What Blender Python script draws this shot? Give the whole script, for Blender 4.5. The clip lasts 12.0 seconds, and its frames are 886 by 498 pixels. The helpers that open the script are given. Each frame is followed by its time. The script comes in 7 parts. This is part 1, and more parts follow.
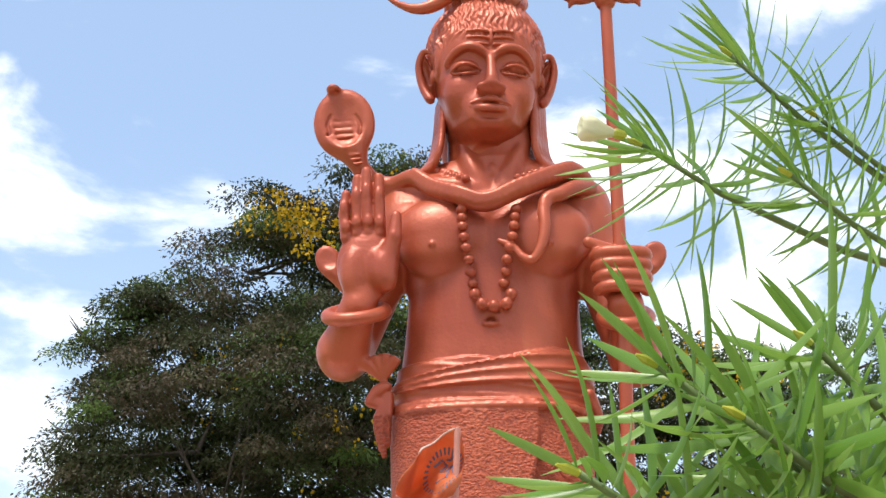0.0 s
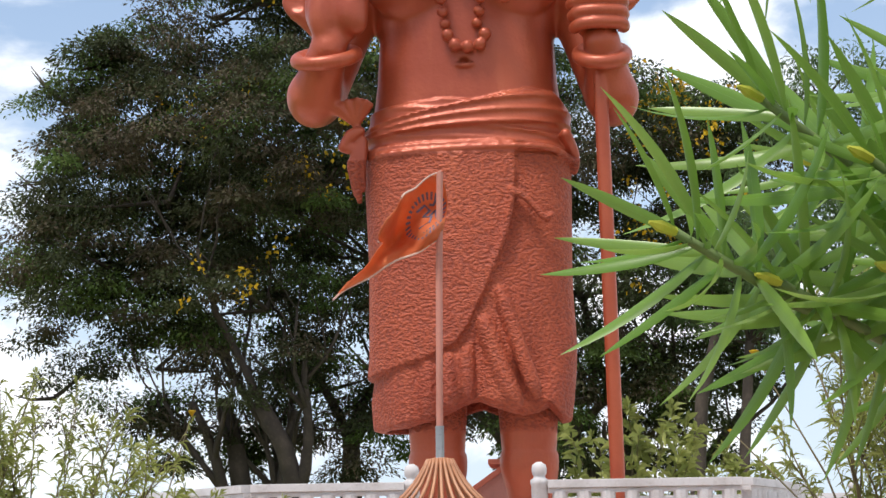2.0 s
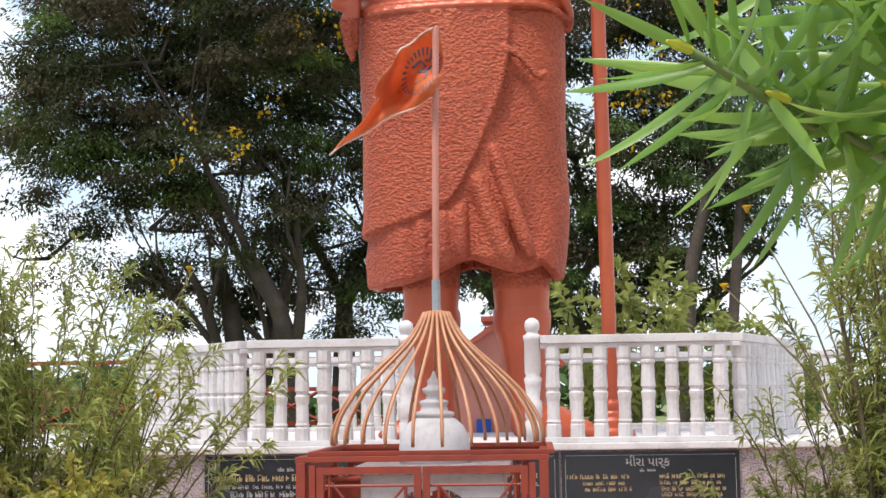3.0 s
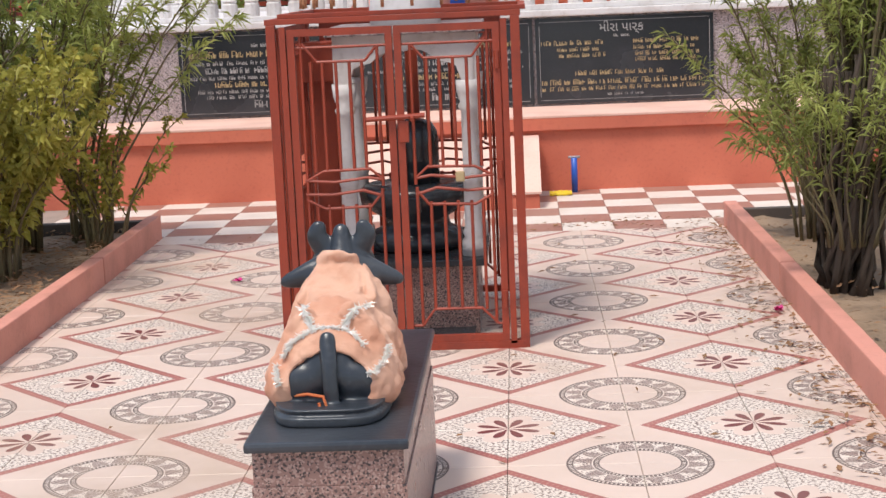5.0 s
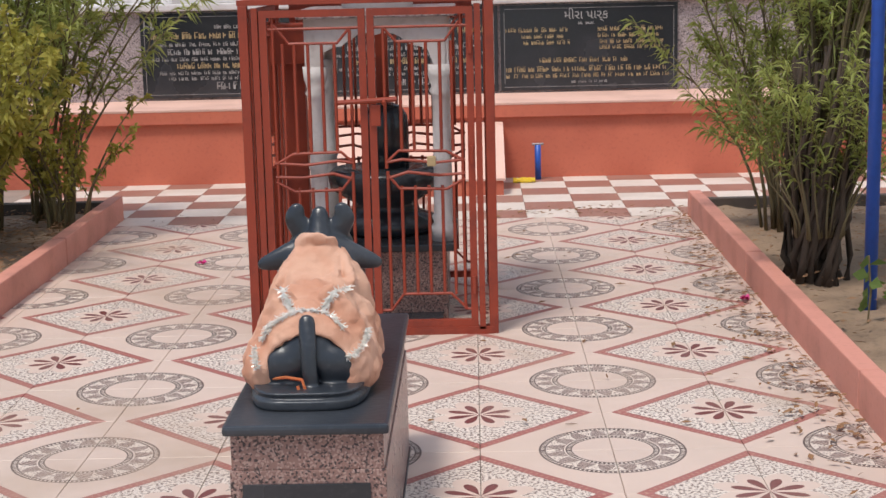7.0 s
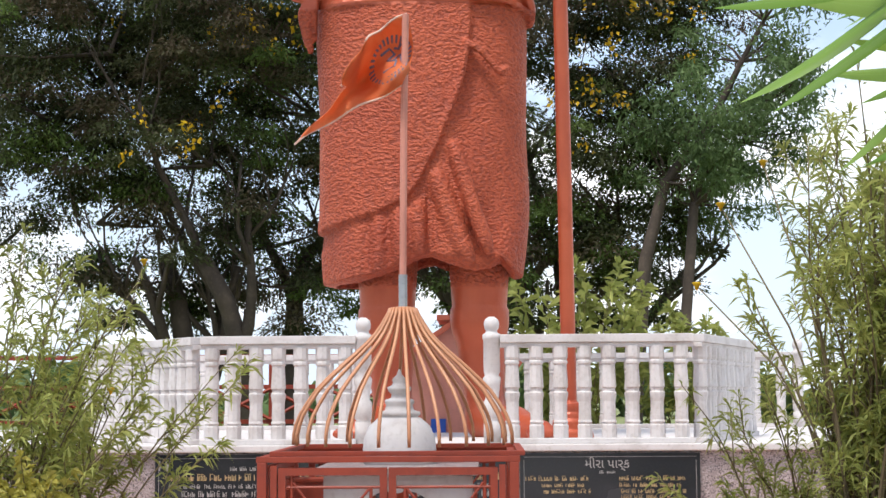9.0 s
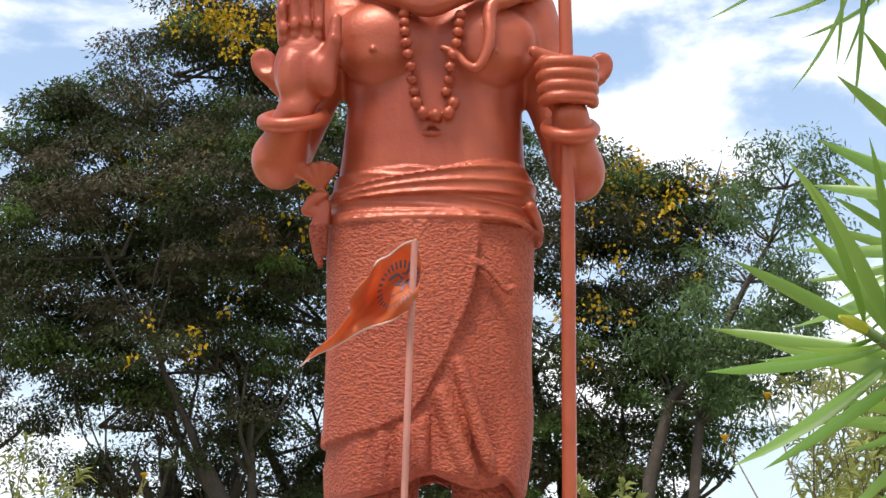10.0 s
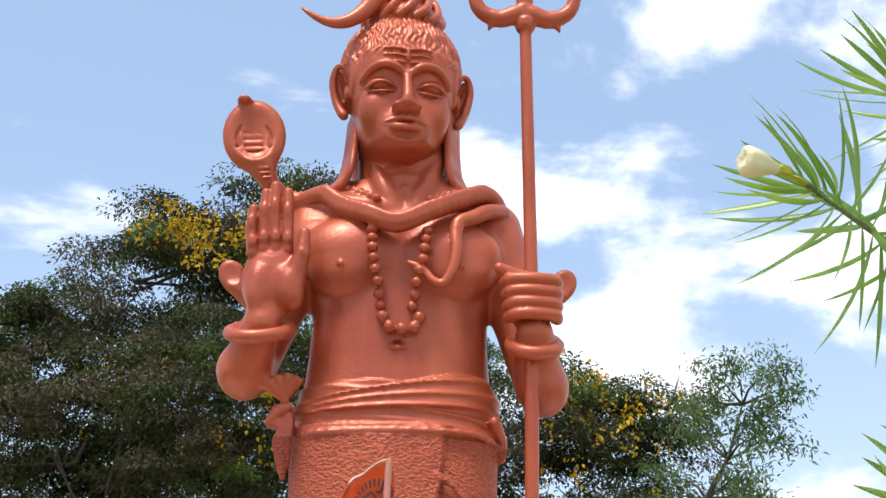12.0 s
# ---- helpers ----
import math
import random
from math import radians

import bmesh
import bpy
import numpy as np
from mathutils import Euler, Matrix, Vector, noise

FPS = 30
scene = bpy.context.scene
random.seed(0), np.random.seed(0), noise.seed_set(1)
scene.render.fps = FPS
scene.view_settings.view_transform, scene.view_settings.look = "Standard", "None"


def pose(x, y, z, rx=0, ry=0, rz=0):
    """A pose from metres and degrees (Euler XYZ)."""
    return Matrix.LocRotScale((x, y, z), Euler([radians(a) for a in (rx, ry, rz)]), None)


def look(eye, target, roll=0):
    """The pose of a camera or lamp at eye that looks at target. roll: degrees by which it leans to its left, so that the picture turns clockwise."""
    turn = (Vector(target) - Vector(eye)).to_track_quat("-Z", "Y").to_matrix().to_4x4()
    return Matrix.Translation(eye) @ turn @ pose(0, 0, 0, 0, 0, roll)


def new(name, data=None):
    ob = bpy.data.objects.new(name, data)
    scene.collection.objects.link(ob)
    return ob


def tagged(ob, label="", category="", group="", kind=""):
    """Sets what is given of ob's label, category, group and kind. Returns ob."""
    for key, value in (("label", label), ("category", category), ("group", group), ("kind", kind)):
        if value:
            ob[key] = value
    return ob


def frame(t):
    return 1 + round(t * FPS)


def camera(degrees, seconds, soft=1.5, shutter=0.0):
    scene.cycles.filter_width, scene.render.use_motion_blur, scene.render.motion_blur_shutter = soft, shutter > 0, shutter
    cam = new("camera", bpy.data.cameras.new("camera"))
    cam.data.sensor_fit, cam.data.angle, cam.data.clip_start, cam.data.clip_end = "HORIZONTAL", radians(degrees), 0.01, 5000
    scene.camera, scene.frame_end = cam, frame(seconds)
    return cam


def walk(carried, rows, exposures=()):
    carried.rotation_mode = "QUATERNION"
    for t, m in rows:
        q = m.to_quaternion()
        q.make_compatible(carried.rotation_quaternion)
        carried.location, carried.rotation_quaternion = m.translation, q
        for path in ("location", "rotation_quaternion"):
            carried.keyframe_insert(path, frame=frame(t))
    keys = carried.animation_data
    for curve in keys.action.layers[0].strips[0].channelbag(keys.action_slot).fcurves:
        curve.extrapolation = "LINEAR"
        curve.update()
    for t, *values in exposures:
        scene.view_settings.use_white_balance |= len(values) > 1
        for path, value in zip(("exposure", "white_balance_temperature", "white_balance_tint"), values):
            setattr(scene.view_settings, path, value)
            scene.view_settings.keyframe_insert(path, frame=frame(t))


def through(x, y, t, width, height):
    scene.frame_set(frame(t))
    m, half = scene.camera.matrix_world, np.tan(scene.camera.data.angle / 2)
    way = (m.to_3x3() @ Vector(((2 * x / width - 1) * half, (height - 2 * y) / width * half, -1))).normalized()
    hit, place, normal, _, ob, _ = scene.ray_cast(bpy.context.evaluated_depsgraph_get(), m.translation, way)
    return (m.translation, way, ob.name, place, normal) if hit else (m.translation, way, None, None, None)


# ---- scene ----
cam = camera(31.6, 12.0)
PATH = [
    (0, (0.146, -4.346, 1.546), (-0.015, -2.474, 2.223), 0.9),
    (0.5, (0.112, -4.199, 1.584), (-0.034, -2.295, 2.169), 0.8),
    (1, (0.064, -4.093, 1.644), (-0.072, -2.169, 2.163), -0.3),
    (1.5, (0.088, -4.034, 1.607), (-0.049, -2.089, 2.047), -0.4),
    (2, (0.072, -4.147, 1.601), (-0.054, -2.185, 1.963), -0.8),
    (2.5, (0.056, -4.175, 1.574), (-0.063, -2.196, 1.837), -0.9),
    (2.7, (0.052, -4.187, 1.57), (-0.066, -2.204, 1.809), -0.8),
    (4.3, (0.055, -4.206, 1.514), (-0.062, -2.213, 1.387), -1.6),
    (4.5, (0.055, -4.192, 1.5), (-0.058, -2.202, 1.338), -1.9),
    (5, (0.074, -4.169, 1.462), (-0.03, -2.2, 1.123), -2.5),
    (5.5, (0.068, -4.184, 1.433), (-0.016, -2.236, 0.986), -2.7),
    (6, (0.066, -4.174, 1.422), (0.011, -2.234, 0.938), -2.2),
    (6.5, (0.052, -4.175, 1.432), (0.007, -2.233, 0.955), -1.8),
    (7, (0.002, -4.155, 1.456), (-0.041, -2.188, 1.098), -1.4),
    (7.5, (-0.028, -4.187, 1.485), (-0.064, -2.195, 1.312), -1.1),
    (7.7, (-0.043, -4.11, 1.486), (-0.078, -2.114, 1.367), -0.9),
    (9.3, (-0.044, -3.989, 1.585), (-0.099, -2.009, 1.861), -0.2),
    (9.5, (-0.048, -4.001, 1.597), (-0.101, -2.03, 1.937), 0.1),
    (10, (-0.041, -4.028, 1.632), (-0.101, -2.079, 2.08), 1.3),
    (10.5, (-0.025, -4.08, 1.649), (-0.086, -2.162, 2.214), 2.1),
    (11, (-0.035, -4.093, 1.682), (-0.095, -2.198, 2.321), 2.5),
    (11.5, (-0.112, -4.066, 1.67), (-0.152, -2.18, 2.334), 2.5),
    (12, (-0.132, -4.118, 1.651), (-0.14, -2.246, 2.355), 1.8),
]
walk(cam, [(t, look(eye, target, roll)) for t, eye, target, roll in PATH], exposures=[(0, 0.45), (1.0, 0.25), (1.5, 0.02), (2.5, 0.3), (4.5, 0.47), (5.0, 0.3), (5.5, 0.03), (6.5, -0.06), (7.0, 0.0), (7.5, 0.25), (9.5, 0.38), (10.5, 0.22), (12, 0.38)])

# ---- sky and sun: bright hazy midday with broken white cloud ----
SUN_ELEVATION, SUN_AZIMUTH = radians(66), radians(215)  # azimuth clockwise from +y
world = bpy.data.worlds.new("world")
scene.world = world
world.use_nodes = True
wn, wl = world.node_tree.nodes, world.node_tree.links
bg = wn["Background"]
bg.inputs[1].default_value = 1.0
sky = wn.new("ShaderNodeTexSky")
sky.sky_type, sky.sun_disc = "NISHITA", False
sky.sun_elevation, sky.sun_rotation = SUN_ELEVATION, SUN_AZIMUTH
sky.air_density, sky.dust_density = 1.0, 1.2
dim = wn.new("ShaderNodeVectorMath"); dim.operation = "SCALE"
dim.inputs["Scale"].default_value = 0.15
wl.new(sky.outputs[0], dim.inputs[0])
wc = wn.new("ShaderNodeTexCoord")
wm = wn.new("ShaderNodeMapping"); wm.inputs["Scale"].default_value = (-1.0, 1.0, 1.9)
wm.inputs["Location"].default_value = (1.35, 0.9, 0.15)
wl.new(wc.outputs["Generated"], wm.inputs[0])
cloud = wn.new("ShaderNodeTexNoise")
cloud.inputs["Scale"].default_value, cloud.inputs["Detail"].default_value = 5.5, 8.0
cloud.inputs["Roughness"].default_value, cloud.inputs["Distortion"].default_value = 0.55, 0.25
wl.new(wm.outputs[0], cloud.inputs["Vector"])
cramp = wn.new("ShaderNodeMapRange"); cramp.interpolation_type = "SMOOTHSTEP"
cramp.inputs["From Min"].default_value, cramp.inputs["From Max"].default_value = 0.47, 0.63
wsep = wn.new("ShaderNodeSeparateXYZ")
wl.new(wc.outputs["Generated"], wsep.inputs[0])
# more cloud over the eastern half, a bank low in the west
east = wn.new("ShaderNodeMapRange"); east.interpolation_type = "SMOOTHSTEP"
for key, value in (("From Min", -0.10), ("From Max", 0.10), ("To Min", -0.075), ("To Max", 0.035)):
    east.inputs[key].default_value = value
wl.new(wsep.outputs[0], east.inputs["Value"])
bank = wn.new("ShaderNodeMapRange"); bank.interpolation_type = "SMOOTHSTEP"
for key, value in (("From Min", -0.20), ("From Max", -0.30), ("To Min", 0.0), ("To Max", 0.10)):
    bank.inputs[key].default_value = value
wl.new(wsep.outputs[0], bank.inputs["Value"])
height = wn.new("ShaderNodeMapRange"); height.interpolation_type = "SMOOTHSTEP"
for key, value in (("From Min", 0.35), ("From Max", 0.25), ("To Min", 0.0), ("To Max", 1.0)):
    height.inputs[key].default_value = value
wl.new(wsep.outputs[2], height.inputs["Value"])
lowbank = wn.new("ShaderNodeMath"); lowbank.operation = "MULTIPLY_ADD"
wl.new(bank.outputs[0], lowbank.inputs[0]), wl.new(height.outputs[0], lowbank.inputs[1]), wl.new(east.outputs[0], lowbank.inputs[2])
cover = wn.new("ShaderNodeMath"); cover.operation = "ADD"
wl.new(cloud.outputs[0], cover.inputs[0]), wl.new(lowbank.outputs[0], cover.inputs[1])
wl.new(cover.outputs[0], cramp.inputs["Value"])
cmix = wn.new("ShaderNodeMix"); cmix.data_type = "RGBA"
cmix.inputs["B"].default_value = (1.2, 1.22, 1.25, 1)
wl.new(cramp.outputs[0], cmix.inputs["Factor"])
# pale haze, thickest towards the horizon
low = wn.new("ShaderNodeMapRange"); low.interpolation_type = "SMOOTHSTEP"
for key, value in (("From Min", 0.0), ("From Max", 0.42), ("To Min", 0.95), ("To Max", 0.45)):
    low.inputs[key].default_value = value
wl.new(wsep.outputs[2], low.inputs["Value"])
tone = wn.new("ShaderNodeMix"); tone.data_type = "RGBA"
tone.inputs["A"].default_value, tone.inputs["B"].default_value = (0.25, 0.45, 0.80, 1), (0.74, 0.86, 1.0, 1)
wl.new(low.outputs[0], tone.inputs["Factor"])
haze = wn.new("ShaderNodeMix"); haze.data_type = "RGBA"
wl.new(low.outputs[0], haze.inputs["Factor"])
wl.new(dim.outputs[0], haze.inputs["A"])
wl.new(tone.outputs["Result"], haze.inputs["B"])
wl.new(haze.outputs["Result"], cmix.inputs["A"])
wl.new(cmix.outputs["Result"], bg.inputs[0])

sun = new("sun", bpy.data.lights.new("sun", "SUN"))
sun.data.energy, sun.data.angle, sun.data.color = 2.9, radians(13), (1.0, 0.95, 0.88)
sun_way = Vector((math.sin(SUN_AZIMUTH) * math.cos(SUN_ELEVATION), math.cos(SUN_AZIMUTH) * math.cos(SUN_ELEVATION), math.sin(SUN_ELEVATION)))
sun.matrix_world = look(sun_way * 40, (0, 0, 0))
scene.view_settings.exposure = 0.0


# ---- materials ----
class Nodes:
    """A small wrapper that builds one material's node tree."""

    def __init__(self, name, rough=0.6, metal=0.0):
        self.mat = bpy.data.materials.new(name)
        self.mat.use_nodes = True
        self.t = self.mat.node_tree
        self.b = self.t.nodes["Principled BSDF"]
        self.b.inputs["Roughness"].default_value = rough
        self.b.inputs["Metallic"].default_value = metal

    def n(self, kind, **sets):
        node = self.t.nodes.new(kind)
        for key, value in sets.items():
            if key == "operation":
                node.operation = value
        return node

    def put(self, sock, value):
        if isinstance(value, bpy.types.NodeSocket):
            self.t.links.new(value, sock)
        else:
            sock.default_value = value

    def m(self, op, a, b=0.0, c=0.0):
        node = self.n("ShaderNodeMath", operation=op)
        for sock, value in zip(node.inputs, (a, b, c)):
            self.put(sock, value)
        return node.outputs[0]

    def place(self, own=False):
        return (self.n("ShaderNodeTexCoord").outputs["Object"] if own else self.n("ShaderNodeNewGeometry").outputs["Position"])

    def noise(self, scale, detail=3.0, rough=0.5, at=None, stretch=None):
        node = self.n("ShaderNodeTexNoise")
        at = at or self.place()
        if stretch:
            mp = self.n("ShaderNodeMapping")
            mp.inputs["Scale"].default_value = stretch
            self.put(mp.inputs[0], at)
            at = mp.outputs[0]
        self.put(node.inputs["Vector"], at)
        node.inputs["Scale"].default_value, node.inputs["Detail"].default_value = scale, detail
        node.inputs["Roughness"].default_value = rough
        return node.outputs[0]

    def voronoi(self, scale, out="Distance", feature="F1"):
        node = self.n("ShaderNodeTexVoronoi")
        node.feature = feature
        self.put(node.inputs["Vector"], self.place())
        node.inputs["Scale"].default_value = scale
        return node.outputs[out]

    def ramp(self, value, lo, hi):
        node = self.n("ShaderNodeMapRange")
        node.interpolation_type = "SMOOTHSTEP"
        self.put(node.inputs["Value"], value)
        self.put(node.inputs["From Min"], lo)
        self.put(node.inputs["From Max"], hi)
        return node.outputs[0]

    def mix(self, f, a, b):
        node = self.n("ShaderNodeMix")
        node.data_type = "RGBA"
        self.put(node.inputs["Factor"], f)
        for sock, value in ((node.inputs["A"], a), (node.inputs["B"], b)):
            self.put(sock, (*value, 1) if isinstance(value, tuple) else value)
        return node.outputs["Result"]

    def colour(self, value):
        self.put(self.b.inputs["Base Color"], (*value, 1) if isinstance(value, tuple) else value)

    def rough(self, value):
        self.put(self.b.inputs["Roughness"], value)

    def bump(self, height, strength=0.3, distance=0.01):
        node = self.n("ShaderNodeBump")
        node.inputs["Strength"].default_value, node.inputs["Distance"].default_value = strength, distance
        self.put(node.inputs["Height"], height)
        self.put(self.b.inputs["Normal"], node.outputs[0])


def painted(name, base, dark, rough=0.55, grain=60.0, metal=0.0, bump=0.15, stain=2.5):
    """Paint or stone with blotches at two scales and a fine relief."""
    k = Nodes(name, rough, metal)
    big, fine = k.noise(stain, 4), k.noise(grain, 3)
    f = k.m("ADD", k.m("MULTIPLY", k.ramp(big, 0.42, 0.72), 0.6), k.m("MULTIPLY", k.ramp(fine, 0.5, 0.75), 0.35))
    k.colour(k.mix(f, base, dark))
    k.rough(k.m("ADD", rough - 0.1, k.m("MULTIPLY", big, 0.25)))
    k.bump(fine, bump, 0.004)
    return k.mat


def speckled(name, base, dark, light, scale=70.0, rough=0.25):
    """Polished granite."""
    k = Nodes(name, rough)
    v = k.voronoi(scale, "Color")
    sep = k.n("ShaderNodeSeparateColor")
    k.put(sep.inputs[0], v)
    c = k.mix(k.ramp(sep.outputs[0], 0.66, 0.74), base, dark)
    c = k.mix(k.ramp(sep.outputs[1], 0.72, 0.8), c, light)
    c = k.mix(k.m("MULTIPLY", k.noise(9, 4), 0.35), c, dark)
    k.colour(c)
    k.rough(k.m("ADD", rough, k.m("MULTIPLY", k.noise(14, 3), 0.15)))
    return k.mat


def leafy(name, a, b, rough=0.45, through=0.35):
    """Leaves, each of its own tone, with light coming through."""
    k = Nodes(name, rough)
    rnd = k.n("ShaderNodeNewGeometry").outputs["Random Per Island"]
    k.b.inputs["Specular IOR Level"].default_value = 0.2
    c = k.mix(rnd, a, b)
    c = k.mix(k.m("MULTIPLY", k.ramp(k.noise(0.9, 3), 0.4, 0.65), 0.65), c, tuple(v * 0.5 for v in a))
    k.colour(c)
    tr = k.n("ShaderNodeBsdfTranslucent")
    k.put(tr.inputs[0], c)
    mx = k.n("ShaderNodeMixShader")
    mx.inputs[0].default_value = through
    k.put(mx.inputs[1], k.b.outputs[0])
    k.put(mx.inputs[2], tr.outputs[0])
    k.put(k.t.nodes["Material Output"].inputs[0], mx.outputs[0])
    return k.mat


def patterned_tiles():
    """Printed paving tiles: ringed medallions, eight-petalled flowers in speckled lozenges, red bands."""
    k = Nodes("patterned_tiles", 0.42)
    sep = k.n("ShaderNodeSeparateXYZ")
    k.put(sep.inputs[0], k.place())
    x, y = sep.outputs[0], sep.outputs[1]
    fx = k.m("SUBTRACT", x, k.m("MULTIPLY", k.m("ROUND", k.m("DIVIDE", x, 0.8)), 0.8))
    fy = k.m("SUBTRACT", y, k.m("MULTIPLY", k.m("ROUND", k.m("DIVIDE", y, 0.8)), 0.8))
    a, b = k.m("ABSOLUTE", fx), k.m("ABSOLUTE", fy)
    ca, cb = k.m("SUBTRACT", 0.4, a), k.m("SUBTRACT", 0.4, b)
    s = k.m("ADD", a, b)
    rf = k.m("SQRT", k.m("ADD", k.m("MULTIPLY", a, a), k.m("MULTIPLY", b, b)))
    rc = k.m("SQRT", k.m("ADD", k.m("MULTIPLY", ca, ca), k.m("MULTIPLY", cb, cb)))
    af, ac = k.m("ARCTAN2", b, a), k.m("ARCTAN2", cb, ca)

    def less(v, lim, soft=0.0015):
        return k.m("SUBTRACT", 1.0, k.ramp(v, lim - soft, lim + soft))

    def band(v, lo, hi):
        return k.m("MULTIPLY", less(v, hi), k.ramp(v, lo - 0.0015, lo + 0.0015))

    cream, maroon, red = (0.62, 0.475, 0.40), (0.155, 0.034, 0.034), (0.33, 0.105, 0.09)
    dark, pale = (0.045, 0.016, 0.016), (0.66, 0.56, 0.48)
    col = k.mix(k.ramp(k.noise(1.6, 4), 0.38, 0.7), cream, (0.56, 0.43, 0.355))
    # speckled lozenge
    speck = k.mix(k.ramp(k.noise(95, 2), 0.48, 0.60), (0.68, 0.585, 0.51), (0.20, 0.14, 0.12))
    col = k.mix(less(s, 0.326), col, speck)
    # pale star behind each flower
    star = k.m("ADD", 0.105, k.m("MULTIPLY", k.m("ABSOLUTE", k.m("COSINE", k.m("MULTIPLY", k.m("SUBTRACT", af, 0.3927), 4.0))), 0.055))
    col = k.mix(less(k.m("SUBTRACT", rf, star), 0.0), col, cream)
    # eight petals
    lobe = k.m("ABSOLUTE", k.m("SINE", k.m("MULTIPLY", af, 4.0)))
    swell = k.m("SINE", k.m("MULTIPLY", k.m("MINIMUM", k.m("DIVIDE", rf, 0.112), 1.0), 3.14159))
    inside = k.m("SUBTRACT", lobe, k.m("SUBTRACT", 1.0, k.m("MULTIPLY", swell, 0.42)))
    col = k.mix(k.m("MULTIPLY", k.ramp(inside, 0.0, 0.05), less(rf, 0.112)), col, maroon)
    # red band with small pale marks
    marks = k.m("MULTIPLY", k.ramp(k.m("SINE", k.m("MULTIPLY", k.m("SUBTRACT", a, b), 210.0)), 0.55, 0.75), band(s, 0.338, 0.356))
    col = k.mix(band(s, 0.322, 0.37), col, k.mix(k.m("MULTIPLY", marks, 0.45), red, (0.5, 0.3, 0.22)))
    # medallion: two dotted rings and leaf scrolls between
    col = k.mix(less(rc, 0.222), col, pale)
    teeth = k.ramp(k.m("SINE", k.m("MULTIPLY", ac, 96.0)), -0.35, -0.1)
    ring = k.m("MAXIMUM", k.m("MULTIPLY", band(rc, 0.205, 0.219), teeth), k.m("MAXIMUM", band(rc, 0.2165, 0.2225), band(rc, 0.201, 0.206)))
    teeth2 = k.ramp(k.m("SINE", k.m("MULTIPLY", ac, 64.0)), -0.35, -0.1)
    ring2 = k.m("MAXIMUM", k.m("MULTIPLY", band(rc, 0.126, 0.14), teeth2), k.m("MAXIMUM", band(rc, 0.137, 0.142), band(rc, 0.122, 0.127)))
    mid = k.m("DIVIDE", k.m("SUBTRACT", rc, 0.142), 0.06)
    wave = k.m("SUBTRACT", k.m("ABSOLUTE", k.m("SINE", k.m("MULTIPLY", ac, 8.0))), mid)
    vein = k.ramp(k.m("SINE", k.m("ADD", k.m("MULTIPLY", ac, 64.0), k.m("MULTIPLY", rc, 420.0))), -0.55, -0.2)
    scroll = k.m("MULTIPLY", k.m("MULTIPLY", k.ramp(wave, 0.0, 0.04), k.m("ADD", 0.35, k.m("MULTIPLY", vein, 0.65))), band(rc, 0.146, 0.2))
    curl = k.m("MULTIPLY", k.ramp(k.noise(120, 1), 0.57, 0.61), band(rc, 0.146, 0.2))
    col = k.mix(k.m("MULTIPLY", k.m("MAXIMUM", scroll, curl), 0.85), col, (0.085, 0.03, 0.03))
    col = k.mix(k.m("MULTIPLY", k.m("MAXIMUM", ring, ring2), 0.92), col, dark)
    col = k.mix(less(rc, 0.122), col, k.mix(k.noise(2.2, 4), (0.62, 0.48, 0.41), (0.56, 0.43, 0.36)))
    # foot-worn dirt and rain stains
    dirt = k.m("MULTIPLY", k.ramp(k.noise(0.9, 5, 0.6), 0.48, 0.7), 0.55)
    col = k.mix(dirt, col, (0.40, 0.28, 0.20))
    tint = k.m("MULTIPLY", k.n("ShaderNodeObjectInfo").outputs["Random"], 0.16)
    col = k.mix(tint, col, (0.45, 0.34, 0.28))
    k.colour(col)
    k.rough(k.m("ADD", 0.34, k.m("MULTIPLY", k.noise(3, 4), 0.25)))
    k.bump(k.noise(55, 2), 0.05, 0.002)
    return k.mat


M_TILE = patterned_tiles()
M_GROUT = painted("grout", (0.30, 0.23, 0.19), (0.18, 0.14, 0.11), 0.9)
M_WHITE_TILE = painted("cream_check_tile", (0.66, 0.57, 0.50), (0.52, 0.43, 0.36), 0.5, 30)
M_RED_TILE = painted("brown_check_tile", (0.30, 0.135, 0.10), (0.36, 0.2, 0.15), 0.5, 30)
M_ORANGE = painted("orange_wall_paint", (0.57, 0.15, 0.085), (0.42, 0.10, 0.06), 0.7, 45, stain=1.6)
M_LEDGE = painted("pale_pink_ledge_paint", (0.72, 0.45, 0.36), (0.55, 0.33, 0.26), 0.65, 45)
M_KERB = painted("pink_kerb_paint", (0.56, 0.235, 0.175), (0.40, 0.17, 0.125), 0.7, 50, stain=4)
M_SOIL = painted("dry_soil", (0.27, 0.18, 0.115), (0.10, 0.066, 0.042), 0.95, 38, bump=1.0)
M_FIELD = painted("grassy_field", (0.16, 0.20, 0.06), (0.22, 0.17, 0.08), 0.95, 8, bump=0.6)
M_STAINED = painted("stained_dark_concrete", (0.085, 0.066, 0.055), (0.04, 0.033, 0.028), 0.95, 30, bump=0.6)
M_GRANITE = speckled("brown_granite", (0.27, 0.155, 0.13), (0.045, 0.032, 0.032), (0.40, 0.27, 0.23), 210, 0.22)
M_GREYGRAN = speckled("grey_pink_granite", (0.36, 0.29, 0.28), (0.12, 0.10, 0.10), (0.5, 0.42, 0.41), 120, 0.35)
M_BLACK = painted("polished_black_granite", (0.022, 0.024, 0.028), (0.045, 0.045, 0.05), 0.22, 90, bump=0.05)
M_BLUEBLACK = painted("slate_blue_black_stone", (0.020, 0.024, 0.031), (0.050, 0.054, 0.062), 0.30, 60, bump=0.2)
M_WHITE = painted("white_wash", (0.64, 0.60, 0.585), (0.46, 0.41, 0.385), 0.7, 40, stain=5)
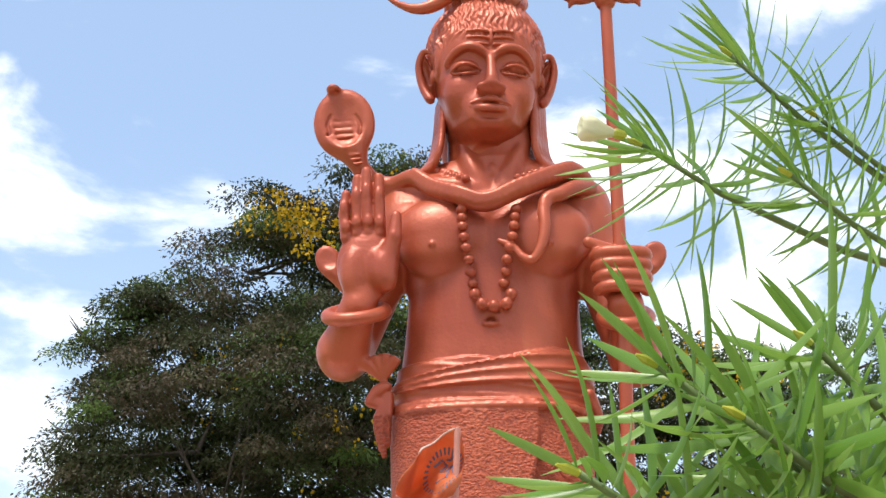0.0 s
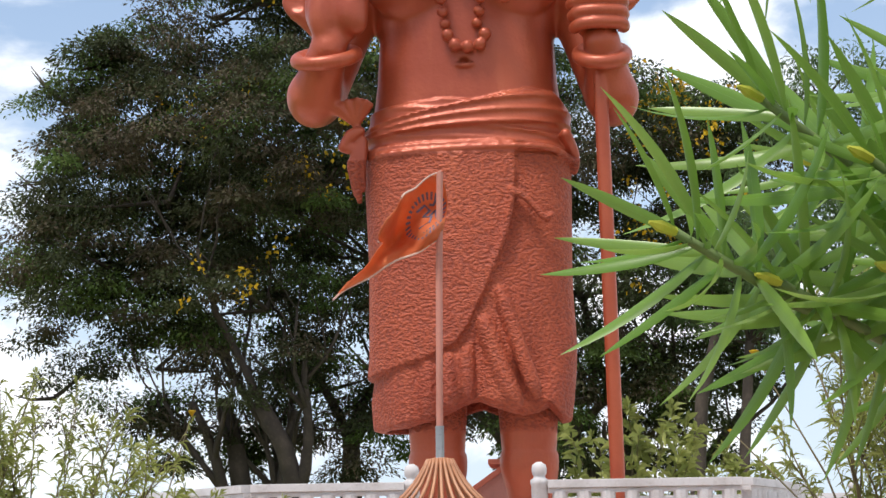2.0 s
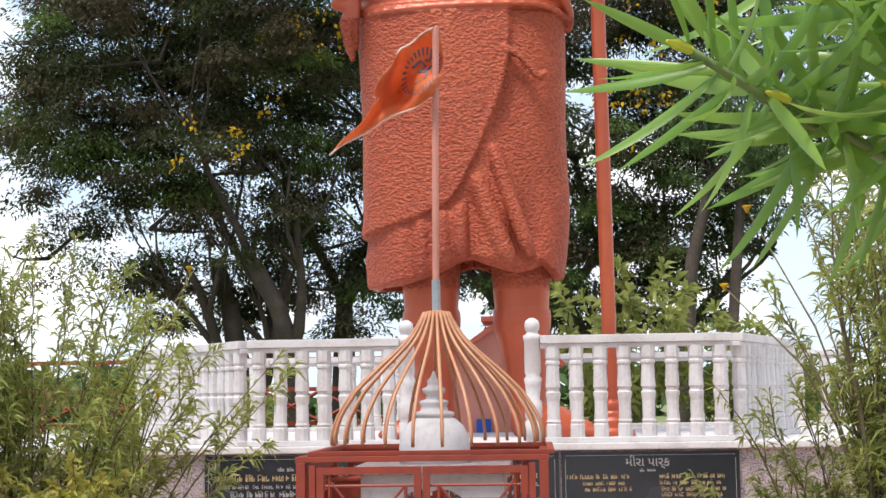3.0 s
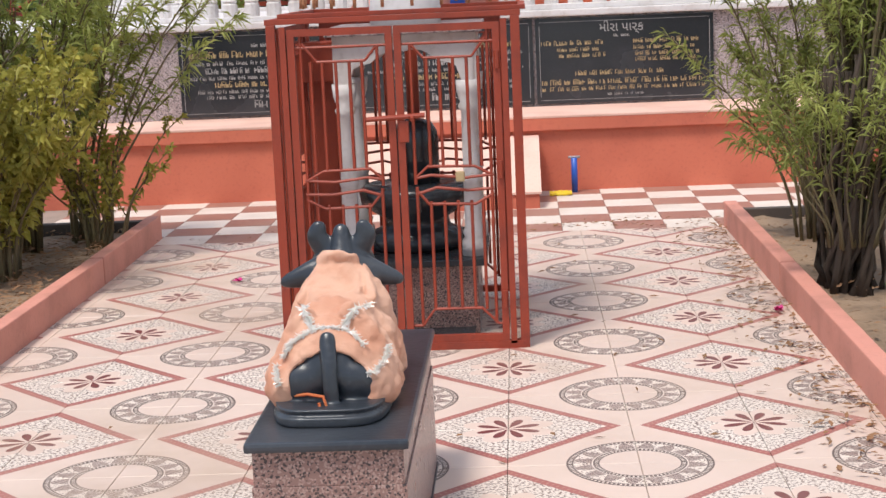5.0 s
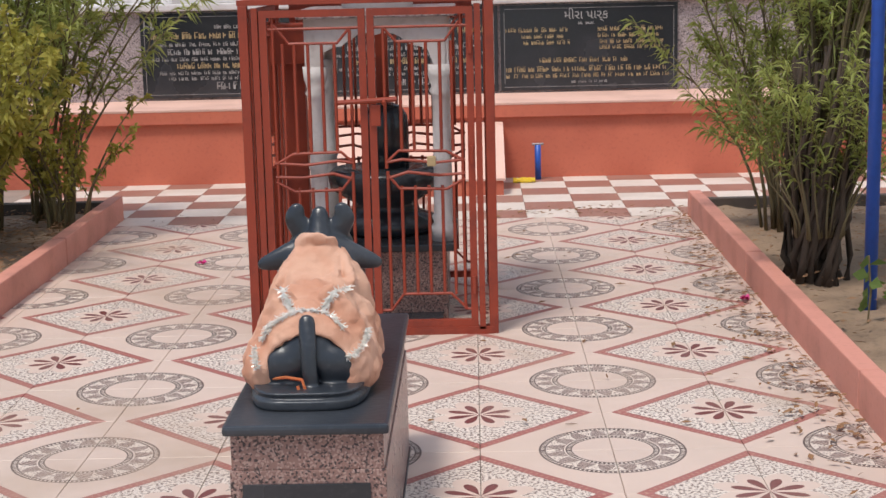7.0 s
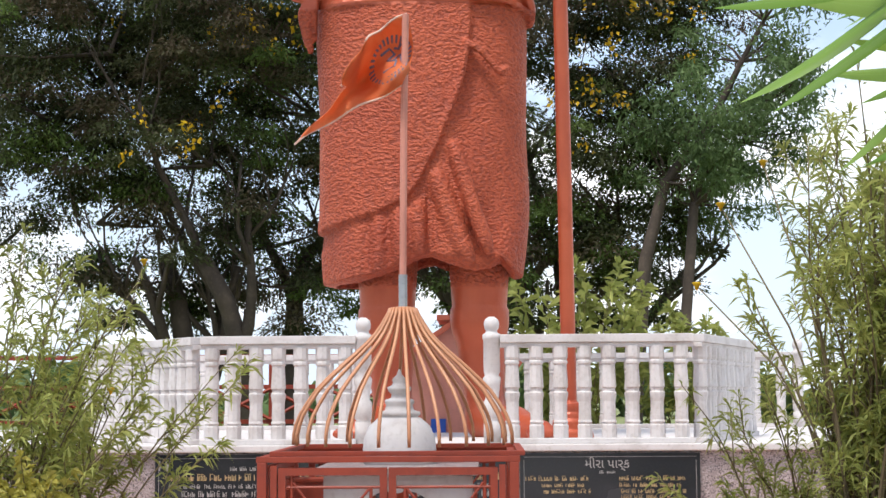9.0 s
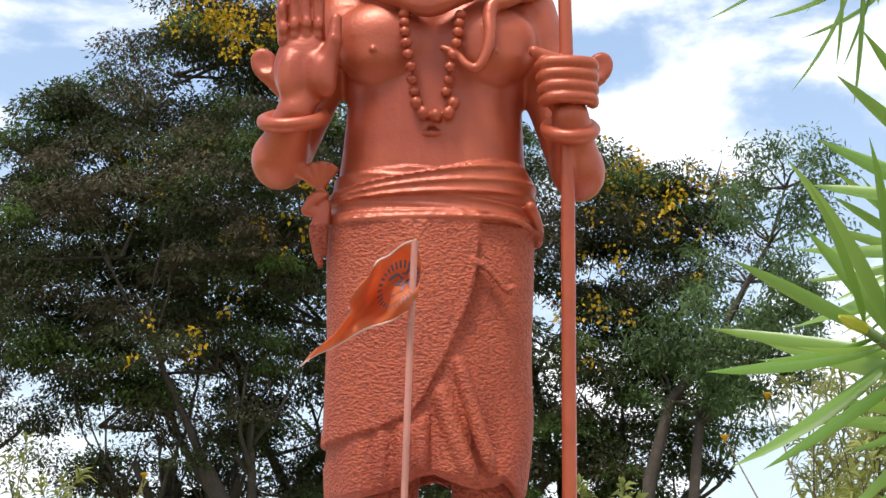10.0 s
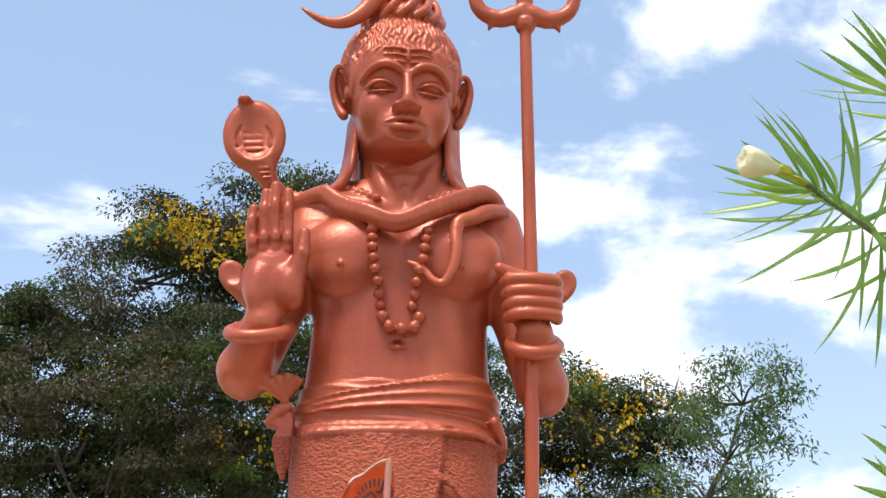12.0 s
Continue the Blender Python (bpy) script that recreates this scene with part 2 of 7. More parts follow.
M_RUST = painted("red_oxide_steel_paint", (0.27, 0.036, 0.013), (0.16, 0.024, 0.012), 0.5, 80, stain=7)
M_RIB = painted("dull_copper_orange_paint", (0.52, 0.24, 0.12), (0.38, 0.15, 0.07), 0.45, 80, stain=7)
M_STEEL = painted("galvanised_steel", (0.42, 0.43, 0.45), (0.25, 0.25, 0.26), 0.4, 50, metal=0.8)
M_BLUE = painted("blue_gloss_paint", (0.02, 0.09, 0.42), (0.015, 0.06, 0.28), 0.4, 40)
M_DULLGILT = painted("worn_gilt_lettering", (0.20, 0.15, 0.09), (0.13, 0.10, 0.07), 0.6, 90)
M_GOLD = painted("faded_gilt_lettering", (0.42, 0.30, 0.15), (0.30, 0.21, 0.11), 0.5, 90)
M_CARVE = painted("grey_carved_lettering", (0.34, 0.32, 0.31), (0.22, 0.21, 0.20), 0.6, 90)


# ---- small mesh helpers ----
def finish(bm, smooth):
    bmesh.ops.recalc_face_normals(bm, faces=bm.faces)
    for f in bm.faces:
        f.smooth = smooth


def mesh_of(name, bm, material, smooth=False):
    finish(bm, smooth)
    me = bpy.data.meshes.new(name)
    bm.to_mesh(me)
    bm.free()
    me.materials.append(material)
    return me


def part(name, bm, material, parent=None, label="", smooth=False):
    """One mesh object under a thing or a part."""
    ob = new(name, mesh_of(name, bm, material, smooth))
    ob.parent = parent
    if label:
        ob["label"] = label
    return ob


def empty(name, at=(0, 0, 0)):
    ob = new(name)
    ob.location = at
    ob.empty_display_size = 0.05
    return ob


def block(bm, x0, x1, y0, y1, z0, z1, bevel=0.0):
    vs = [bm.verts.new((x, y, z)) for z in (z0, z1) for y in (y0, y1) for x in (x0, x1)]
    fs = [bm.faces.new([vs[i] for i in q]) for q in ((0, 2, 3, 1), (4, 5, 7, 6), (0, 1, 5, 4), (2, 6, 7, 3), (0, 4, 6, 2), (1, 3, 7, 5))]
    if bevel:
        es = list({e for f in fs for e in f.edges})
        bmesh.ops.bevel(bm, geom=es, offset=bevel, segments=2, affect="EDGES", profile=0.6)
    return bm


def boxed(x0, x1, y0, y1, z0, z1, bevel=0.0):
    return block(bmesh.new(), x0, x1, y0, y1, z0, z1, bevel)


def tube(bm, pts, radii, seg=8, caps=True, flat=1.0):
    """A round bar along points; radii one number or one a point."""
    pts = [Vector(p) for p in pts]
    if not hasattr(radii, "__len__"):
        radii = [radii] * len(pts)
    rings, up = [], Vector((0, 0, 1))
    for i, p in enumerate(pts):
        d = (pts[min(i + 1, len(pts) - 1)] - pts[max(i - 1, 0)]).normalized()
        s = d.cross(up)
        if s.length < 0.05:
            s = d.cross(Vector((0, 1, 0)))
        s.normalize()
        u = s.cross(d)
        rings.append([bm.verts.new(p + (s * math.cos(6.28319 * k / seg) + u * flat * math.sin(6.28319 * k / seg)) * radii[i]) for k in range(seg)])
    for r0, r1 in zip(rings, rings[1:]):
        for k in range(seg):
            bm.faces.new((r0[k], r0[(k + 1) % seg], r1[(k + 1) % seg], r1[k]))
    if caps:
        bm.faces.new(rings[0][::-1])
        bm.faces.new(rings[-1])
    return bm


def lathe(bm, profile, at=(0, 0, 0), seg=16):
    """A turned shape: profile of (radius, height)."""
    rings = []
    for r, z in profile:
        rings.append([bm.verts.new((at[0] + r * math.cos(6.28319 * k / seg), at[1] + r * math.sin(6.28319 * k / seg), at[2] + z)) for k in range(seg)])
    for r0, r1 in zip(rings, rings[1:]):
        for k in range(seg):
            bm.faces.new((r0[k], r0[(k + 1) % seg], r1[(k + 1) % seg], r1[k]))
    bm.faces.new(rings[0][::-1])
    bm.faces.new(rings[-1])
    return bm


def bar(bm, p, q, w=0.012, seg=4):
    return tube(bm, (p, q), w * 0.7071, seg)

# ---- ground, paving and the raised platform ----
FLOOR_X0, FLOOR_X1, FLOOR_Y1 = -2.06, 1.222, 4.8
WALL_Y, PLAQUE_Y, LEDGE_Z, DECK_Z = 6.53, 7.3, 0.52, 1.215


def ground_sheet():
    """One sheet to the horizon, gently uneven far off, earth in the beds."""
    bm = bmesh.new()
    xs = [-900, -300, -120, -60, -30, -15, -8, -4, -2.2, 1.4, 4, 8, 15, 30, 60, 120, 300, 900]
    ys = [-300, -60, -20, -8, -2, 0, 2, 4.6, 4.85, 8, 12, 18, 26, 40, 60, 120, 300, 900, 2500]
    grid = [[bm.verts.new((x, y, -0.03 if -9 < x < 9 and y < 20 else -0.1 + 0.25 * noise.noise((x * 0.05, y * 0.05, 0)))) for x in xs] for y in ys]
    for r0, r1 in zip(grid, grid[1:]):
        for i in range(len(xs) - 1):
            bm.faces.new((r0[i], r0[i + 1], r1[i + 1], r1[i]))
    return bm


tagged(part("ground", ground_sheet(), M_FIELD, smooth=True), "grassy field that reaches to the horizon", "ground", kind="structure")
pavement = tagged(part("pavement", boxed(-2.5, 1.6, -9, FLOOR_Y1, -0.08, -0.013), M_GROUT), "patterned tile paving in front of the statue", "pavement", kind="structure")
checks = tagged(part("pavement_check", boxed(-9, 9, FLOOR_Y1, WALL_Y + 0.1, -0.08, -0.013), M_GROUT), "cream and brown chequered tile walkway", "pavement", kind="structure")


def soil_bed(x0, x1, y0, y1):
    bm = bmesh.new()
    nx, ny = 90, 180
    vs = [[bm.verts.new((x0 + (x1 - x0) * i / nx, y0 + (y1 - y0) * j / ny, 0.045 + 0.025 * noise.noise((i * 0.35, j * 0.7, x0)) + 0.014 * noise.noise((i * 1.3, j * 1.9, x0)))) for i in range(nx + 1)] for j in range(ny + 1)]
    for j in range(ny):
        for i in range(nx):
            bm.faces.new((vs[j][i], vs[j][i + 1], vs[j + 1][i + 1], vs[j + 1][i]))
    return bm


tagged(part("ground_bed_west", soil_bed(-8, -2.1, -8, 5.0), M_SOIL, smooth=True), "dry brown soil of a planting bed", "ground", kind="structure")
tagged(part("ground_bed_east", soil_bed(1.29, 8, -8, 4.75), M_SOIL, smooth=True), "dry brown soil strewn with fallen leaves", "ground", kind="structure")


def kerb_run(name, pts, width, label):
    root = tagged(empty(name), label, "kerb", kind="structure")
    for p, q in zip(pts, pts[1:]):
        d = Vector((q[0] - p[0], q[1] - p[1], 0))
        bm = boxed(0, width, 0.006, d.length - 0.006, -0.05, 0.142, 0.008)
        for v in bm.verts:
            v.co.z += 0.004 * noise.noise(v.co * 3 + Vector((p[1], 0, 0)))
        ob = part("kerb_stone", bm, M_KERB, root)
        ob.matrix_local = Matrix.Translation((p[0], p[1], 0)) @ Matrix.Rotation(math.atan2(-d.x, d.y), 4, "Z")
    return root


kerb_run("kerb_east", [(1.222, -8), (1.222, -3), (1.222, -1.2), (1.222, 0.75), (1.222, 2.85), (1.222, 4.66), (1.222, 4.8)], 0.075, "pink painted concrete kerb along the planting bed")
kerb_run("kerb_west", [(-2.06, -8), (-2.06, -3), (-2.06, -0.6), (-2.06, 1.4), (-2.07, 3.6), (-2.10, 5.05)], -0.075, "pink painted concrete kerb along the planting bed")
tagged(part("kerb_return", boxed(-4.5, -2.19, 5.02, 5.1, -0.05, 0.11, 0.006), M_STAINED), "dark stained end kerb of a planting bed", "kerb", kind="structure")
tagged(part("kerb_return_east", boxed(1.3, 4.5, 4.74, 4.8, -0.05, 0.10, 0.006), M_STAINED), "dark stained end kerb of a planting bed", "kerb", kind="structure")

# platform: seat-like ledge, granite face, coping, deck
tagged(part("wall_ledge", boxed(-9, 9, WALL_Y, PLAQUE_Y, -0.05, LEDGE_Z - 0.1, 0.0), M_ORANGE), "orange painted low plinth wall", "wall", kind="structure")
lip = bmesh.new()
block(lip, -9, 9, WALL_Y - 0.03, PLAQUE_Y, LEDGE_Z - 0.1, LEDGE_Z - 0.018)
tagged(part("wall_ledge_lip", lip, M_ORANGE), "orange painted projecting edge of the plinth", "wall", kind="structure")
tagged(part("trim_ledge_top", boxed(-9, 9, WALL_Y - 0.032, PLAQUE_Y, LEDGE_Z - 0.018, LEDGE_Z, 0.004), M_LEDGE), "pale pink painted top of the plinth", "ledge", kind="structure")
tagged(part("wall_platform", boxed(-9, 9, PLAQUE_Y, 13.0, -0.05, DECK_Z - 0.05), M_GREYGRAN), "grey pink granite face of the statue platform", "wall", kind="structure")
tagged(part("floor_platform", boxed(-9, 9, PLAQUE_Y - 0.05, 13.05, DECK_Z - 0.05, DECK_Z, 0.01), M_WHITE), "whitewashed deck of the statue platform", "floor", kind="structure")


def ramp_block():
    """Low sloping side block that climbs to the ledge behind the shrine."""
    bm = bmesh.new()
    prof = [(5.72, 0.0), (6.5, 0.0), (6.5, 0.37), (6.3, 0.37), (5.72, 0.09)]
    l, r = [[bm.verts.new((x, y, z)) for y, z in prof] for x in (-1.05, 0.182)]
    bm.faces.new(l), bm.faces.new(r[::-1])
    for i in range(5):
        j = (i + 1) % 5
        bm.faces.new((l[i], r[i], r[j], l[j]))
    return bm


ramp = tagged(part("ramp", ramp_block(), M_ORANGE), "orange painted sloping ramp block against the plinth", "ramp", kind="structure")
bmr = bmesh.new()
vs = [bmr.verts.new(c) for c in ((-1.07, 5.71, 0.094), (0.195, 5.71, 0.094), (0.195, 6.30, 0.376), (-1.07, 6.30, 0.376), (0.195, 6.5, 0.376), (-1.07, 6.5, 0.376))]
bmr.faces.new((vs[0], vs[1], vs[2], vs[3])), bmr.faces.new((vs[3], vs[2], vs[4], vs[5]))
ext = bmesh.ops.extrude_face_region(bmr, geom=list(bmr.faces))
bmesh.ops.translate(bmr, verts=[v for v in ext["geom"] if isinstance(v, bmesh.types.BMVert)], vec=(0, 0, 0.014))
part("ramp_top", bmr, M_LEDGE, ramp, "pale pink painted top")


# ---- inscription slabs on the granite face ----
def inscription(x0, x1, title, small_rows, seed):
    root = tagged(empty("inscription_slab", (0, PLAQUE_Y, 0)), "black granite inscription slab with gilt lettering on the platform face", "plaque", "inscription slabs")
    z0, z1 = 0.535, 1.15
    part("slab", boxed(x0, x1, -0.025, 0.01, z0, z1, 0.003), M_BLACK, root)
    rnd = random.Random(seed)
    y = -0.028
    frame_bm = bmesh.new()
    for a, b, c, d in ((x0 + 0.03, x1 - 0.03, z0 + 0.025, z0 + 0.028), (x0 + 0.03, x1 - 0.03, z1 - 0.028, z1 - 0.025), (x0 + 0.027, x0 + 0.03, z0 + 0.05, z1 - 0.05), (x1 - 0.03, x1 - 0.027, z0 + 0.05, z1 - 0.05)):
        block(frame_bm, a, b, y, -0.024, c, d)
    part("border_line", frame_bm, M_CARVE, root)

    def words(za, zb, left, right, gap, mat, name):
        bm, x = bmesh.new(), left
        while x < right - 0.02:
            n = rnd.randint(2, 5)
            h = zb - za
            for _ in range(n):
                w = h * rnd.uniform(0.45, 0.75)
                if x + w > right:
                    break
                t = h * 0.17
                block(bm, x, x + t, y, -0.024, za, zb)
                if rnd.random() < 0.7:
                    block(bm, x + t, x + w * 0.9, y, -0.024, za + h * rnd.choice((0, 0.4)), za + h * rnd.choice((0.15, 0.55)) + t * 0.8)
                if rnd.random() < 0.6:
                    block(bm, x + w * 0.9 - t, x + w * 0.9, y, -0.024, za, za + h * rnd.uniform(0.5, 1.0))
                if rnd.random() < 0.35:
                    block(bm, x, x + w, y, -0.024, zb + h * 0.1, zb + h * 0.2)
                x += w * 1.12
            x += gap
        if bm.verts:
            part(name, bm, mat, root)
        else:
            bm.free()

    w = x1 - x0
    if seed == 8:
        cu = bpy.data.curves.new("heading", "FONT")
        cu.body, cu.size, cu.extrude, cu.align_x = "મીરા પાર્ક", 0.088, 0.001, "CENTER"
        cu.materials.append(M_CARVE)
        head = new("heading", cu)
        head.parent = root
        head.matrix_local = Matrix.Translation(((x0 + x1) / 2 - 0.02, y, z1 - 0.105)) @ Matrix.Rotation(radians(90), 4, "X")
    else:
        words(z1 - 0.115, z1 - 0.045, x0 + w * title[0], x0 + w * title[1], 0.05, M_CARVE, "heading_bar")
    for za, h, a, b, gold in small_rows:
        words(z0 + za, z0 + za + h, x0 + w * a, x0 + w * b, 0.018, M_GOLD if gold else M_CARVE, "text_line")
    return root


ROWS_A = [(0.50, 0.025, 0.42, 0.8, 0), (0.43, 0.04, 0.06, 0.96, 1), (0.375, 0.025, 0.08, 0.95, 0), (0.315, 0.036, 0.15, 0.9, 0), (0.27, 0.022, 0.06, 0.95, 0), (0.215, 0.036, 0.2, 0.85, 1), (0.17, 0.022, 0.1, 0.92, 0), (0.13, 0.022, 0.15, 0.9, 0), (0.06, 0.045, 0.42, 0.75, 0)]
ROWS_B = [(0.47, 0.018, 0.44, 0.56, 0), (0.42, 0.028, 0.03, 0.4, 1), (0.42, 0.028, 0.55, 0.92, 1), (0.375, 0.024, 0.12, 0.36, 1), (0.375, 0.024, 0.55, 0.9, 1), (0.33, 0.026, 0.13, 0.4, 1), (0.33, 0.026, 0.56, 0.94, 1), (0.29, 0.024, 0.56, 0.9, 1), (0.20, 0.028, 0.22, 0.74, 1), (0.135, 0.032, 0.03, 0.96, 1), (0.09, 0.026, 0.03, 0.96, 1), (0.05, 0.016, 0.4, 0.62, 0)]
inscription(-2.41, -1.12, (0.02, 0.1), ROWS_A, 3)
inscription(-1.10, 0.185, (0.3, 0.7), ROWS_A, 5)
inscription(0.205, 1.485, (0.36, 0.64), ROWS_B, 8)


# ---- balustrade ----
def baluster_mesh():
    s = 0.055
    prof = [(s, 0), (s, 0.13), (s * 0.86, 0.14), (s * 0.98, 0.155), (s * 0.86, 0.17), (s * 0.84, 0.3), (s * 0.98, 0.345), (s * 1.0, 0.365), (s * 0.84, 0.375), (s * 0.84, 0.395), (s * 1.0, 0.405), (s * 0.9, 0.5), (s * 0.84, 0.565), (s * 0.98, 0.575), (s * 0.98, 0.59), (s * 0.86, 0.6), (s, 0.62), (s, 0.7)]
    return mesh_of("baluster", lathe(bmesh.new(), prof, seg=10), M_WHITE, False)


BAL = baluster_mesh()


def newel(x, y, root, top=2.13):
    h = top - DECK_Z
    prof = [(0.062, 0), (0.062, 0.16), (0.05, 0.17), (0.064, 0.19), (0.064, 0.3), (0.048, 0.32), (0.058, 0.42), (0.066, 0.47), (0.05, 0.49), (0.06, 0.52), (0.06, h - 0.17), (0.066, h - 0.16), (0.066, h - 0.13), (0.045, h - 0.115), (0.04, h - 0.1), (0.052, h - 0.085), (0.056, h - 0.05), (0.048, h - 0.02), (0.02, h)]
    part("newel_post", lathe(bmesh.new(), prof, (x, y, DECK_Z), 12), M_WHITE, root, smooth=True)


def fence(name, p, q, newels=(), step=0.158):
    root = tagged(empty(name), "whitewashed concrete balustrade with turned balusters", "balustrade", "balustrades round the statue")
    p, q = Vector((*p, 0)), Vector((*q, 0))
    d = q - p
    turn = Matrix.Translation(p) @ Matrix.Rotation(math.atan2(d.y, d.x), 4, "Z")
    for nm, z0, z1, w in (("top_rail", 1.94, 2.0, 0.055), ("under_rail", 1.905, 1.94, 0.035), ("base_rail", DECK_Z, DECK_Z + 0.04, 0.06)):
        ob = part(nm, boxed(0, d.length, -w, w, z0, z1, 0.006), M_WHITE, root)
        ob.matrix_local = turn
    n = int(d.length / step)
    for i in range(n):
        ob = new("baluster", BAL)
        ob.parent = root
        ob.matrix_local = turn @ Matrix.Translation(((i + 0.5) * d.length / n, 0, DECK_Z)) @ Matrix.Rotation(0.3 * i, 4, "Z")
    for x, y in newels:
        newel(x, y, root)


fence("balustrade", (-2.1, 7.36), (-0.97, 7.36), [(-0.92, 7.36)], 0.15)
fence("balustrade", (0.07, 7.36), (1.46, 7.36), [(0.011, 7.36)])
fence("balustrade", (1.5, 7.42), (2.2, 9.3), [])
fence("balustrade", (-3.4, 9.3), (-2.14, 7.42), [])
fence("balustrade", (-4.2, 12.6), (3.2, 12.6), [(-4.25, 12.6), (3.25, 12.6)], 0.26)


# ---- the statue: one sculpted mesh, blended from solids in a distance field ----
def copper():
    k = Nodes("copper_coloured_statue_paint", 0.4, 0.24)
    sep = k.n("ShaderNodeSeparateXYZ")
    at = k.place()
    k.put(sep.inputs[0], at)
    x, z = sep.outputs[0], sep.outputs[2]
    base = k.mix(k.ramp(k.noise(1.1, 5, 0.6), 0.35, 0.7), (0.465, 0.096, 0.040), (0.375, 0.068, 0.030))
    streak = k.ramp(k.noise(6.0, 4, 0.6, stretch=(1.0, 1.0, 0.18)), 0.5, 0.75)
    base = k.mix(k.m("MULTIPLY", streak, 0.25), base, (0.56, 0.155, 0.07))
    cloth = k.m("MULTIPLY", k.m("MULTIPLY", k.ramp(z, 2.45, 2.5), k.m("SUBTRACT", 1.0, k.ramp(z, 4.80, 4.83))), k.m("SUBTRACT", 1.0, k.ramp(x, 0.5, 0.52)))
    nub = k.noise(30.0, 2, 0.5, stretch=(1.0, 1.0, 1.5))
    # shade in the pits of the nubbly cloth is painted into the colour
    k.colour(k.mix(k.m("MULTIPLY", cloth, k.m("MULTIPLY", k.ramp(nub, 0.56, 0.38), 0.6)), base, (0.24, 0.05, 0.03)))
    k.rough(k.m("ADD", k.m("ADD", 0.27, k.m("MULTIPLY", k.noise(8, 3), 0.26)), k.m("MULTIPLY", cloth, 0.25)))
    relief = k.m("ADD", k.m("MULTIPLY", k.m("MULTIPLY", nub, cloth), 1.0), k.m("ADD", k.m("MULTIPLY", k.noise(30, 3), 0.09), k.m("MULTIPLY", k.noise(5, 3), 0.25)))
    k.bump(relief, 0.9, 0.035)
    return k.mat


class Clay:
    """A distance field on a grid; solids are added with soft joins, then it is skinned."""

    def __init__(self, lo, hi, step):
        self.lo, self.step = np.array(lo, float), step
        n = np.ceil((np.array(hi) - self.lo) / step).astype(int) + 1
        self.ax = [self.lo[i] + step * np.arange(n[i]) for i in range(3)]
        self.f = np.full(n, 0.3, np.float32)

    def window(self, lo, hi, grow):
        sl = []
        for i in range(3):
            a = int(np.clip(np.floor((lo[i] - grow - self.lo[i]) / self.step), 0, self.f.shape[i]))
            b = int(np.clip(np.ceil((hi[i] + grow - self.lo[i]) / self.step) + 1, 0, self.f.shape[i]))
            sl.append(slice(a, b))
        return tuple(sl), np.meshgrid(*(self.ax[i][sl[i]] for i in range(3)), indexing="ij", sparse=True)

    def join(self, sl, d, k, cut):
        a = self.f[sl]
        if a.size == 0:
            return
        if cut:
            h = np.clip(0.5 - 0.5 * (a + d) / k, 0, 1)
            self.f[sl] = a * (1 - h) - d * h + k * h * (1 - h)
        else:
            h = np.clip(0.5 + 0.5 * (d - a) / k, 0, 1)
            self.f[sl] = d * (1 - h) + a * h - k * h * (1 - h)

    def ball(self, c, r, k=0.05, cut=False, turn=None):
        r = np.array(r if hasattr(r, "__len__") else (r, r, r), float)
        big = r if turn is None else np.full(3, r.max())
        sl, (x, y, z) = self.window(np.array(c) - big, np.array(c) + big, k + 0.08)
        x, y, z = x - c[0], y - c[1], z - c[2]
        if turn is not None:
            m = np.array(Euler([radians(a) for a in turn]).to_matrix()).T
            x, y, z = (m[i, 0] * x + m[i, 1] * y + m[i, 2] * z for i in range(3))
        k0 = np.sqrt((x / r[0]) ** 2 + (y / r[1]) ** 2 + (z / r[2]) ** 2)
        k1 = np.sqrt((x / r[0] ** 2) ** 2 + (y / r[1] ** 2) ** 2 + (z / r[2] ** 2) ** 2) + 1e-6
        self.join(sl, k0 * (k0 - 1) / k1, k, cut)

    def limb(self, p, q, r0, r1, k=0.06, cut=False):
        p, q = np.array(p, float), np.array(q, float)
        r = max(r0, r1)
        sl, (x, y, z) = self.window(np.minimum(p, q) - r, np.maximum(p, q) + r, k + 0.08)
        d = q - p
        h = np.clip(((x - p[0]) * d[0] + (y - p[1]) * d[1] + (z - p[2]) * d[2]) / max(d @ d, 1e-9), 0, 1)
        dist = np.sqrt((x - p[0] - h * d[0]) ** 2 + (y - p[1] - h * d[1]) ** 2 + (z - p[2] - h * d[2]) ** 2)
        self.join(sl, dist - (r0 + (r1 - r0) * h), k, cut)

    def rope(self, pts, r0, r1=None, k=0.03, sub=5, cut=False):
        """A smooth rope through points, its radius running from r0 to r1."""
        r1 = r0 if r1 is None else r1
        P = [np.array(p, float) for p in pts]
        P = [2 * P[0] - P[1]] + P + [2 * P[-1] - P[-2]]
        line = []
        for i in range(1, len(P) - 2):
            for s in range(sub):
                t = s / sub
                line.append(0.5 * (2 * P[i] + (P[i + 1] - P[i - 1]) * t + (2 * P[i - 1] - 5 * P[i] + 4 * P[i + 1] - P[i + 2]) * t * t + (3 * P[i] - P[i - 1] - 3 * P[i + 1] + P[i + 2]) * t ** 3))
        line.append(P[-2])
        n = len(line) - 1
        for i in range(n):
            self.limb(line[i], line[i + 1], r0 + (r1 - r0) * i / n, r0 + (r1 - r0) * (i + 1) / n, k, cut)

    def column(self, rows, k=0.05, shape=None, cut=False, power=2.0):
        """Stacked ovals: rows of (z, cx, cy, rx, ry); shape(x, y, z) swells the skin."""
        R = np.array(rows, float)
        lo = (min(R[:, 1] - R[:, 3]), min(R[:, 2] - R[:, 4]), R[0, 0])
        hi = (max(R[:, 1] + R[:, 3]), max(R[:, 2] + R[:, 4]), R[-1, 0])
        sl, (x, y, z) = self.window(lo, hi, k + 0.1)
        cx, cy, rx, ry = (np.interp(z, R[:, 0], R[:, i]) for i in range(1, 5))
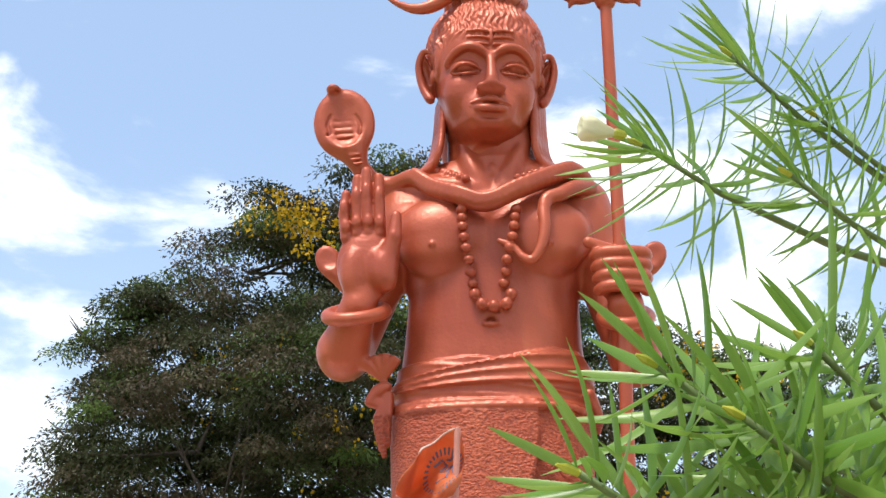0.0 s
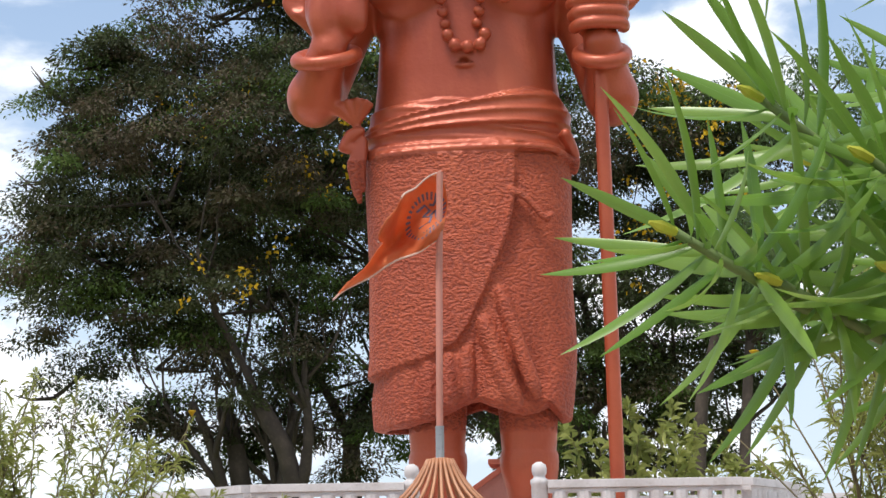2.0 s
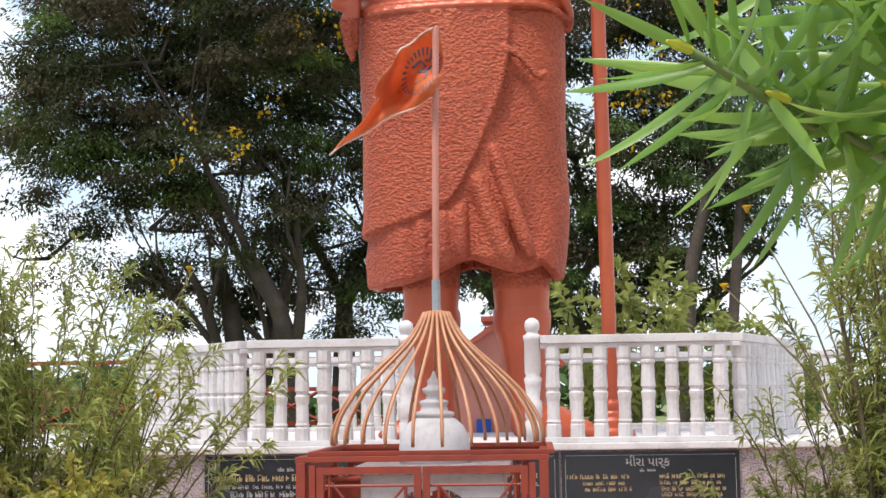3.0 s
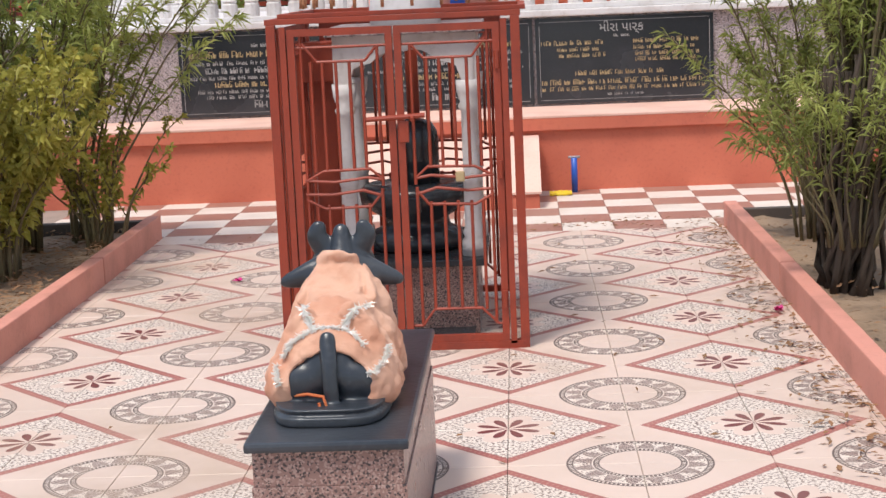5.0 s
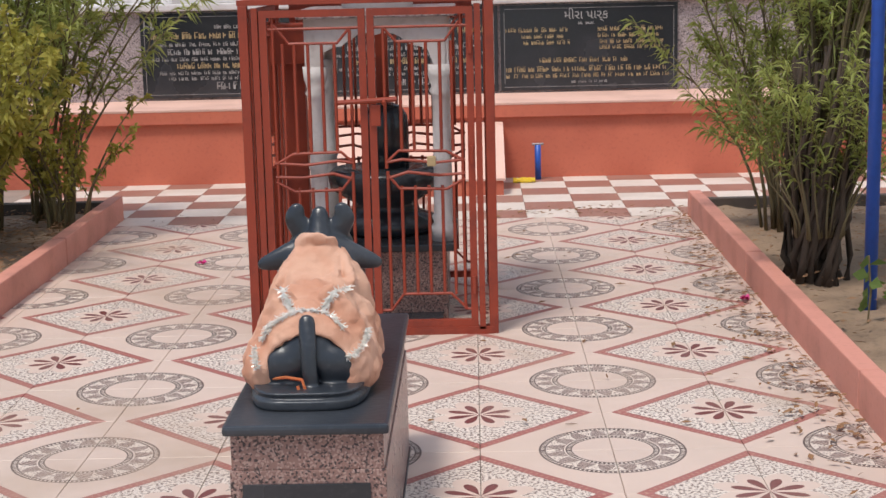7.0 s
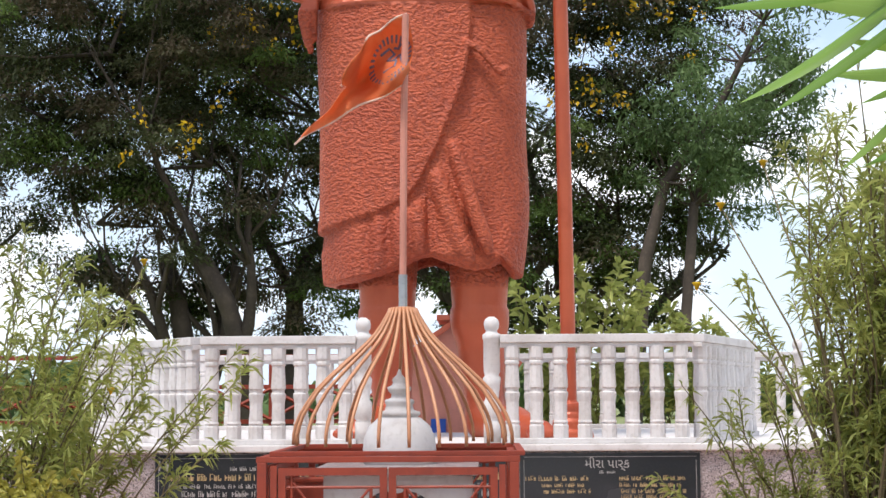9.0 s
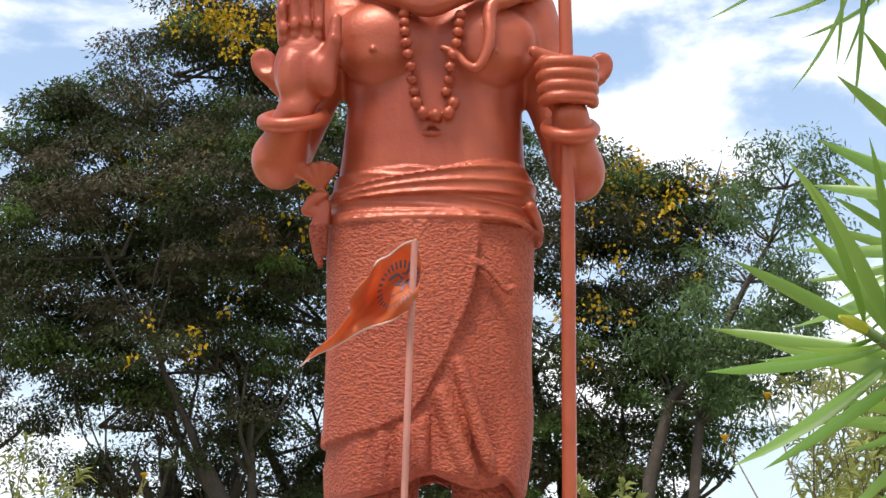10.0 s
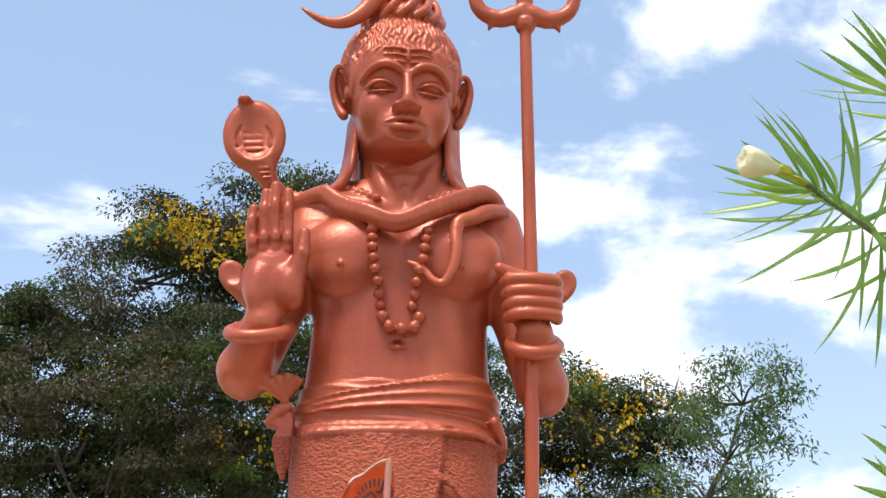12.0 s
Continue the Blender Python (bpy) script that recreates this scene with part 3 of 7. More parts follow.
        u, v = np.abs(x - cx) / rx, np.abs(y - cy) / ry
        k0 = (u ** power + v ** power) ** (1 / power)
        k1 = np.sqrt((u / rx) ** 2 + (v / ry) ** 2) + 1e-6
        d = np.where(k0 > 0.2, k0 * (k0 - 1) / k1, -0.2 * np.minimum(rx, ry))
        if shape is not None:
            d = d - shape(x, y, z)
        d = np.maximum(d, np.maximum(R[0, 0] - z, z - R[-1, 0]))
        self.join(sl, d, k, cut)

    def skin(self):
        """Surface nets: one vertex a crossed cell, one quad a crossed grid edge."""
        f = self.f
        s = f < 0
        c = sum(s[i:f.shape[0] - 1 + i, j:f.shape[1] - 1 + j, l:f.shape[2] - 1 + l].astype(np.int8) for i in (0, 1) for j in (0, 1) for l in (0, 1))
        cell = (c > 0) & (c < 8)
        idx = np.full(cell.shape, -1, np.int64)
        where = np.argwhere(cell)
        idx[cell] = np.arange(len(where))
        total, count = np.zeros((len(where), 3)), np.zeros(len(where))
        corners = [np.array((i, j, l)) for i in (0, 1) for j in (0, 1) for l in (0, 1)]
        for a in corners:
            for ax in range(3):
                if a[ax]:
                    continue
                b = a.copy(); b[ax] = 1
                fa = f[tuple((where + a).T)]; fb = f[tuple((where + b).T)]
                hit = (fa < 0) != (fb < 0)
                t = np.where(hit, fa / np.where(hit, fa - fb, 1), 0)
                p = a[None, :] + t[:, None] * (b - a)[None, :]
                total[hit] += p[hit]; count[hit] += 1
        verts = self.lo + (where + total / count[:, None]) * self.step
        faces = []
        for ax in range(3):
            n = [slice(None)] * 3; m = [slice(None)] * 3
            n[ax], m[ax] = slice(0, -1), slice(1, None)
            cross = np.argwhere(s[tuple(n)] != s[tuple(m)])
            o1, o2 = (ax + 1) % 3, (ax + 2) % 3
            ok = np.ones(len(cross), bool)
            for o in (o1, o2):
                ok &= (cross[:, o] > 0) & (cross[:, o] < cell.shape[o])
            cross = cross[ok]
            e1, e2 = np.eye(3, dtype=int)[o1], np.eye(3, dtype=int)[o2]
            quad = np.stack([idx[tuple((cross - e1 - e2).T)], idx[tuple((cross - e2).T)], idx[tuple(cross.T)], idx[tuple((cross - e1).T)]], 1)
            inside = s[tuple(cross.T)]
            quad[~inside] = quad[~inside][:, ::-1]
            faces.append(quad)
        return verts, np.concatenate(faces)


CX = -0.555


def sculpt_body():
    g = Clay((-2.5, 8.3, 1.15), (1.3, 10.1, 9.95), 0.0145)
    both = (-1, 1)
    # legs and feet
    for sx, ax, tx in ((-0.86, -0.82, -1.1), (-0.08, -0.04, 0.42)):
        g.limb((sx, 9.3, 3.0), (sx, 9.28, 2.2), 0.29, 0.225)
        g.limb((sx, 9.34, 2.2), (ax, 9.3, 1.45), 0.23, 0.155, 0.1)
        g.limb((ax, 9.35, 1.33), ((ax + tx) / 2, 8.98, 1.31), 0.16, 0.15, 0.1)
        g.limb(((ax + tx) / 2, 8.98, 1.30), (tx, 8.66, 1.27), 0.16, 0.09, 0.08)
        for i in range(5):
            a = (i - 2) * 0.055
            d = np.array((tx - ax, -0.7, 0)); d /= np.linalg.norm(d)
            side = np.array((d[1], -d[0], 0))
            g.limb(np.array((tx, 8.68, 1.27)) + side * a, np.array((tx, 8.68, 1.26)) + side * a * 1.1 + d * (0.1 - 0.02 * abs(i - 2)), 0.045, 0.035, 0.02)

    # wrapped cloth with an overlap, a scalloped hem and soft folds
    def hem(x):
        return np.interp(x, [-1.5, -1.32, -0.9, -0.6, -0.46, -0.32, -0.11, 0.0, 0.1, 0.22, 0.4, 0.5], [2.5, 2.5, 2.57, 2.7, 2.73, 2.69, 2.6, 2.63, 2.7, 2.58, 2.53, 2.53])

    def drape(x, y, z):
        edge = np.interp(x, [-1.5, -1.38, -0.93, -0.66, -0.55, -0.44, -0.25, -0.17, -0.12], [2.9, 2.92, 3.04, 3.16, 3.32, 3.55, 4.0, 4.42, 4.6])
        over = np.clip((z - edge) / 0.03, 0, 1) * np.clip((-0.1 - x) / 0.05, 0, 1) * (y < 9.4)
        low = np.clip((3.3 - z) / 0.8, 0, 1)
        pleat = 0.028 * np.sin(x * 15 + np.sin(z * 2.0) * 0.6) * low + 0.012 * np.sin(x * 9 + z * 1.5)
        sweep = 0.03 * np.sin((x - 0.35 * (z - 2.6)) * 11.0) * np.clip((3.9 - z) / 1.5, 0, 1) * (x > -0.5)
        return 0.04 * over + pleat * (1 - over * 0.75) + sweep * (1 - over)

    def cut_hem(x, y, z):
        return drape(x, y, z) - np.clip((hem(x) - z) * 3.0, 0, 0.6)

    g.column([(2.4, CX, 9.3, 0.86, 0.56), (2.75, CX, 9.3, 0.88, 0.56), (3.1, CX + 0.02, 9.3, 0.865, 0.56), (3.9, CX + 0.02, 9.3, 0.86, 0.55), (4.5, CX + 0.02, 9.3, 0.885, 0.53), (4.92, CX + 0.01, 9.3, 0.90, 0.51)], 0.01, cut_hem, power=2.5)
    g.column([(2.3, CX, 9.3, 0.74, 0.44), (2.85, CX, 9.3, 0.74, 0.44)], 0.01, cut=True, power=2.5)
    for sx in (-0.86, -0.08):
        g.limb((sx, 9.3, 3.0), (sx, 9.28, 2.2), 0.28, 0.225, 0.01)
    g.rope([(-0.165, 8.74, 4.475), (-0.05, 8.745, 4.40), (0.10, 8.775, 4.235), (0.165, 8.80, 4.27)], 0.022, 0.02, 0.03)
    g.rope([(-0.165, 8.74, 4.475), (-0.20, 8.735, 4.25), (-0.28, 8.73, 3.98), (-0.47, 8.73, 3.53)], 0.02, 0.022, 0.03)
    for pts, r in (([(-0.42, 8.73, 3.35), (-0.3, 8.72, 3.0), (-0.16, 8.73, 2.68)], 0.05), ([(-0.28, 8.73, 3.6), (-0.12, 8.72, 3.1), (0.0, 8.74, 2.75)], 0.04), ([(-0.72, 8.74, 3.05), (-0.72, 8.74, 2.7)], 0.045), ([(-0.9, 8.77, 3.0), (-0.9, 8.77, 2.6)], 0.035), ([(-0.58, 8.73, 3.1), (-0.56, 8.73, 2.75)], 0.035)):
        g.rope(pts, r, r, 0.07)

    # trunk
    g.column([(4.7, CX, 9.3, 0.86, 0.47), (5.2, CX, 9.3, 0.84, 0.47), (5.55, CX, 9.3, 0.80, 0.46), (5.95, CX, 9.3, 0.775, 0.46), (6.3, CX, 9.3, 0.83, 0.45), (6.6, CX, 9.3, 0.88, 0.46), (6.85, CX, 9.3, 0.86, 0.42), (7.05, CX, 9.33, 0.74, 0.36), (7.25, CX, 9.36, 0.5, 0.33)], 0.05, power=2.3)
    for s in both:
        g.ball((CX + s * 0.43, 9.0, 6.48), (0.47, 0.245, 0.37), 0.06)
        g.ball((CX + s * 0.50, 8.95, 6.30), (0.30, 0.165, 0.185), 0.08)
        g.ball((CX + s * 0.525, 8.765, 6.335), 0.030, 0.012)
        g.ball((CX + s * 0.84, 9.34, 6.70), (0.27, 0.29, 0.33), 0.14)
        g.rope([(CX + s * 0.10, 8.97, 6.95), (CX + s * 0.4, 9.0, 7.0), (CX + s * 0.7, 9.12, 7.06)], 0.035, 0.03, 0.08)
        g.limb((CX + s * 0.15, 9.3, 7.15), (CX + s * 0.85, 9.34, 6.95), 0.25, 0.2, 0.15)
    g.limb((CX, 8.80, 6.75), (CX, 8.80, 6.15), 0.03, 0.02, 0.05, True)
    g.ball((CX, 8.82, 5.64), (0.05, 0.07, 0.04), 0.015, True)
    g.rope([(CX - 0.07, 8.84, 5.615), (CX, 8.83, 5.60), (CX + 0.07, 8.84, 5.615)], 0.014, 0.014, 0.02)
    # neck
    g.limb((CX + 0.03, 9.4, 7.0), (CX + 0.02, 9.33, 7.75), 0.36, 0.36, 0.10)
    g.ball((CX, 8.99, 7.12), (0.045, 0.05, 0.07), 0.03)
    for s in both:
        g.rope([(CX + s * 0.1, 8.985, 7.0), (CX + s * 0.2, 9.02, 7.2), (CX + s * 0.3, 9.17, 7.5)], 0.02, 0.03, 0.1)

    # sash: a broad pleated band that widens from the knot and crosses over flat folds
    def folds(x, y, z):
        u = np.clip((x + 1.45) / 1.8, 0, 1)
        half = 0.055 + 0.115 * u
        q = (z - (5.06 + 0.20 * u)) / half
        inside = np.clip((1.0 - np.abs(q)) / 0.12, 0, 1) * (y < 9.45)
        ridge = 1 - np.abs(np.sin(q * 3.9 + 0.7 * np.sin(x * 2.3) + 0.4))
        band = 0.030 + 0.022 * ridge ** 1.5 + 0.012 * np.exp(-((q - 0.93) / 0.10) ** 2)
        low = (z - 4.84) / (0.20 + 0.10 * (1 - u))
        crease = 1 - np.abs(np.sin(low * 7.0 + 0.9 * np.sin(x * 1.7 + 0.5) + 0.5 * u))
        flat = 0.024 * crease ** 1.6 * (0.7 + 0.3 * np.sin(x * 3.3 + z * 9))
        crest = np.interp(x, [-1.5, -1.37, -0.75, -0.5, -0.27, 0.0, 0.2, 0.3, 0.4], [5.26, 5.27, 5.31, 5.28, 5.34, 5.41, 5.39, 5.30, 5.26])
        foot = np.interp(x, [-1.5, 0.0, 0.3, 0.4], [4.80, 4.845, 4.78, 4.74])
        return flat * (1 - inside) + band * inside - np.clip((z - crest) * 3, 0, 0.5) - np.clip((foot - z) * 3, 0, 0.5)

    g.column([(4.70, CX + 0.01, 9.3, 0.905, 0.525), (4.95, CX, 9.3, 0.895, 0.52), (5.2, CX, 9.3, 0.87, 0.50), (5.5, CX, 9.3, 0.83, 0.475)], 0.008, folds, power=2.4)
    g.rope([(-1.43, 9.1, 4.85), (-1.2, 8.84, 4.835), (-0.55, 8.755, 4.85), (0.1, 8.83, 4.86), (0.36, 9.1, 4.80)], 0.026, 0.026, 0.02)
    g.rope([(0.30, 8.98, 5.0), (0.37, 9.15, 4.86), (0.37, 9.2, 4.72)], 0.05, 0.03, 0.03)
    # knot at the hip: a pleated fan above, a loop and short tails below
    for i in range(9):
        a = radians(-58 + i * 12)
        g.limb((-1.51, 9.0, 5.13), (-1.51 + 0.20 * math.sin(a), 8.96 - 0.02 * (i % 2), 5.15 + 0.20 * math.cos(a)), 0.018, 0.030, 0.008)
    g.ball((-1.5, 9.02, 5.08), (0.06, 0.07, 0.06), 0.02)
    for i in range(4):
        g.rope([(-1.47, 8.97, 5.08), (-1.56 - 0.02 * i, 8.95, 5.06 - 0.035 * i), (-1.60 - 0.005 * i, 8.96, 4.98 - 0.02 * i), (-1.52, 8.97, 4.93 - 0.01 * i)], 0.032, 0.03, 0.012)
    for dx, dz in ((0, 0), (0.05, 0.1), (-0.05, 0.06)):
        g.rope([(-1.47 + dx * 0.3, 9.0, 5.0), (-1.49 + dx * 0.7, 8.97, 4.85), (-1.51 + dx, 8.98, 4.7 + dz), (-1.49 + dx * 0.6, 9.02, 4.47 + dz)], 0.042, 0.026, 0.014)

    # raised arm with an open palm
    g.limb((-1.43, 9.34, 6.68), (-1.86, 9.2, 5.5), 0.26, 0.235, 0.1)
    g.ball((-1.9, 9.12, 5.42), (0.23, 0.25, 0.25), 0.1)
    g.limb((-1.88, 9.02, 5.42), (-1.73, 8.78, 5.75), 0.225, 0.165, 0.08)
    g.ball((-1.66, 8.74, 6.14), (0.27, 0.11, 0.36), 0.08)
    g.ball((-1.5, 8.66, 6.05), (0.12, 0.1, 0.2), 0.06, turn=(0, -15, 0))
    g.ball((-1.78, 8.67, 6.05), (0.1, 0.07, 0.2), 0.06)
    for b, m, e, r in (((-1.85, 6.38), (-1.875, 6.6), (-1.865, 6.80), 0.055), ((-1.755, 6.42), (-1.765, 6.72), (-1.765, 6.95), 0.058), ((-1.65, 6.43), (-1.675, 6.76), (-1.685, 7.02), 0.06), ((-1.545, 6.42), (-1.56, 6.72), (-1.57, 6.96), 0.058)):
        g.limb((b[0], 8.71, b[1]), (m[0], 8.69, m[1]), r - 0.003, r - 0.004, 0.008)
        g.limb((m[0], 8.69, m[1]), (e[0], 8.70, e[1]), r - 0.002, r - 0.012, 0.006)
        g.ball((b[0], 8.655, b[1] + 0.1), (0.045, 0.025, 0.06), 0.015)
        g.ball((m[0], 8.645, m[1] + 0.06), (0.04, 0.02, 0.06), 0.015)
    g.limb((-1.47, 8.68, 6.12), (-1.405, 8.63, 6.36), 0.095, 0.068, 0.05)
    g.limb((-1.405, 8.63, 6.36), (-1.395, 8.64, 6.56), 0.068, 0.05, 0.02)
    g.rope([(-1.86, 8.61, 6.3), (-1.7, 8.615, 6.27), (-1.55, 8.59, 6.33)], 0.014, 0.014, 0.015, cut=True)
    g.rope([(-1.6, 8.59, 6.28), (-1.62, 8.585, 6.1), (-1.66, 8.6, 5.95)], 0.014, 0.014, 0.015, cut=True)
    ring = [(-1.745 + 0.255 * math.cos(a), 8.79 + 0.22 * math.sin(a), 5.70 + 0.12 * math.sin(a) + 0.02 * math.cos(a)) for a in np.linspace(0, 6.2832, 13)]
    g.rope(ring, 0.058, 0.058, 0.015, 3)
    # arm that holds the staff
    g.limb((0.31, 9.36, 6.66), (0.69, 9.17, 5.45), 0.25, 0.23, 0.1)
    g.ball((0.72, 9.05, 5.32), (0.22, 0.25, 0.24), 0.1)
    g.limb((0.70, 8.98, 5.35), (0.63, 8.8, 5.75), 0.2, 0.16, 0.08)
    g.ball((0.58, 8.83, 6.02), (0.22, 0.13, 0.22), 0.06)
    for i, z in enumerate((6.19, 6.085, 5.98, 5.875)):
        o = 0.012 * i
        g.rope([(0.36 + o, 8.72, z - 0.01), (0.42 + o, 8.635, z), (0.6, 8.605, z), (0.78, 8.66, z + 0.005), (0.82, 8.78, z + 0.01)], 0.05, 0.056, 0.012, 4)
    g.limb((0.5, 8.74, 6.24), (0.31, 8.7, 6.31), 0.065, 0.05, 0.03)
    ring = [(0.63 + 0.20 * math.cos(a), 8.84 + 0.2 * math.sin(a), 5.66 + 0.13 * math.sin(a)) for a in np.linspace(0, 6.2832, 13)]
    g.rope(ring, 0.058, 0.058, 0.015, 3)
    # serpent armlets show as small hoods behind the arms
    for sx, x0 in ((-1, -2.08), (1, 0.90)):
        g.ball((x0, 9.2, 6.34), (0.12, 0.05, 0.16), 0.03, turn=(0, 25 * sx, 0))
        g.limb((x0 - sx * 0.03, 9.2, 6.24), (x0 - sx * 0.25, 9.25, 6.05), 0.07, 0.09, 0.04)
        g.ball((x0 + sx * 0.01, 9.13, 6.36), (0.09, 0.04, 0.12), 0.02, True, (0, 25 * sx, 0))

    # serpent round the neck, hood raised
    g.ball((-1.962, 9.06, 7.665), (0.292, 0.085, 0.365), 0.04, turn=(0, -9, 0))
    g.limb((-1.93, 9.065, 7.52), (-1.80, 9.1, 7.22), 0.17, 0.085, 0.07)
    g.ball((-1.965, 8.945, 7.70), (0.25, 0.095, 0.31), 0.03, True, (0, -9, 0))
    g.ball((-2.07, 9.02, 8.0), (0.07, 0.10, 0.045), 0.03)
    for x, z, w in ((-1.985, 7.68, 0.07), (-1.975, 7.615, 0.075), (-1.958, 7.55, 0.075), (-1.94, 7.485, 0.07), (-1.92, 7.425, 0.06), (-1.865, 7.35, 0.045), (-1.845, 7.305, 0.045), (-1.825, 7.26, 0.045), (-1.805, 7.215, 0.04)):
        front = 9.03 if z > 7.4 else 8.975
        g.limb((x - w, front, z), (x + w, front, z + 0.01), 0.014, 0.014, 0.008, z > 7.4)
    for s in both:
        g.rope([(-1.972 + s * 0.12, 9.03, 7.74), (-1.96 + s * 0.155, 9.025, 7.64), (-1.95 + s * 0.14, 9.02, 7.55), (-1.95 + s * 0.185, 9.03, 7.52)], 0.014, 0.014, 0.008, cut=True)
    coil = [(-1.78, 9.12, 7.22), (-1.68, 9.2, 7.13), (-1.5, 9.2, 7.09), (-1.28, 9.05, 7.10), (-1.1, 8.93, 6.94), (-0.85, 8.76, 6.80), (-0.6, 8.70, 6.70), (-0.33, 8.73, 6.83), (-0.04, 8.86, 7.0), (0.17, 9.03, 7.13), (0.29, 9.2, 7.08), (0.3, 9.4, 7.0)]
    g.rope(coil, 0.078, 0.088, 0.010)
    g.rope([(x, y - 0.05, z + 0.045) for x, y, z in coil[3:10]], 0.03, 0.03, 0.03)
    tail = [(0.34, 9.14, 7.0), (0.2, 8.95, 6.93), (0.07, 8.82, 6.82), (-0.05, 8.76, 6.75), (-0.08, 8.72, 6.62), (-0.07, 8.68, 6.46), (-0.10, 8.66, 6.27), (-0.175, 8.66, 6.14), (-0.265, 8.67, 6.17), (-0.355, 8.70, 6.28), (-0.48, 8.74, 6.35)]
    g.rope(tail, 0.075, 0.026, 0.010)
    # bead string
    half = [(-0.82, 8.77, 6.66), (-0.812, 8.74, 6.57), (-0.804, 8.71, 6.475), (-0.79, 8.70, 6.37), (-0.769, 8.70, 6.266), (-0.744, 8.72, 6.163), (-0.734, 8.77, 6.065), (-0.713, 8.80, 5.967), (-0.692, 8.80, 5.865), (-0.63, 8.80, 5.775)]
    beads = half + [(-0.522, 8.795, 5.755)] + [(-1.045 - x + 0.3 * (x + 0.63), y, z) if z < 5.9 else (-1.15 - x, y, z) for x, y, z in reversed(half)]
    for i, b in enumerate(beads):
        g.ball((b[0], b[1] - 0.008, b[2]), (0.052, 0.052, 0.046) if not 7 < i < 13 else 0.057, 0.004)
    for i in range(6):
        for s in both:
            g.ball((CX + s * (0.24 + 0.055 * i), 8.90 + 0.045 * i, 7.02 + 0.035 * i), 0.04, 0.01)
    # hair that falls over the shoulders
    HX = CX - 0.05
    g.ball((HX, 9.62, 7.75), (0.50, 0.2, 0.75), 0.03)
    for s in both:
        for i in range(9):
            o = i * 0.046
            w = 0.012 * (-1) ** i
            g.rope([(HX + s * (0.42 + o * 0.22), 9.14 + o * 0.9, 8.0), (HX + s * (0.43 + o * 0.25), 9.08 + o * 0.9 + w, 7.62), (HX + s * (0.45 + o * 0.33), 9.05 + o * 0.85 - w, 7.36), (HX + s * (0.53 + o * 0.5), 9.08 + o * 0.7 + w, 7.21 + o * 0.05), (HX + s * (0.70 + o * 0.5), 9.16 + o * 0.5, 7.15 + o * 0.05), (HX + s * (0.86 + o * 0.3), 9.22 + o * 0.4, 7.08 + o * 0.1)], 0.036, 0.028, 0.006)
    # staff with stepped foot and three-pronged head
    g.limb((0.655, 8.95, 1.3), (0.60, 8.76, 6.0), 0.062, 0.06, 0.01)
    g.limb((0.60, 8.76, 6.0), (0.505, 8.74, 8.9), 0.06, 0.055, 0.01)
    for z0, z1, r in ((1.2, 1.27, 0.2), (1.27, 1.36, 0.15), (1.36, 1.42, 0.12), (1.42, 1.44, 0.1), (1.44, 1.5, 0.11)):
        g.column([(z0, 0.655, 8.95, r, r), (z1, 0.655, 8.95, r * 0.94, r * 0.94)], 0.008)
    g.column([(8.66, 0.512, 8.74, 0.075, 0.075), (8.7, 0.51, 8.74, 0.095, 0.095), (8.76, 0.508, 8.74, 0.1, 0.1), (8.8, 0.506, 8.74, 0.07, 0.07), (8.9, 0.505, 8.74, 0.09, 0.09)], 0.008)
    g.limb((0.505, 8.74, 8.8), (0.49, 8.72, 9.5), 0.075, 0.1, 0.02)
    g.limb((0.49, 8.72, 9.5), (0.48, 8.71, 9.88), 0.1, 0.015, 0.02)
    for s in both:
        g.rope([(0.5 + s * 0.06, 8.73, 8.84), (0.5 + s * 0.24, 8.73, 8.78), (0.5 + s * 0.42, 8.73, 8.88), (0.5 + s * 0.47, 8.72, 9.1), (0.5 + s * 0.38, 8.72, 9.35), (0.5 + s * 0.36, 8.71, 9.6)], 0.085, 0.03, 0.02)
        g.limb((0.5 + s * 0.27, 8.73, 8.8), (0.5 + s * 0.33, 8.73, 8.66), 0.06, 0.012, 0.03)
    return g.skin()


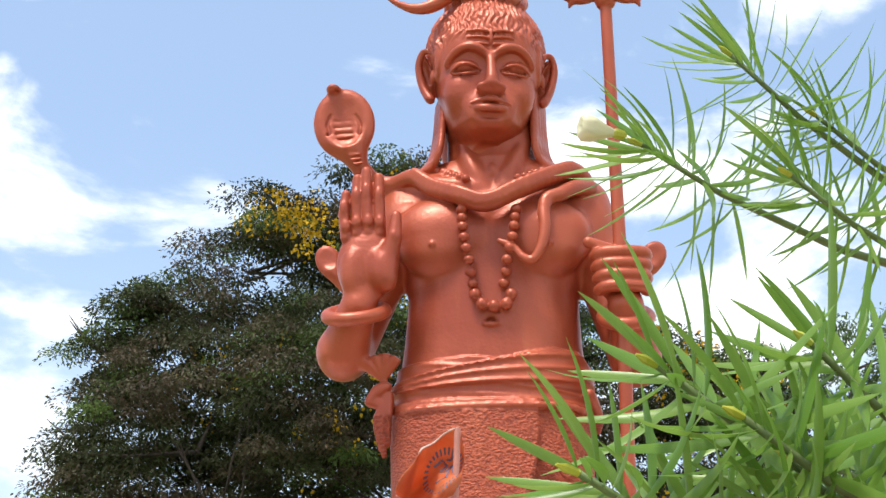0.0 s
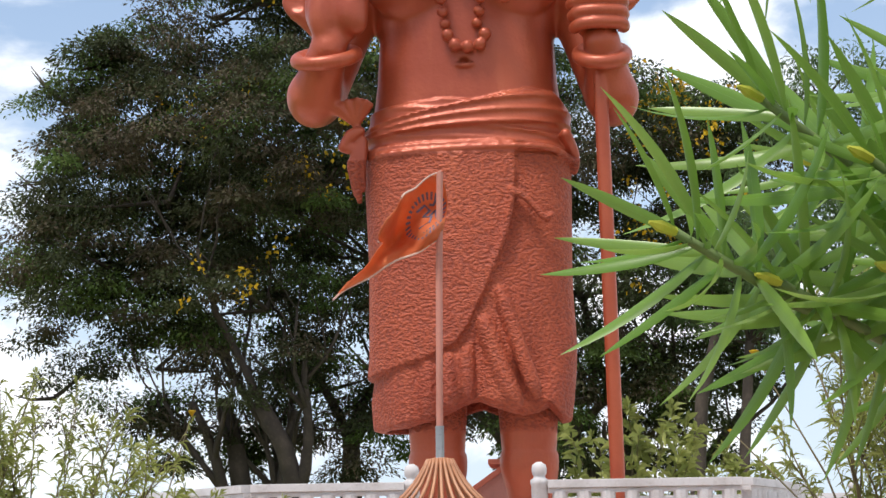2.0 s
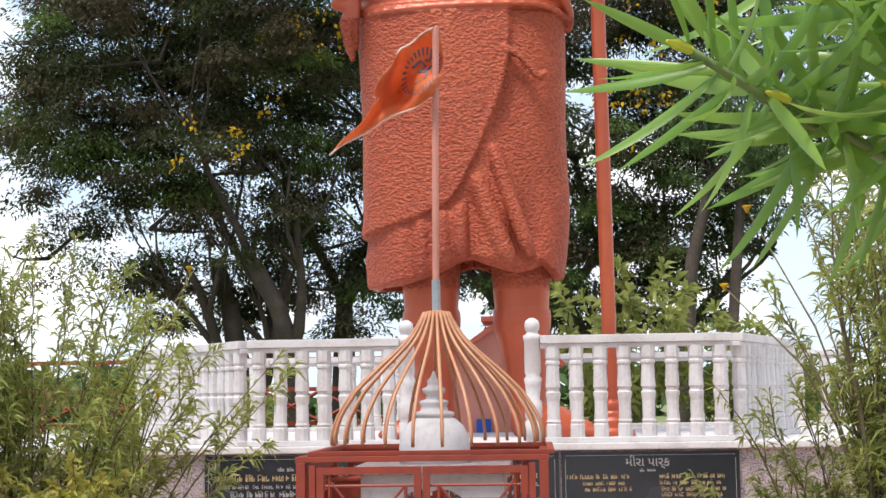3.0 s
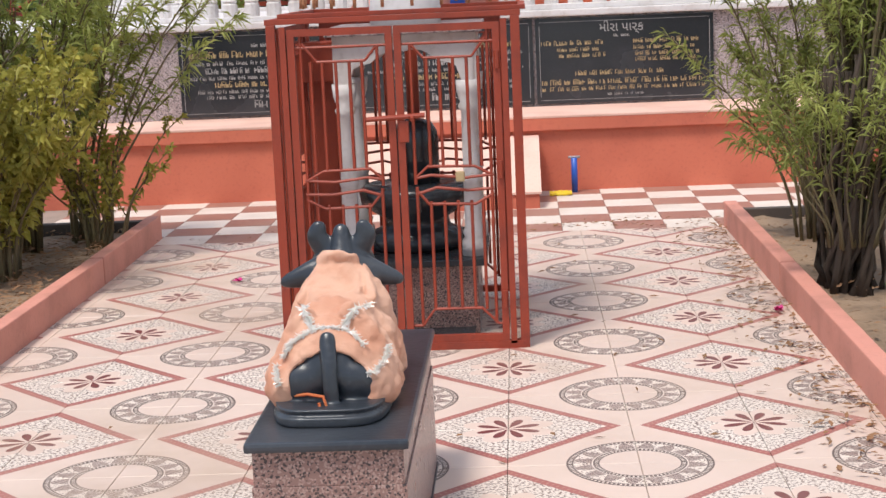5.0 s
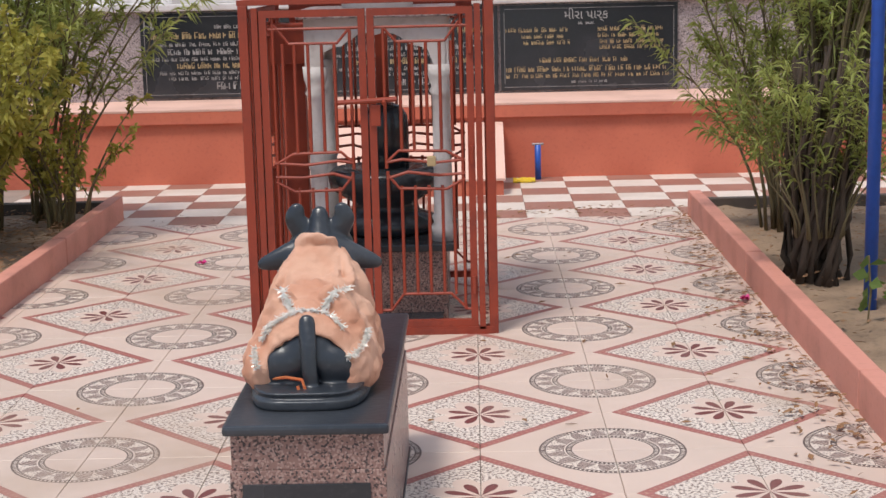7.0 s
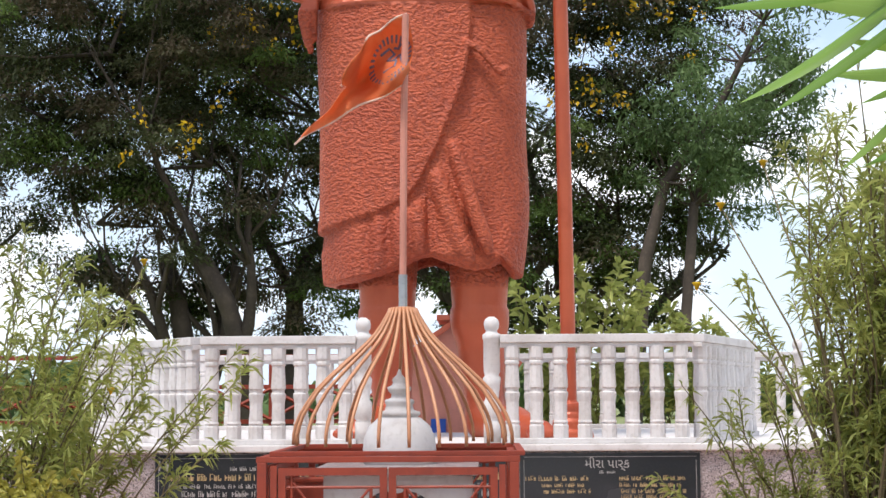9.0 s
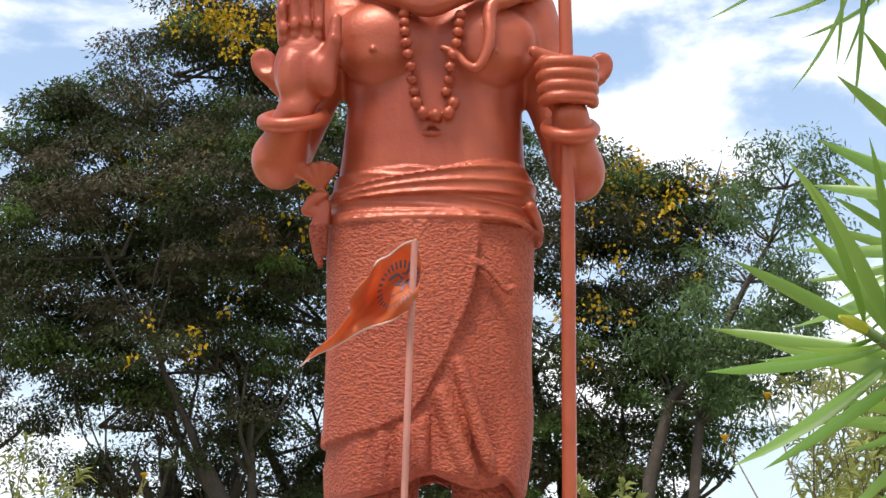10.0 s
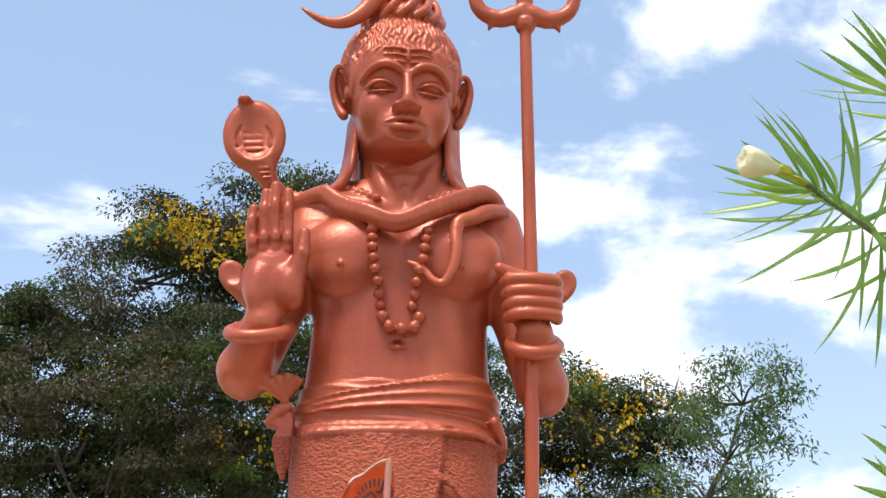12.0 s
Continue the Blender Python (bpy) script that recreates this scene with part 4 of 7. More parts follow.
def sculpt_head():
    g = Clay((-1.65, 8.42, 7.3), (0.25, 10.0, 9.75), 0.0115)
    both = (-1, 1)
    g.limb((CX, 9.4, 7.2), (CX, 9.33, 7.75), 0.36, 0.355, 0.1)
    g.ball((CX, 9.34, 8.30), (0.51, 0.54, 0.58), 0.1)
    # face: full jaw, broad cheeks, high forehead
    face = [(7.40, 0.12, 0.24), (7.47, 0.24, 0.35), (7.55, 0.33, 0.395), (7.70, 0.40, 0.395), (7.90, 0.45, 0.385), (8.10, 0.475, 0.39), (8.30, 0.49, 0.405), (8.45, 0.49, 0.40), (8.58, 0.46, 0.35), (8.72, 0.38, 0.22)]
    g.column([(z, CX, 9.15, rx, ry) for z, rx, ry in face], 0.10, power=2.35)
    g.ball((CX, 8.86, 7.56), (0.17, 0.13, 0.10), 0.10)
    for s in both:
        g.ball((CX + s * 0.26, 8.90, 7.87), (0.15, 0.13, 0.17), 0.12)
        # soft brow edge, shallow hollow below it, heavy upper lid, downcast slit
        g.rope([(CX + s * 0.05, 8.728, 8.195), (CX + s * 0.13, 8.722, 8.262), (CX + s * 0.24, 8.742, 8.275), (CX + s * 0.34, 8.80, 8.23), (CX + s * 0.41, 8.88, 8.14)], 0.020, 0.012, 0.05)
        g.ball((CX + s * 0.22, 8.662, 8.135), (0.175, 0.095, 0.085), 0.05, True, (0, 5 * s, 0))
        g.ball((CX + s * 0.11, 8.70, 8.10), (0.07, 0.06, 0.08), 0.05, True)
        g.ball((CX + s * 0.225, 8.845, 8.085), (0.14, 0.112, 0.078), 0.014)
        g.rope([(CX + s * (0.225 + a), y, z) for a, y, z in ((-0.12, 8.765, 8.05), (-0.06, 8.727, 8.078), (0.01, 8.722, 8.09), (0.08, 8.74, 8.075), (0.15, 8.80, 8.025))], 0.013, 0.012, 0.012)
        g.rope([(CX + s * (0.225 + a), y, z) for a, y, z in ((-0.10, 8.75, 8.042), (0.0, 8.714, 8.055), (0.115, 8.768, 8.025))], 0.015, 0.014, 0.006, cut=True)
        g.rope([(CX + s * (0.225 + a), y, z) for a, y, z in ((-0.11, 8.765, 8.022), (0.0, 8.738, 8.0), (0.13, 8.795, 8.008))], 0.010, 0.010, 0.015)
        # nostril wing and mouth corner
        g.ball((CX + s * 0.085, 8.675, 7.83), (0.052, 0.07, 0.043), 0.03)
        g.ball((CX + s * 0.05, 8.645, 7.792), (0.026, 0.035, 0.016), 0.012, True)
        g.ball((CX + s * 0.20, 8.75, 7.67), (0.025, 0.035, 0.02), 0.03, True)
        # ear: long shell, wide above, running into a thick lobe
        ex = CX + s * 0.50
        g.ball((ex + s * 0.075, 9.26, 8.19), (0.075, 0.10, 0.24), 0.03, turn=(8, 16 * s, 0))
        g.ball((ex + s * 0.085, 9.155, 8.21), (0.05, 0.075, 0.15), 0.015, True, (8, 16 * s, 0))
        g.rope([(ex + s * 0.01, 9.12, 8.26), (ex + s * 0.05, 9.13, 8.39), (ex + s * 0.12, 9.16, 8.40), (ex + s * 0.155, 9.19, 8.27), (ex + s * 0.125, 9.20, 8.10), (ex + s * 0.075, 9.17, 7.97), (ex + s * 0.035, 9.14, 7.90)], 0.018, 0.042, 0.014)
        g.ball((ex + s * 0.025, 9.11, 8.12), (0.025, 0.04, 0.07), 0.015)
    # nose: narrow bridge, flat underside
    g.limb((CX, 8.745, 8.20), (CX, 8.615, 7.90), 0.036, 0.052, 0.045)
    g.ball((CX, 8.62, 7.845), (0.07, 0.06, 0.046), 0.035)
    g.ball((CX, 8.69, 7.80), (0.10, 0.07, 0.035), 0.03)
    # mouth
    g.ball((CX, 8.79, 7.665), (0.21, 0.07, 0.14), 0.10)
    g.rope([(CX - 0.175, 8.735, 7.678), (CX - 0.08, 8.695, 7.71), (CX - 0.03, 8.68, 7.722), (CX, 8.682, 7.715), (CX + 0.03, 8.68, 7.722), (CX + 0.08, 8.695, 7.71), (CX + 0.175, 8.735, 7.678)], 0.022, 0.022, 0.014)
    g.rope([(CX - 0.12, 8.725, 7.648), (CX - 0.045, 8.69, 7.628), (CX + 0.045, 8.69, 7.628), (CX + 0.12, 8.725, 7.648)], 0.036, 0.036, 0.016)
    g.rope([(CX - 0.18, 8.722, 7.675), (CX - 0.07, 8.668, 7.680), (CX, 8.66, 7.674), (CX + 0.07, 8.668, 7.680), (CX + 0.18, 8.722, 7.675)], 0.012, 0.012, 0.008, cut=True)
    g.ball((CX, 8.70, 7.56), (0.13, 0.035, 0.022), 0.04, True)

    # forehead marks
    for i in range(3):
        z = 8.315 + 0.068 * i
        for s in both:
            g.rope([(CX + s * 0.03, 8.725, z - 0.015), (CX + s * 0.12, 8.735, z), (CX + s * 0.215, 8.768, z + 0.004)], 0.016, 0.011, 0.008)
            g.rope([(CX + s * 0.03, 8.72, z - 0.037), (CX + s * 0.12, 8.728, z - 0.022), (CX + s * 0.215, 8.762, z - 0.018)], 0.010, 0.008, 0.006, cut=True)
    g.ball((CX, 8.725, 8.39), (0.018, 0.025, 0.085), 0.010)
    # hair: close cap, topknot, crescent
    g.ball((CX, 9.34, 8.49), (0.575, 0.565, 0.55), 0.012)
    for s in both:
        g.ball((CX + s * 0.475, 9.08, 8.30), (0.045, 0.12, 0.25), 0.03)
    g.ball((CX, 9.3, 8.98), (0.37, 0.36, 0.2), 0.04)
    g.ball((CX, 9.33, 9.22), (0.30, 0.30, 0.25), 0.04)
    for i in range(14):
        a = i * 0.4488
        g.rope([(CX + 0.36 * math.cos(a), 9.3 + 0.36 * math.sin(a), 8.92), (CX + 0.37 * math.cos(a + 0.3), 9.3 + 0.36 * math.sin(a + 0.3), 9.03), (CX + 0.28 * math.cos(a + 0.6), 9.32 + 0.28 * math.sin(a + 0.6), 9.25), (CX + 0.12 * math.cos(a + 0.8), 9.33 + 0.12 * math.sin(a + 0.8), 9.44)], 0.045, 0.03, 0.015, 4)
    g.rope([(-0.86, 9.02, 9.12), (-0.95, 8.99, 8.95), (-1.1, 8.97, 8.81), (-1.26, 8.97, 8.77), (-1.42, 8.98, 8.82), (-1.55, 9.0, 8.91)], 0.095, 0.012, 0.015)
    v, f = g.skin()
    # combed waves in the hair
    x, y, z = v[:, 0] - CX, v[:, 1] - 9.34, v[:, 2] - 8.49
    shell = np.sqrt((x / 0.575) ** 2 + (y / 0.565) ** 2 + (z / 0.55) ** 2)
    az = np.arctan2(x, -y)
    hairy = np.clip((shell - 0.985) / 0.012, 0, 1) * np.clip((1.10 - shell) / 0.03, 0, 1) * np.clip((z + 0.30) / 0.05, 0, 1) * np.clip((v[:, 0] + 1.22) / 0.05, 0, 1)
    lock = np.sin(az * 46 + 2.6 * np.sin(z * 17 + az * 5) + 1.7 * np.sin(z * 33 - az * 9)) + 0.6 * np.sin(az * 71 + 2.0 * np.sin(z * 25 + az * 3))
    n = np.stack([x, y, z], 1)
    n /= np.linalg.norm(n, axis=1, keepdims=True)
    v = v + n * (0.0085 * lock * hairy)[:, None]
    return v, f


def statue():
    va, fa = sculpt_body()
    vb, fb = sculpt_head()
    # the head is turned a little to its own left
    dx, dy = vb[:, 0] - CX, vb[:, 1] - 9.3
    vb[:, 0], vb[:, 1] = CX - 0.085 + dx * math.cos(radians(8)) - dy * math.sin(radians(8)), 9.3 + dx * math.sin(radians(8)) + dy * math.cos(radians(8))
    v = np.concatenate([va, vb])
    f = np.concatenate([fa, fb + len(va)])
    me = bpy.data.meshes.new("statue")
    me.from_pydata(v.tolist(), [], f.tolist())
    me.polygons.foreach_set("use_smooth", np.ones(len(f), bool))
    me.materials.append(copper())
    me.update()
    return tagged(new("statue", me), "colossal copper-painted standing statue with trident, serpent and beads", "statue")


statue()


# ---- steel cage round the small shrine ----
CAGE_X0, CAGE_X1, CAGE_Y0, CAGE_Y1, CAGE_Z = -0.885, 0.066, 1.955, 2.955, 1.315


def leaf_grille(w):
    """Bars of one door leaf, hung at x = 0 and w wide, in the plane y = 0."""
    bm = bmesh.new()

    def run(pts, r=0.0065):
        tube(bm, [(u * w, 0, z) for u, z in pts], r, 6)

    run([(0.03, 1.222), (0.97, 1.222)])
    run([(0.15, 1.222), (0.27, 1.165), (0.73, 1.165), (0.87, 1.24)])
    run([(0.15, 1.222), (0.15, 0.67)])
    run([(0.88, 1.29), (0.88, 0.1)])
    for u in (0.30, 0.42, 0.55, 0.68, 0.79):
        run([(u, 1.165), (u, 0.735)])
    run([(0.15, 0.695), (0.27, 0.74), (0.72, 0.735), (0.9, 0.695)])
    run([(0.15, 0.695), (0.3, 0.705), (0.62, 0.69), (0.9, 0.70)])
    run([(0.15, 0.63), (0.35, 0.655), (0.65, 0.64), (0.9, 0.645)])
    run([(0.15, 0.65), (0.27, 0.59), (0.72, 0.585), (0.9, 0.625)])
    for u in (0.16, 0.29, 0.42, 0.55, 0.68, 0.79):
        run([(u, 0.6 if u > 0.2 else 0.66), (u, 0.16 if u > 0.2 else 0.1)])
    run([(0.03, 0.1), (0.16, 0.1), (0.28, 0.165), (0.74, 0.165), (0.9, 0.1), (0.97, 0.1)])
    return bm


def leaf_frame(w):
    bm = bmesh.new()
    t = 0.014
    block(bm, 0, 2 * t, -t, t, 0.03, CAGE_Z - 0.02), block(bm, w - 2 * t, w, -t, t, 0.03, CAGE_Z - 0.02)
    block(bm, 2 * t, w - 2 * t, -t, t, 0.03, 0.03 + 2 * t), block(bm, 2 * t, w - 2 * t, -t, t, CAGE_Z - 0.02 - 2 * t, CAGE_Z - 0.02)
    return bm


def cage():
    root = tagged(empty("cage", (CAGE_X0, CAGE_Y0, 0)), "red oxide painted steel cage with a domed roof of bars", "cage")
    off = Vector((CAGE_X0, CAGE_Y0, 0))
    W, D = CAGE_X1 - CAGE_X0, CAGE_Y1 - CAGE_Y0
    for x in (0, W):
        for y in (0, D):
            part("corner_post", boxed(x - 0.018, x + 0.018, y - 0.018, y + 0.018, 0, CAGE_Z, 0.003), M_RUST, root)
    for x in (-0.0, W):
        part("hinge_stile", boxed(x - 0.012 + (0.045 if x < 0.5 else -0.045), x + 0.012 + (0.045 if x < 0.5 else -0.045), -0.02, 0.02, 0.02, CAGE_Z - 0.01), M_RUST, root)
    w = (W - 0.13) / 2
    gm, fm = mesh_of("grille", leaf_grille(w), M_RUST), mesh_of("leaf_frame", leaf_frame(w), M_RUST)

    def leaf(m):
        f = new("door_leaf", fm)
        f.parent, f.matrix_local = root, m
        g = new("grille", gm)
        g.parent = f
        return f

    mir = Matrix.Diagonal((-1, 1, 1, 1))
    right = leaf(Matrix.Translation((W / 2 + 0.003, 0, 0)))
    left = leaf(Matrix.Translation((W / 2 - 0.003, 0, 0)) @ mir)
    for x in (0.0, W):
        turn = Matrix.Translation((x, D / 2, 0)) @ Matrix.Rotation(radians(90), 4, "Z")
        leaf(turn), leaf(turn @ mir)
    leaf(Matrix.Translation((W / 2, D, 0))), leaf(Matrix.Translation((W / 2, D, 0)) @ mir)
    for x0, x1, y0, y1 in ((-0.022, W + 0.022, -0.016, 0.016), (-0.022, W + 0.022, D - 0.016, D + 0.016), (-0.016, 0.016, 0.016, D - 0.016), (W - 0.016, W + 0.016, 0.016, D - 0.016)):
        part("top_rail", boxed(x0, x1, y0, y1, CAGE_Z, CAGE_Z + 0.022, 0.002), M_RUST, root)
    part("threshold", boxed(0, W, -0.02, 0.02, 0.0, 0.03), M_RUST, root)
    # bolt, staple and hinges
    bm = tube(bmesh.new(), [(-0.12, -0.03, 0.935), (0.11, -0.03, 0.945)], 0.010, 8)
    tube(bm, [(0.06, -0.03, 0.94), (0.06, -0.055, 0.93)], 0.008, 6)
    part("bolt", bm, M_RUST, right)
    part("bolt_plate", boxed(0.005, 0.045, -0.026, -0.0145, 0.84, 0.925, 0.004), M_RUST, right)
    for z in (0.2, 0.72, 1.15):
        part("hinge", tube(bmesh.new(), [(W - 0.075, -0.02, z - 0.035), (W - 0.075, -0.02, z + 0.035)], 0.009, 8), M_RUST, root)
    # rim and ogee dome of bars, gathered in a collar
    cx, cy, rr = W / 2 + 0.033, D / 2, 0.455
    z0 = CAGE_Z + 0.022
    for x0, x1, y0, y1 in ((cx - rr - 0.03, cx + rr + 0.03, cy - rr - 0.02, cy - rr + 0.01), (cx - rr - 0.03, cx + rr + 0.03, cy + rr - 0.01, cy + rr + 0.02), (cx - rr - 0.03, cx - rr, cy - rr + 0.01, cy + rr - 0.01), (cx + rr, cx + rr + 0.03, cy - rr + 0.01, cy + rr - 0.01)):
        part("dome_rim", boxed(x0, x1, y0, y1, z0, z0 + 0.018, 0.002), M_RUST, root)
    prof = [(1.0, 0.03), (1.0, 0.07), (0.98, 0.11), (0.945, 0.15), (0.885, 0.195), (0.80, 0.25), (0.69, 0.30), (0.57, 0.35), (0.44, 0.40), (0.33, 0.445), (0.25, 0.485), (0.19, 0.525), (0.145, 0.56), (0.118, 0.585)]
    rib = mesh_of("dome_rib", tube(bmesh.new(), [(r * rr * 0.985, 0, z) for r, z in prof], 0.0075, 6), M_RIB, True)
    for i in range(24):
        ob = new("dome_rib", rib)
        ob.parent, ob.matrix_local = root, Matrix.Translation((cx, cy, z0)) @ Matrix.Rotation(i * 6.28319 / 24 + 0.1, 4, "Z")
    part("collar", lathe(bmesh.new(), [(0.04, 0.57), (0.048, 0.575), (0.048, 0.588), (0.03, 0.592)], (cx, cy, z0), 16), M_RIB, root)
    return root, off + Vector((cx, cy, z0))


CAGE, DOME_FOOT = cage()
part("padlock", boxed(0.70, 0.735, -0.045, -0.02, 0.68, 0.72, 0.006), M_GOLD, CAGE, "small brass padlock")


# ---- saffron pennant on its pole above the dome ----
def cloth(name, base, deep, weave=900.0, through=0.35):
    k = Nodes(name, 0.75)
    c = k.mix(k.ramp(k.noise(7, 4), 0.35, 0.7), base, deep)
    k.colour(c)
    k.bump(k.m("ADD", k.noise(45, 3), k.m("MULTIPLY", k.noise(weave, 1), 0.3)), 0.7, 0.010)
    tr = k.n("ShaderNodeBsdfTranslucent")
    k.put(tr.inputs[0], c)
    mx = k.n("ShaderNodeMixShader")
    mx.inputs[0].default_value = through
    k.put(mx.inputs[1], k.b.outputs[0]), k.put(mx.inputs[2], tr.outputs[0])
    k.put(k.t.nodes["Material Output"].inputs[0], mx.outputs[0])
    return k.mat


M_SAFFRON = cloth("saffron_flag_cloth", (0.86, 0.30, 0.12), (0.80, 0.20, 0.06), 900, 0.5)
M_PEACH = cloth("faded_peach_cloth", (0.74, 0.43, 0.30), (0.62, 0.29, 0.18), 500, 0.15)
M_EDGE = painted("pale_piping", (0.72, 0.5, 0.4), (0.6, 0.4, 0.32), 0.8)
M_TINSEL = painted("silver_tinsel", (0.86, 0.84, 0.80), (0.62, 0.56, 0.46), 0.35, 200, metal=0.35)
M_EMBLEM = painted("blue_grey_print", (0.16, 0.15, 0.22), (0.24, 0.2, 0.24), 0.8)


def flag_at(u, v):
    """u from hoist to fly, v from bottom to top."""
    x = -0.362 - (0.30 + 0.15 * (1 - v)) * u + 0.03 * math.sin(u * 6 + v * 3)
    z = 2.87 + 0.29 * v - 0.21 * u - 0.05 * u * u - 0.02 * math.sin(u * 9 + v * 4) * u
    y = 2.49 - 0.085 * math.sin(u * 8 + v * 3.4) * (0.25 + u) - 0.05 * math.sin(v * 7 + u * 3) - 0.025 * math.sin(u * 17 - v * 6)
    return Vector((x, y, z))


def flag():
    cx, cy, z0 = DOME_FOOT
    root = tagged(empty("flag", (cx, cy, z0 + 0.59)), "saffron swallow-tailed pennant flying from a thin pole", "flag")
    inv = Matrix.Translation(-Vector((cx, cy, z0 + 0.59)))
    part("socket", tube(bmesh.new(), [(0, 0, 0), (0, 0, 0.135)], 0.018, 12), M_STEEL, root, "galvanised steel socket")
    part("pole", tube(bmesh.new(), [(0, 0, 0.12), (0.006, -0.002, 0.75), (0.015, -0.004, 1.23)], 0.0145, 10), M_KERB, root)
    bm = bmesh.new()
    nu, nv = 40, 20
    grid = [[None] * (nv + 1) for _ in range(nu + 1)]
    for i in range(nu + 1):
        for j in range(nv + 1):
            u, v = i / nu, j / nv
            reach = 0.6 + 0.4 * abs(2 * v - 1) ** 0.8
            grid[i][j] = bm.verts.new(inv @ flag_at(u * reach, v))
    for i in range(nu):
        for j in range(nv):
            bm.faces.new((grid[i][j], grid[i + 1][j], grid[i + 1][j + 1], grid[i][j + 1]))
    pen = part("pennant", bm, M_SAFFRON, root, smooth=True)
    so = pen.modifiers.new("thick", "SOLIDIFY")
    so.thickness = 0.003
    for nm, rowj in (("top_piping", nv), ("bottom_piping", 0)):
        pts = [inv @ flag_at(i / 24, rowj / nv) for i in range(25)]
        part(nm, tube(bmesh.new(), pts, 0.0045, 6), M_EDGE, pen, "pale sewn edge")
    # printed emblem: a ring of rays and a scrolled sign
    bm = bmesh.new()
    for k in range(28):
        a = k * 6.28319 / 28
        q = []
        for r in (0.09, 0.12):
            for da in (-0.055, 0.055):
                q.append(bm.verts.new(inv @ (flag_at(0.2 + r * math.cos(a + da) * 1.55, 0.5 + r * math.sin(a + da) * 3.0) + Vector((0, -0.006, 0)))))
        bm.faces.new((q[0], q[1], q[3], q[2]))
    part("emblem_ring", bm, M_EMBLEM, pen, "faded printed ring of rays")
    bm = bmesh.new()
    for pts in ([(-0.05, 0.05), (0.0, 0.07), (0.02, 0.035), (-0.02, 0.01), (0.025, -0.01), (0.015, -0.05), (-0.045, -0.05)], [(0.015, 0.0), (0.05, 0.02), (0.055, -0.03), (0.07, -0.035)], [(0.025, 0.065), (0.045, 0.055), (0.065, 0.07)]):
        tube(bm, [inv @ (flag_at(0.2 - a * 1.5, 0.5 + b * 3.0) + Vector((0, -0.005, 0))) for a, b in pts], 0.006, 6)
    part("emblem_sign", bm, M_EMBLEM, pen, "faded printed sign")


flag()


# ---- small shrine inside the cage ----
def shrine():
    c = Vector((-0.39, 2.5, 0))
    root = tagged(empty("shrine", c), "small white pillared shrine with a domed roof on granite", "shrine")
    part("pedestal", boxed(-0.29, 0.27, -0.30, 0.32, 0.0, 0.295, 0.004), M_GRANITE, root, "speckled brown granite pedestal")
    part("sill", boxed(-0.2, 0.25, -0.42, -0.30, 0.0, 0.035, 0.004), M_BLACK, root, "black granite sill")
    part("slab", boxed(-0.33, 0.31, -0.335, 0.36, 0.295, 0.325, 0.005), M_BLACK, root, "black granite slab")
    prof = [(0.05, 0), (0.05, 0.06), (0.038, 0.075), (0.046, 0.1), (0.036, 0.115), (0.034, 0.3), (0.042, 0.315), (0.034, 0.33), (0.033, 0.60), (0.045, 0.62), (0.035, 0.64), (0.048, 0.68), (0.052, 0.73)]
    pm = mesh_of("pillar", lathe(bmesh.new(), prof, seg=14), M_WHITE, True)
    for x in (-0.255, 0.255):
        for y in (-0.22, 0.27):
            ob = new("pillar", pm)
            ob.parent, ob.location = root, (x, y, 0.325)
    # scalloped arches on four sides
    def arch(length):
        bm = bmesh.new()
        n, h = 24, 0.2
        topv, low = [], []
        for i in range(n + 1):
            t = i / n
            s = 2 * t - 1
            e = 0.13 * (1 - abs(s) ** 1.6) + 0.018 * abs(math.sin(t * 12.57))
            low.append((t * length - length / 2, e if 0.12 < t < 0.88 else 0.0))
            topv.append((t * length - length / 2, h))
        f = [[bm.verts.new((x, y, z)) for x, z in row] for y in (-0.018, 0.018) for row in (low, topv)]
        for i in range(n):
            bm.faces.new((f[0][i], f[0][i + 1], f[1][i + 1], f[1][i])), bm.faces.new((f[2][i + 1], f[2][i], f[3][i], f[3][i + 1]))
            bm.faces.new((f[0][i + 1], f[0][i], f[2][i], f[2][i + 1])), bm.faces.new((f[1][i], f[1][i + 1], f[3][i + 1], f[3][i]))
        for k in (0, n):
            bm.faces.new((f[0][k], f[1][k], f[3][k], f[2][k]))
        return bm

    am = mesh_of("arch", arch(0.56), M_WHITE)
    for x, y, a in ((0, -0.245, 0), (0, 0.295, 0), (-0.275, 0.025, 90), (0.275, 0.025, 90)):
        ob = new("arch", am)
        ob.parent, ob.matrix_local = root, Matrix.Translation((x, y, 1.05)) @ Matrix.Rotation(radians(a), 4, "Z")
    part("roof_slab", boxed(-0.32, 0.32, -0.30, 0.35, 1.25, 1.285, 0.006), M_GREYGRAN, root)
    dome = [(0.15, 0), (0.152, 0.06), (0.146, 0.11), (0.126, 0.155), (0.09, 0.187), (0.075, 0.193), (0.086, 0.2), (0.086, 0.213), (0.06, 0.22), (0.055, 0.24), (0.062, 0.252), (0.06, 0.262), (0.036, 0.27), (0.032, 0.285), (0.048, 0.3), (0.05, 0.314), (0.03, 0.323), (0.027, 0.335), (0.03, 0.346), (0.012, 0.365), (0.004, 0.388)]
    part("roof_dome", lathe(bmesh.new(), dome, (-0.005, 0, 1.285), 28), M_WHITE, root, "whitewashed dome with a finial", smooth=True)
    base = [(0.21, 0), (0.225, 0.02), (0.225, 0.06), (0.15, 0.09), (0.14, 0.13), (0.235, 0.19), (0.245, 0.25), (0.22, 0.275), (0.12, 0.28)]
    stone = tagged(empty("carved_stone", c + Vector((0, 0.05, 0.325))), "polished black stone pillar on a stepped black basin", "carved stone")
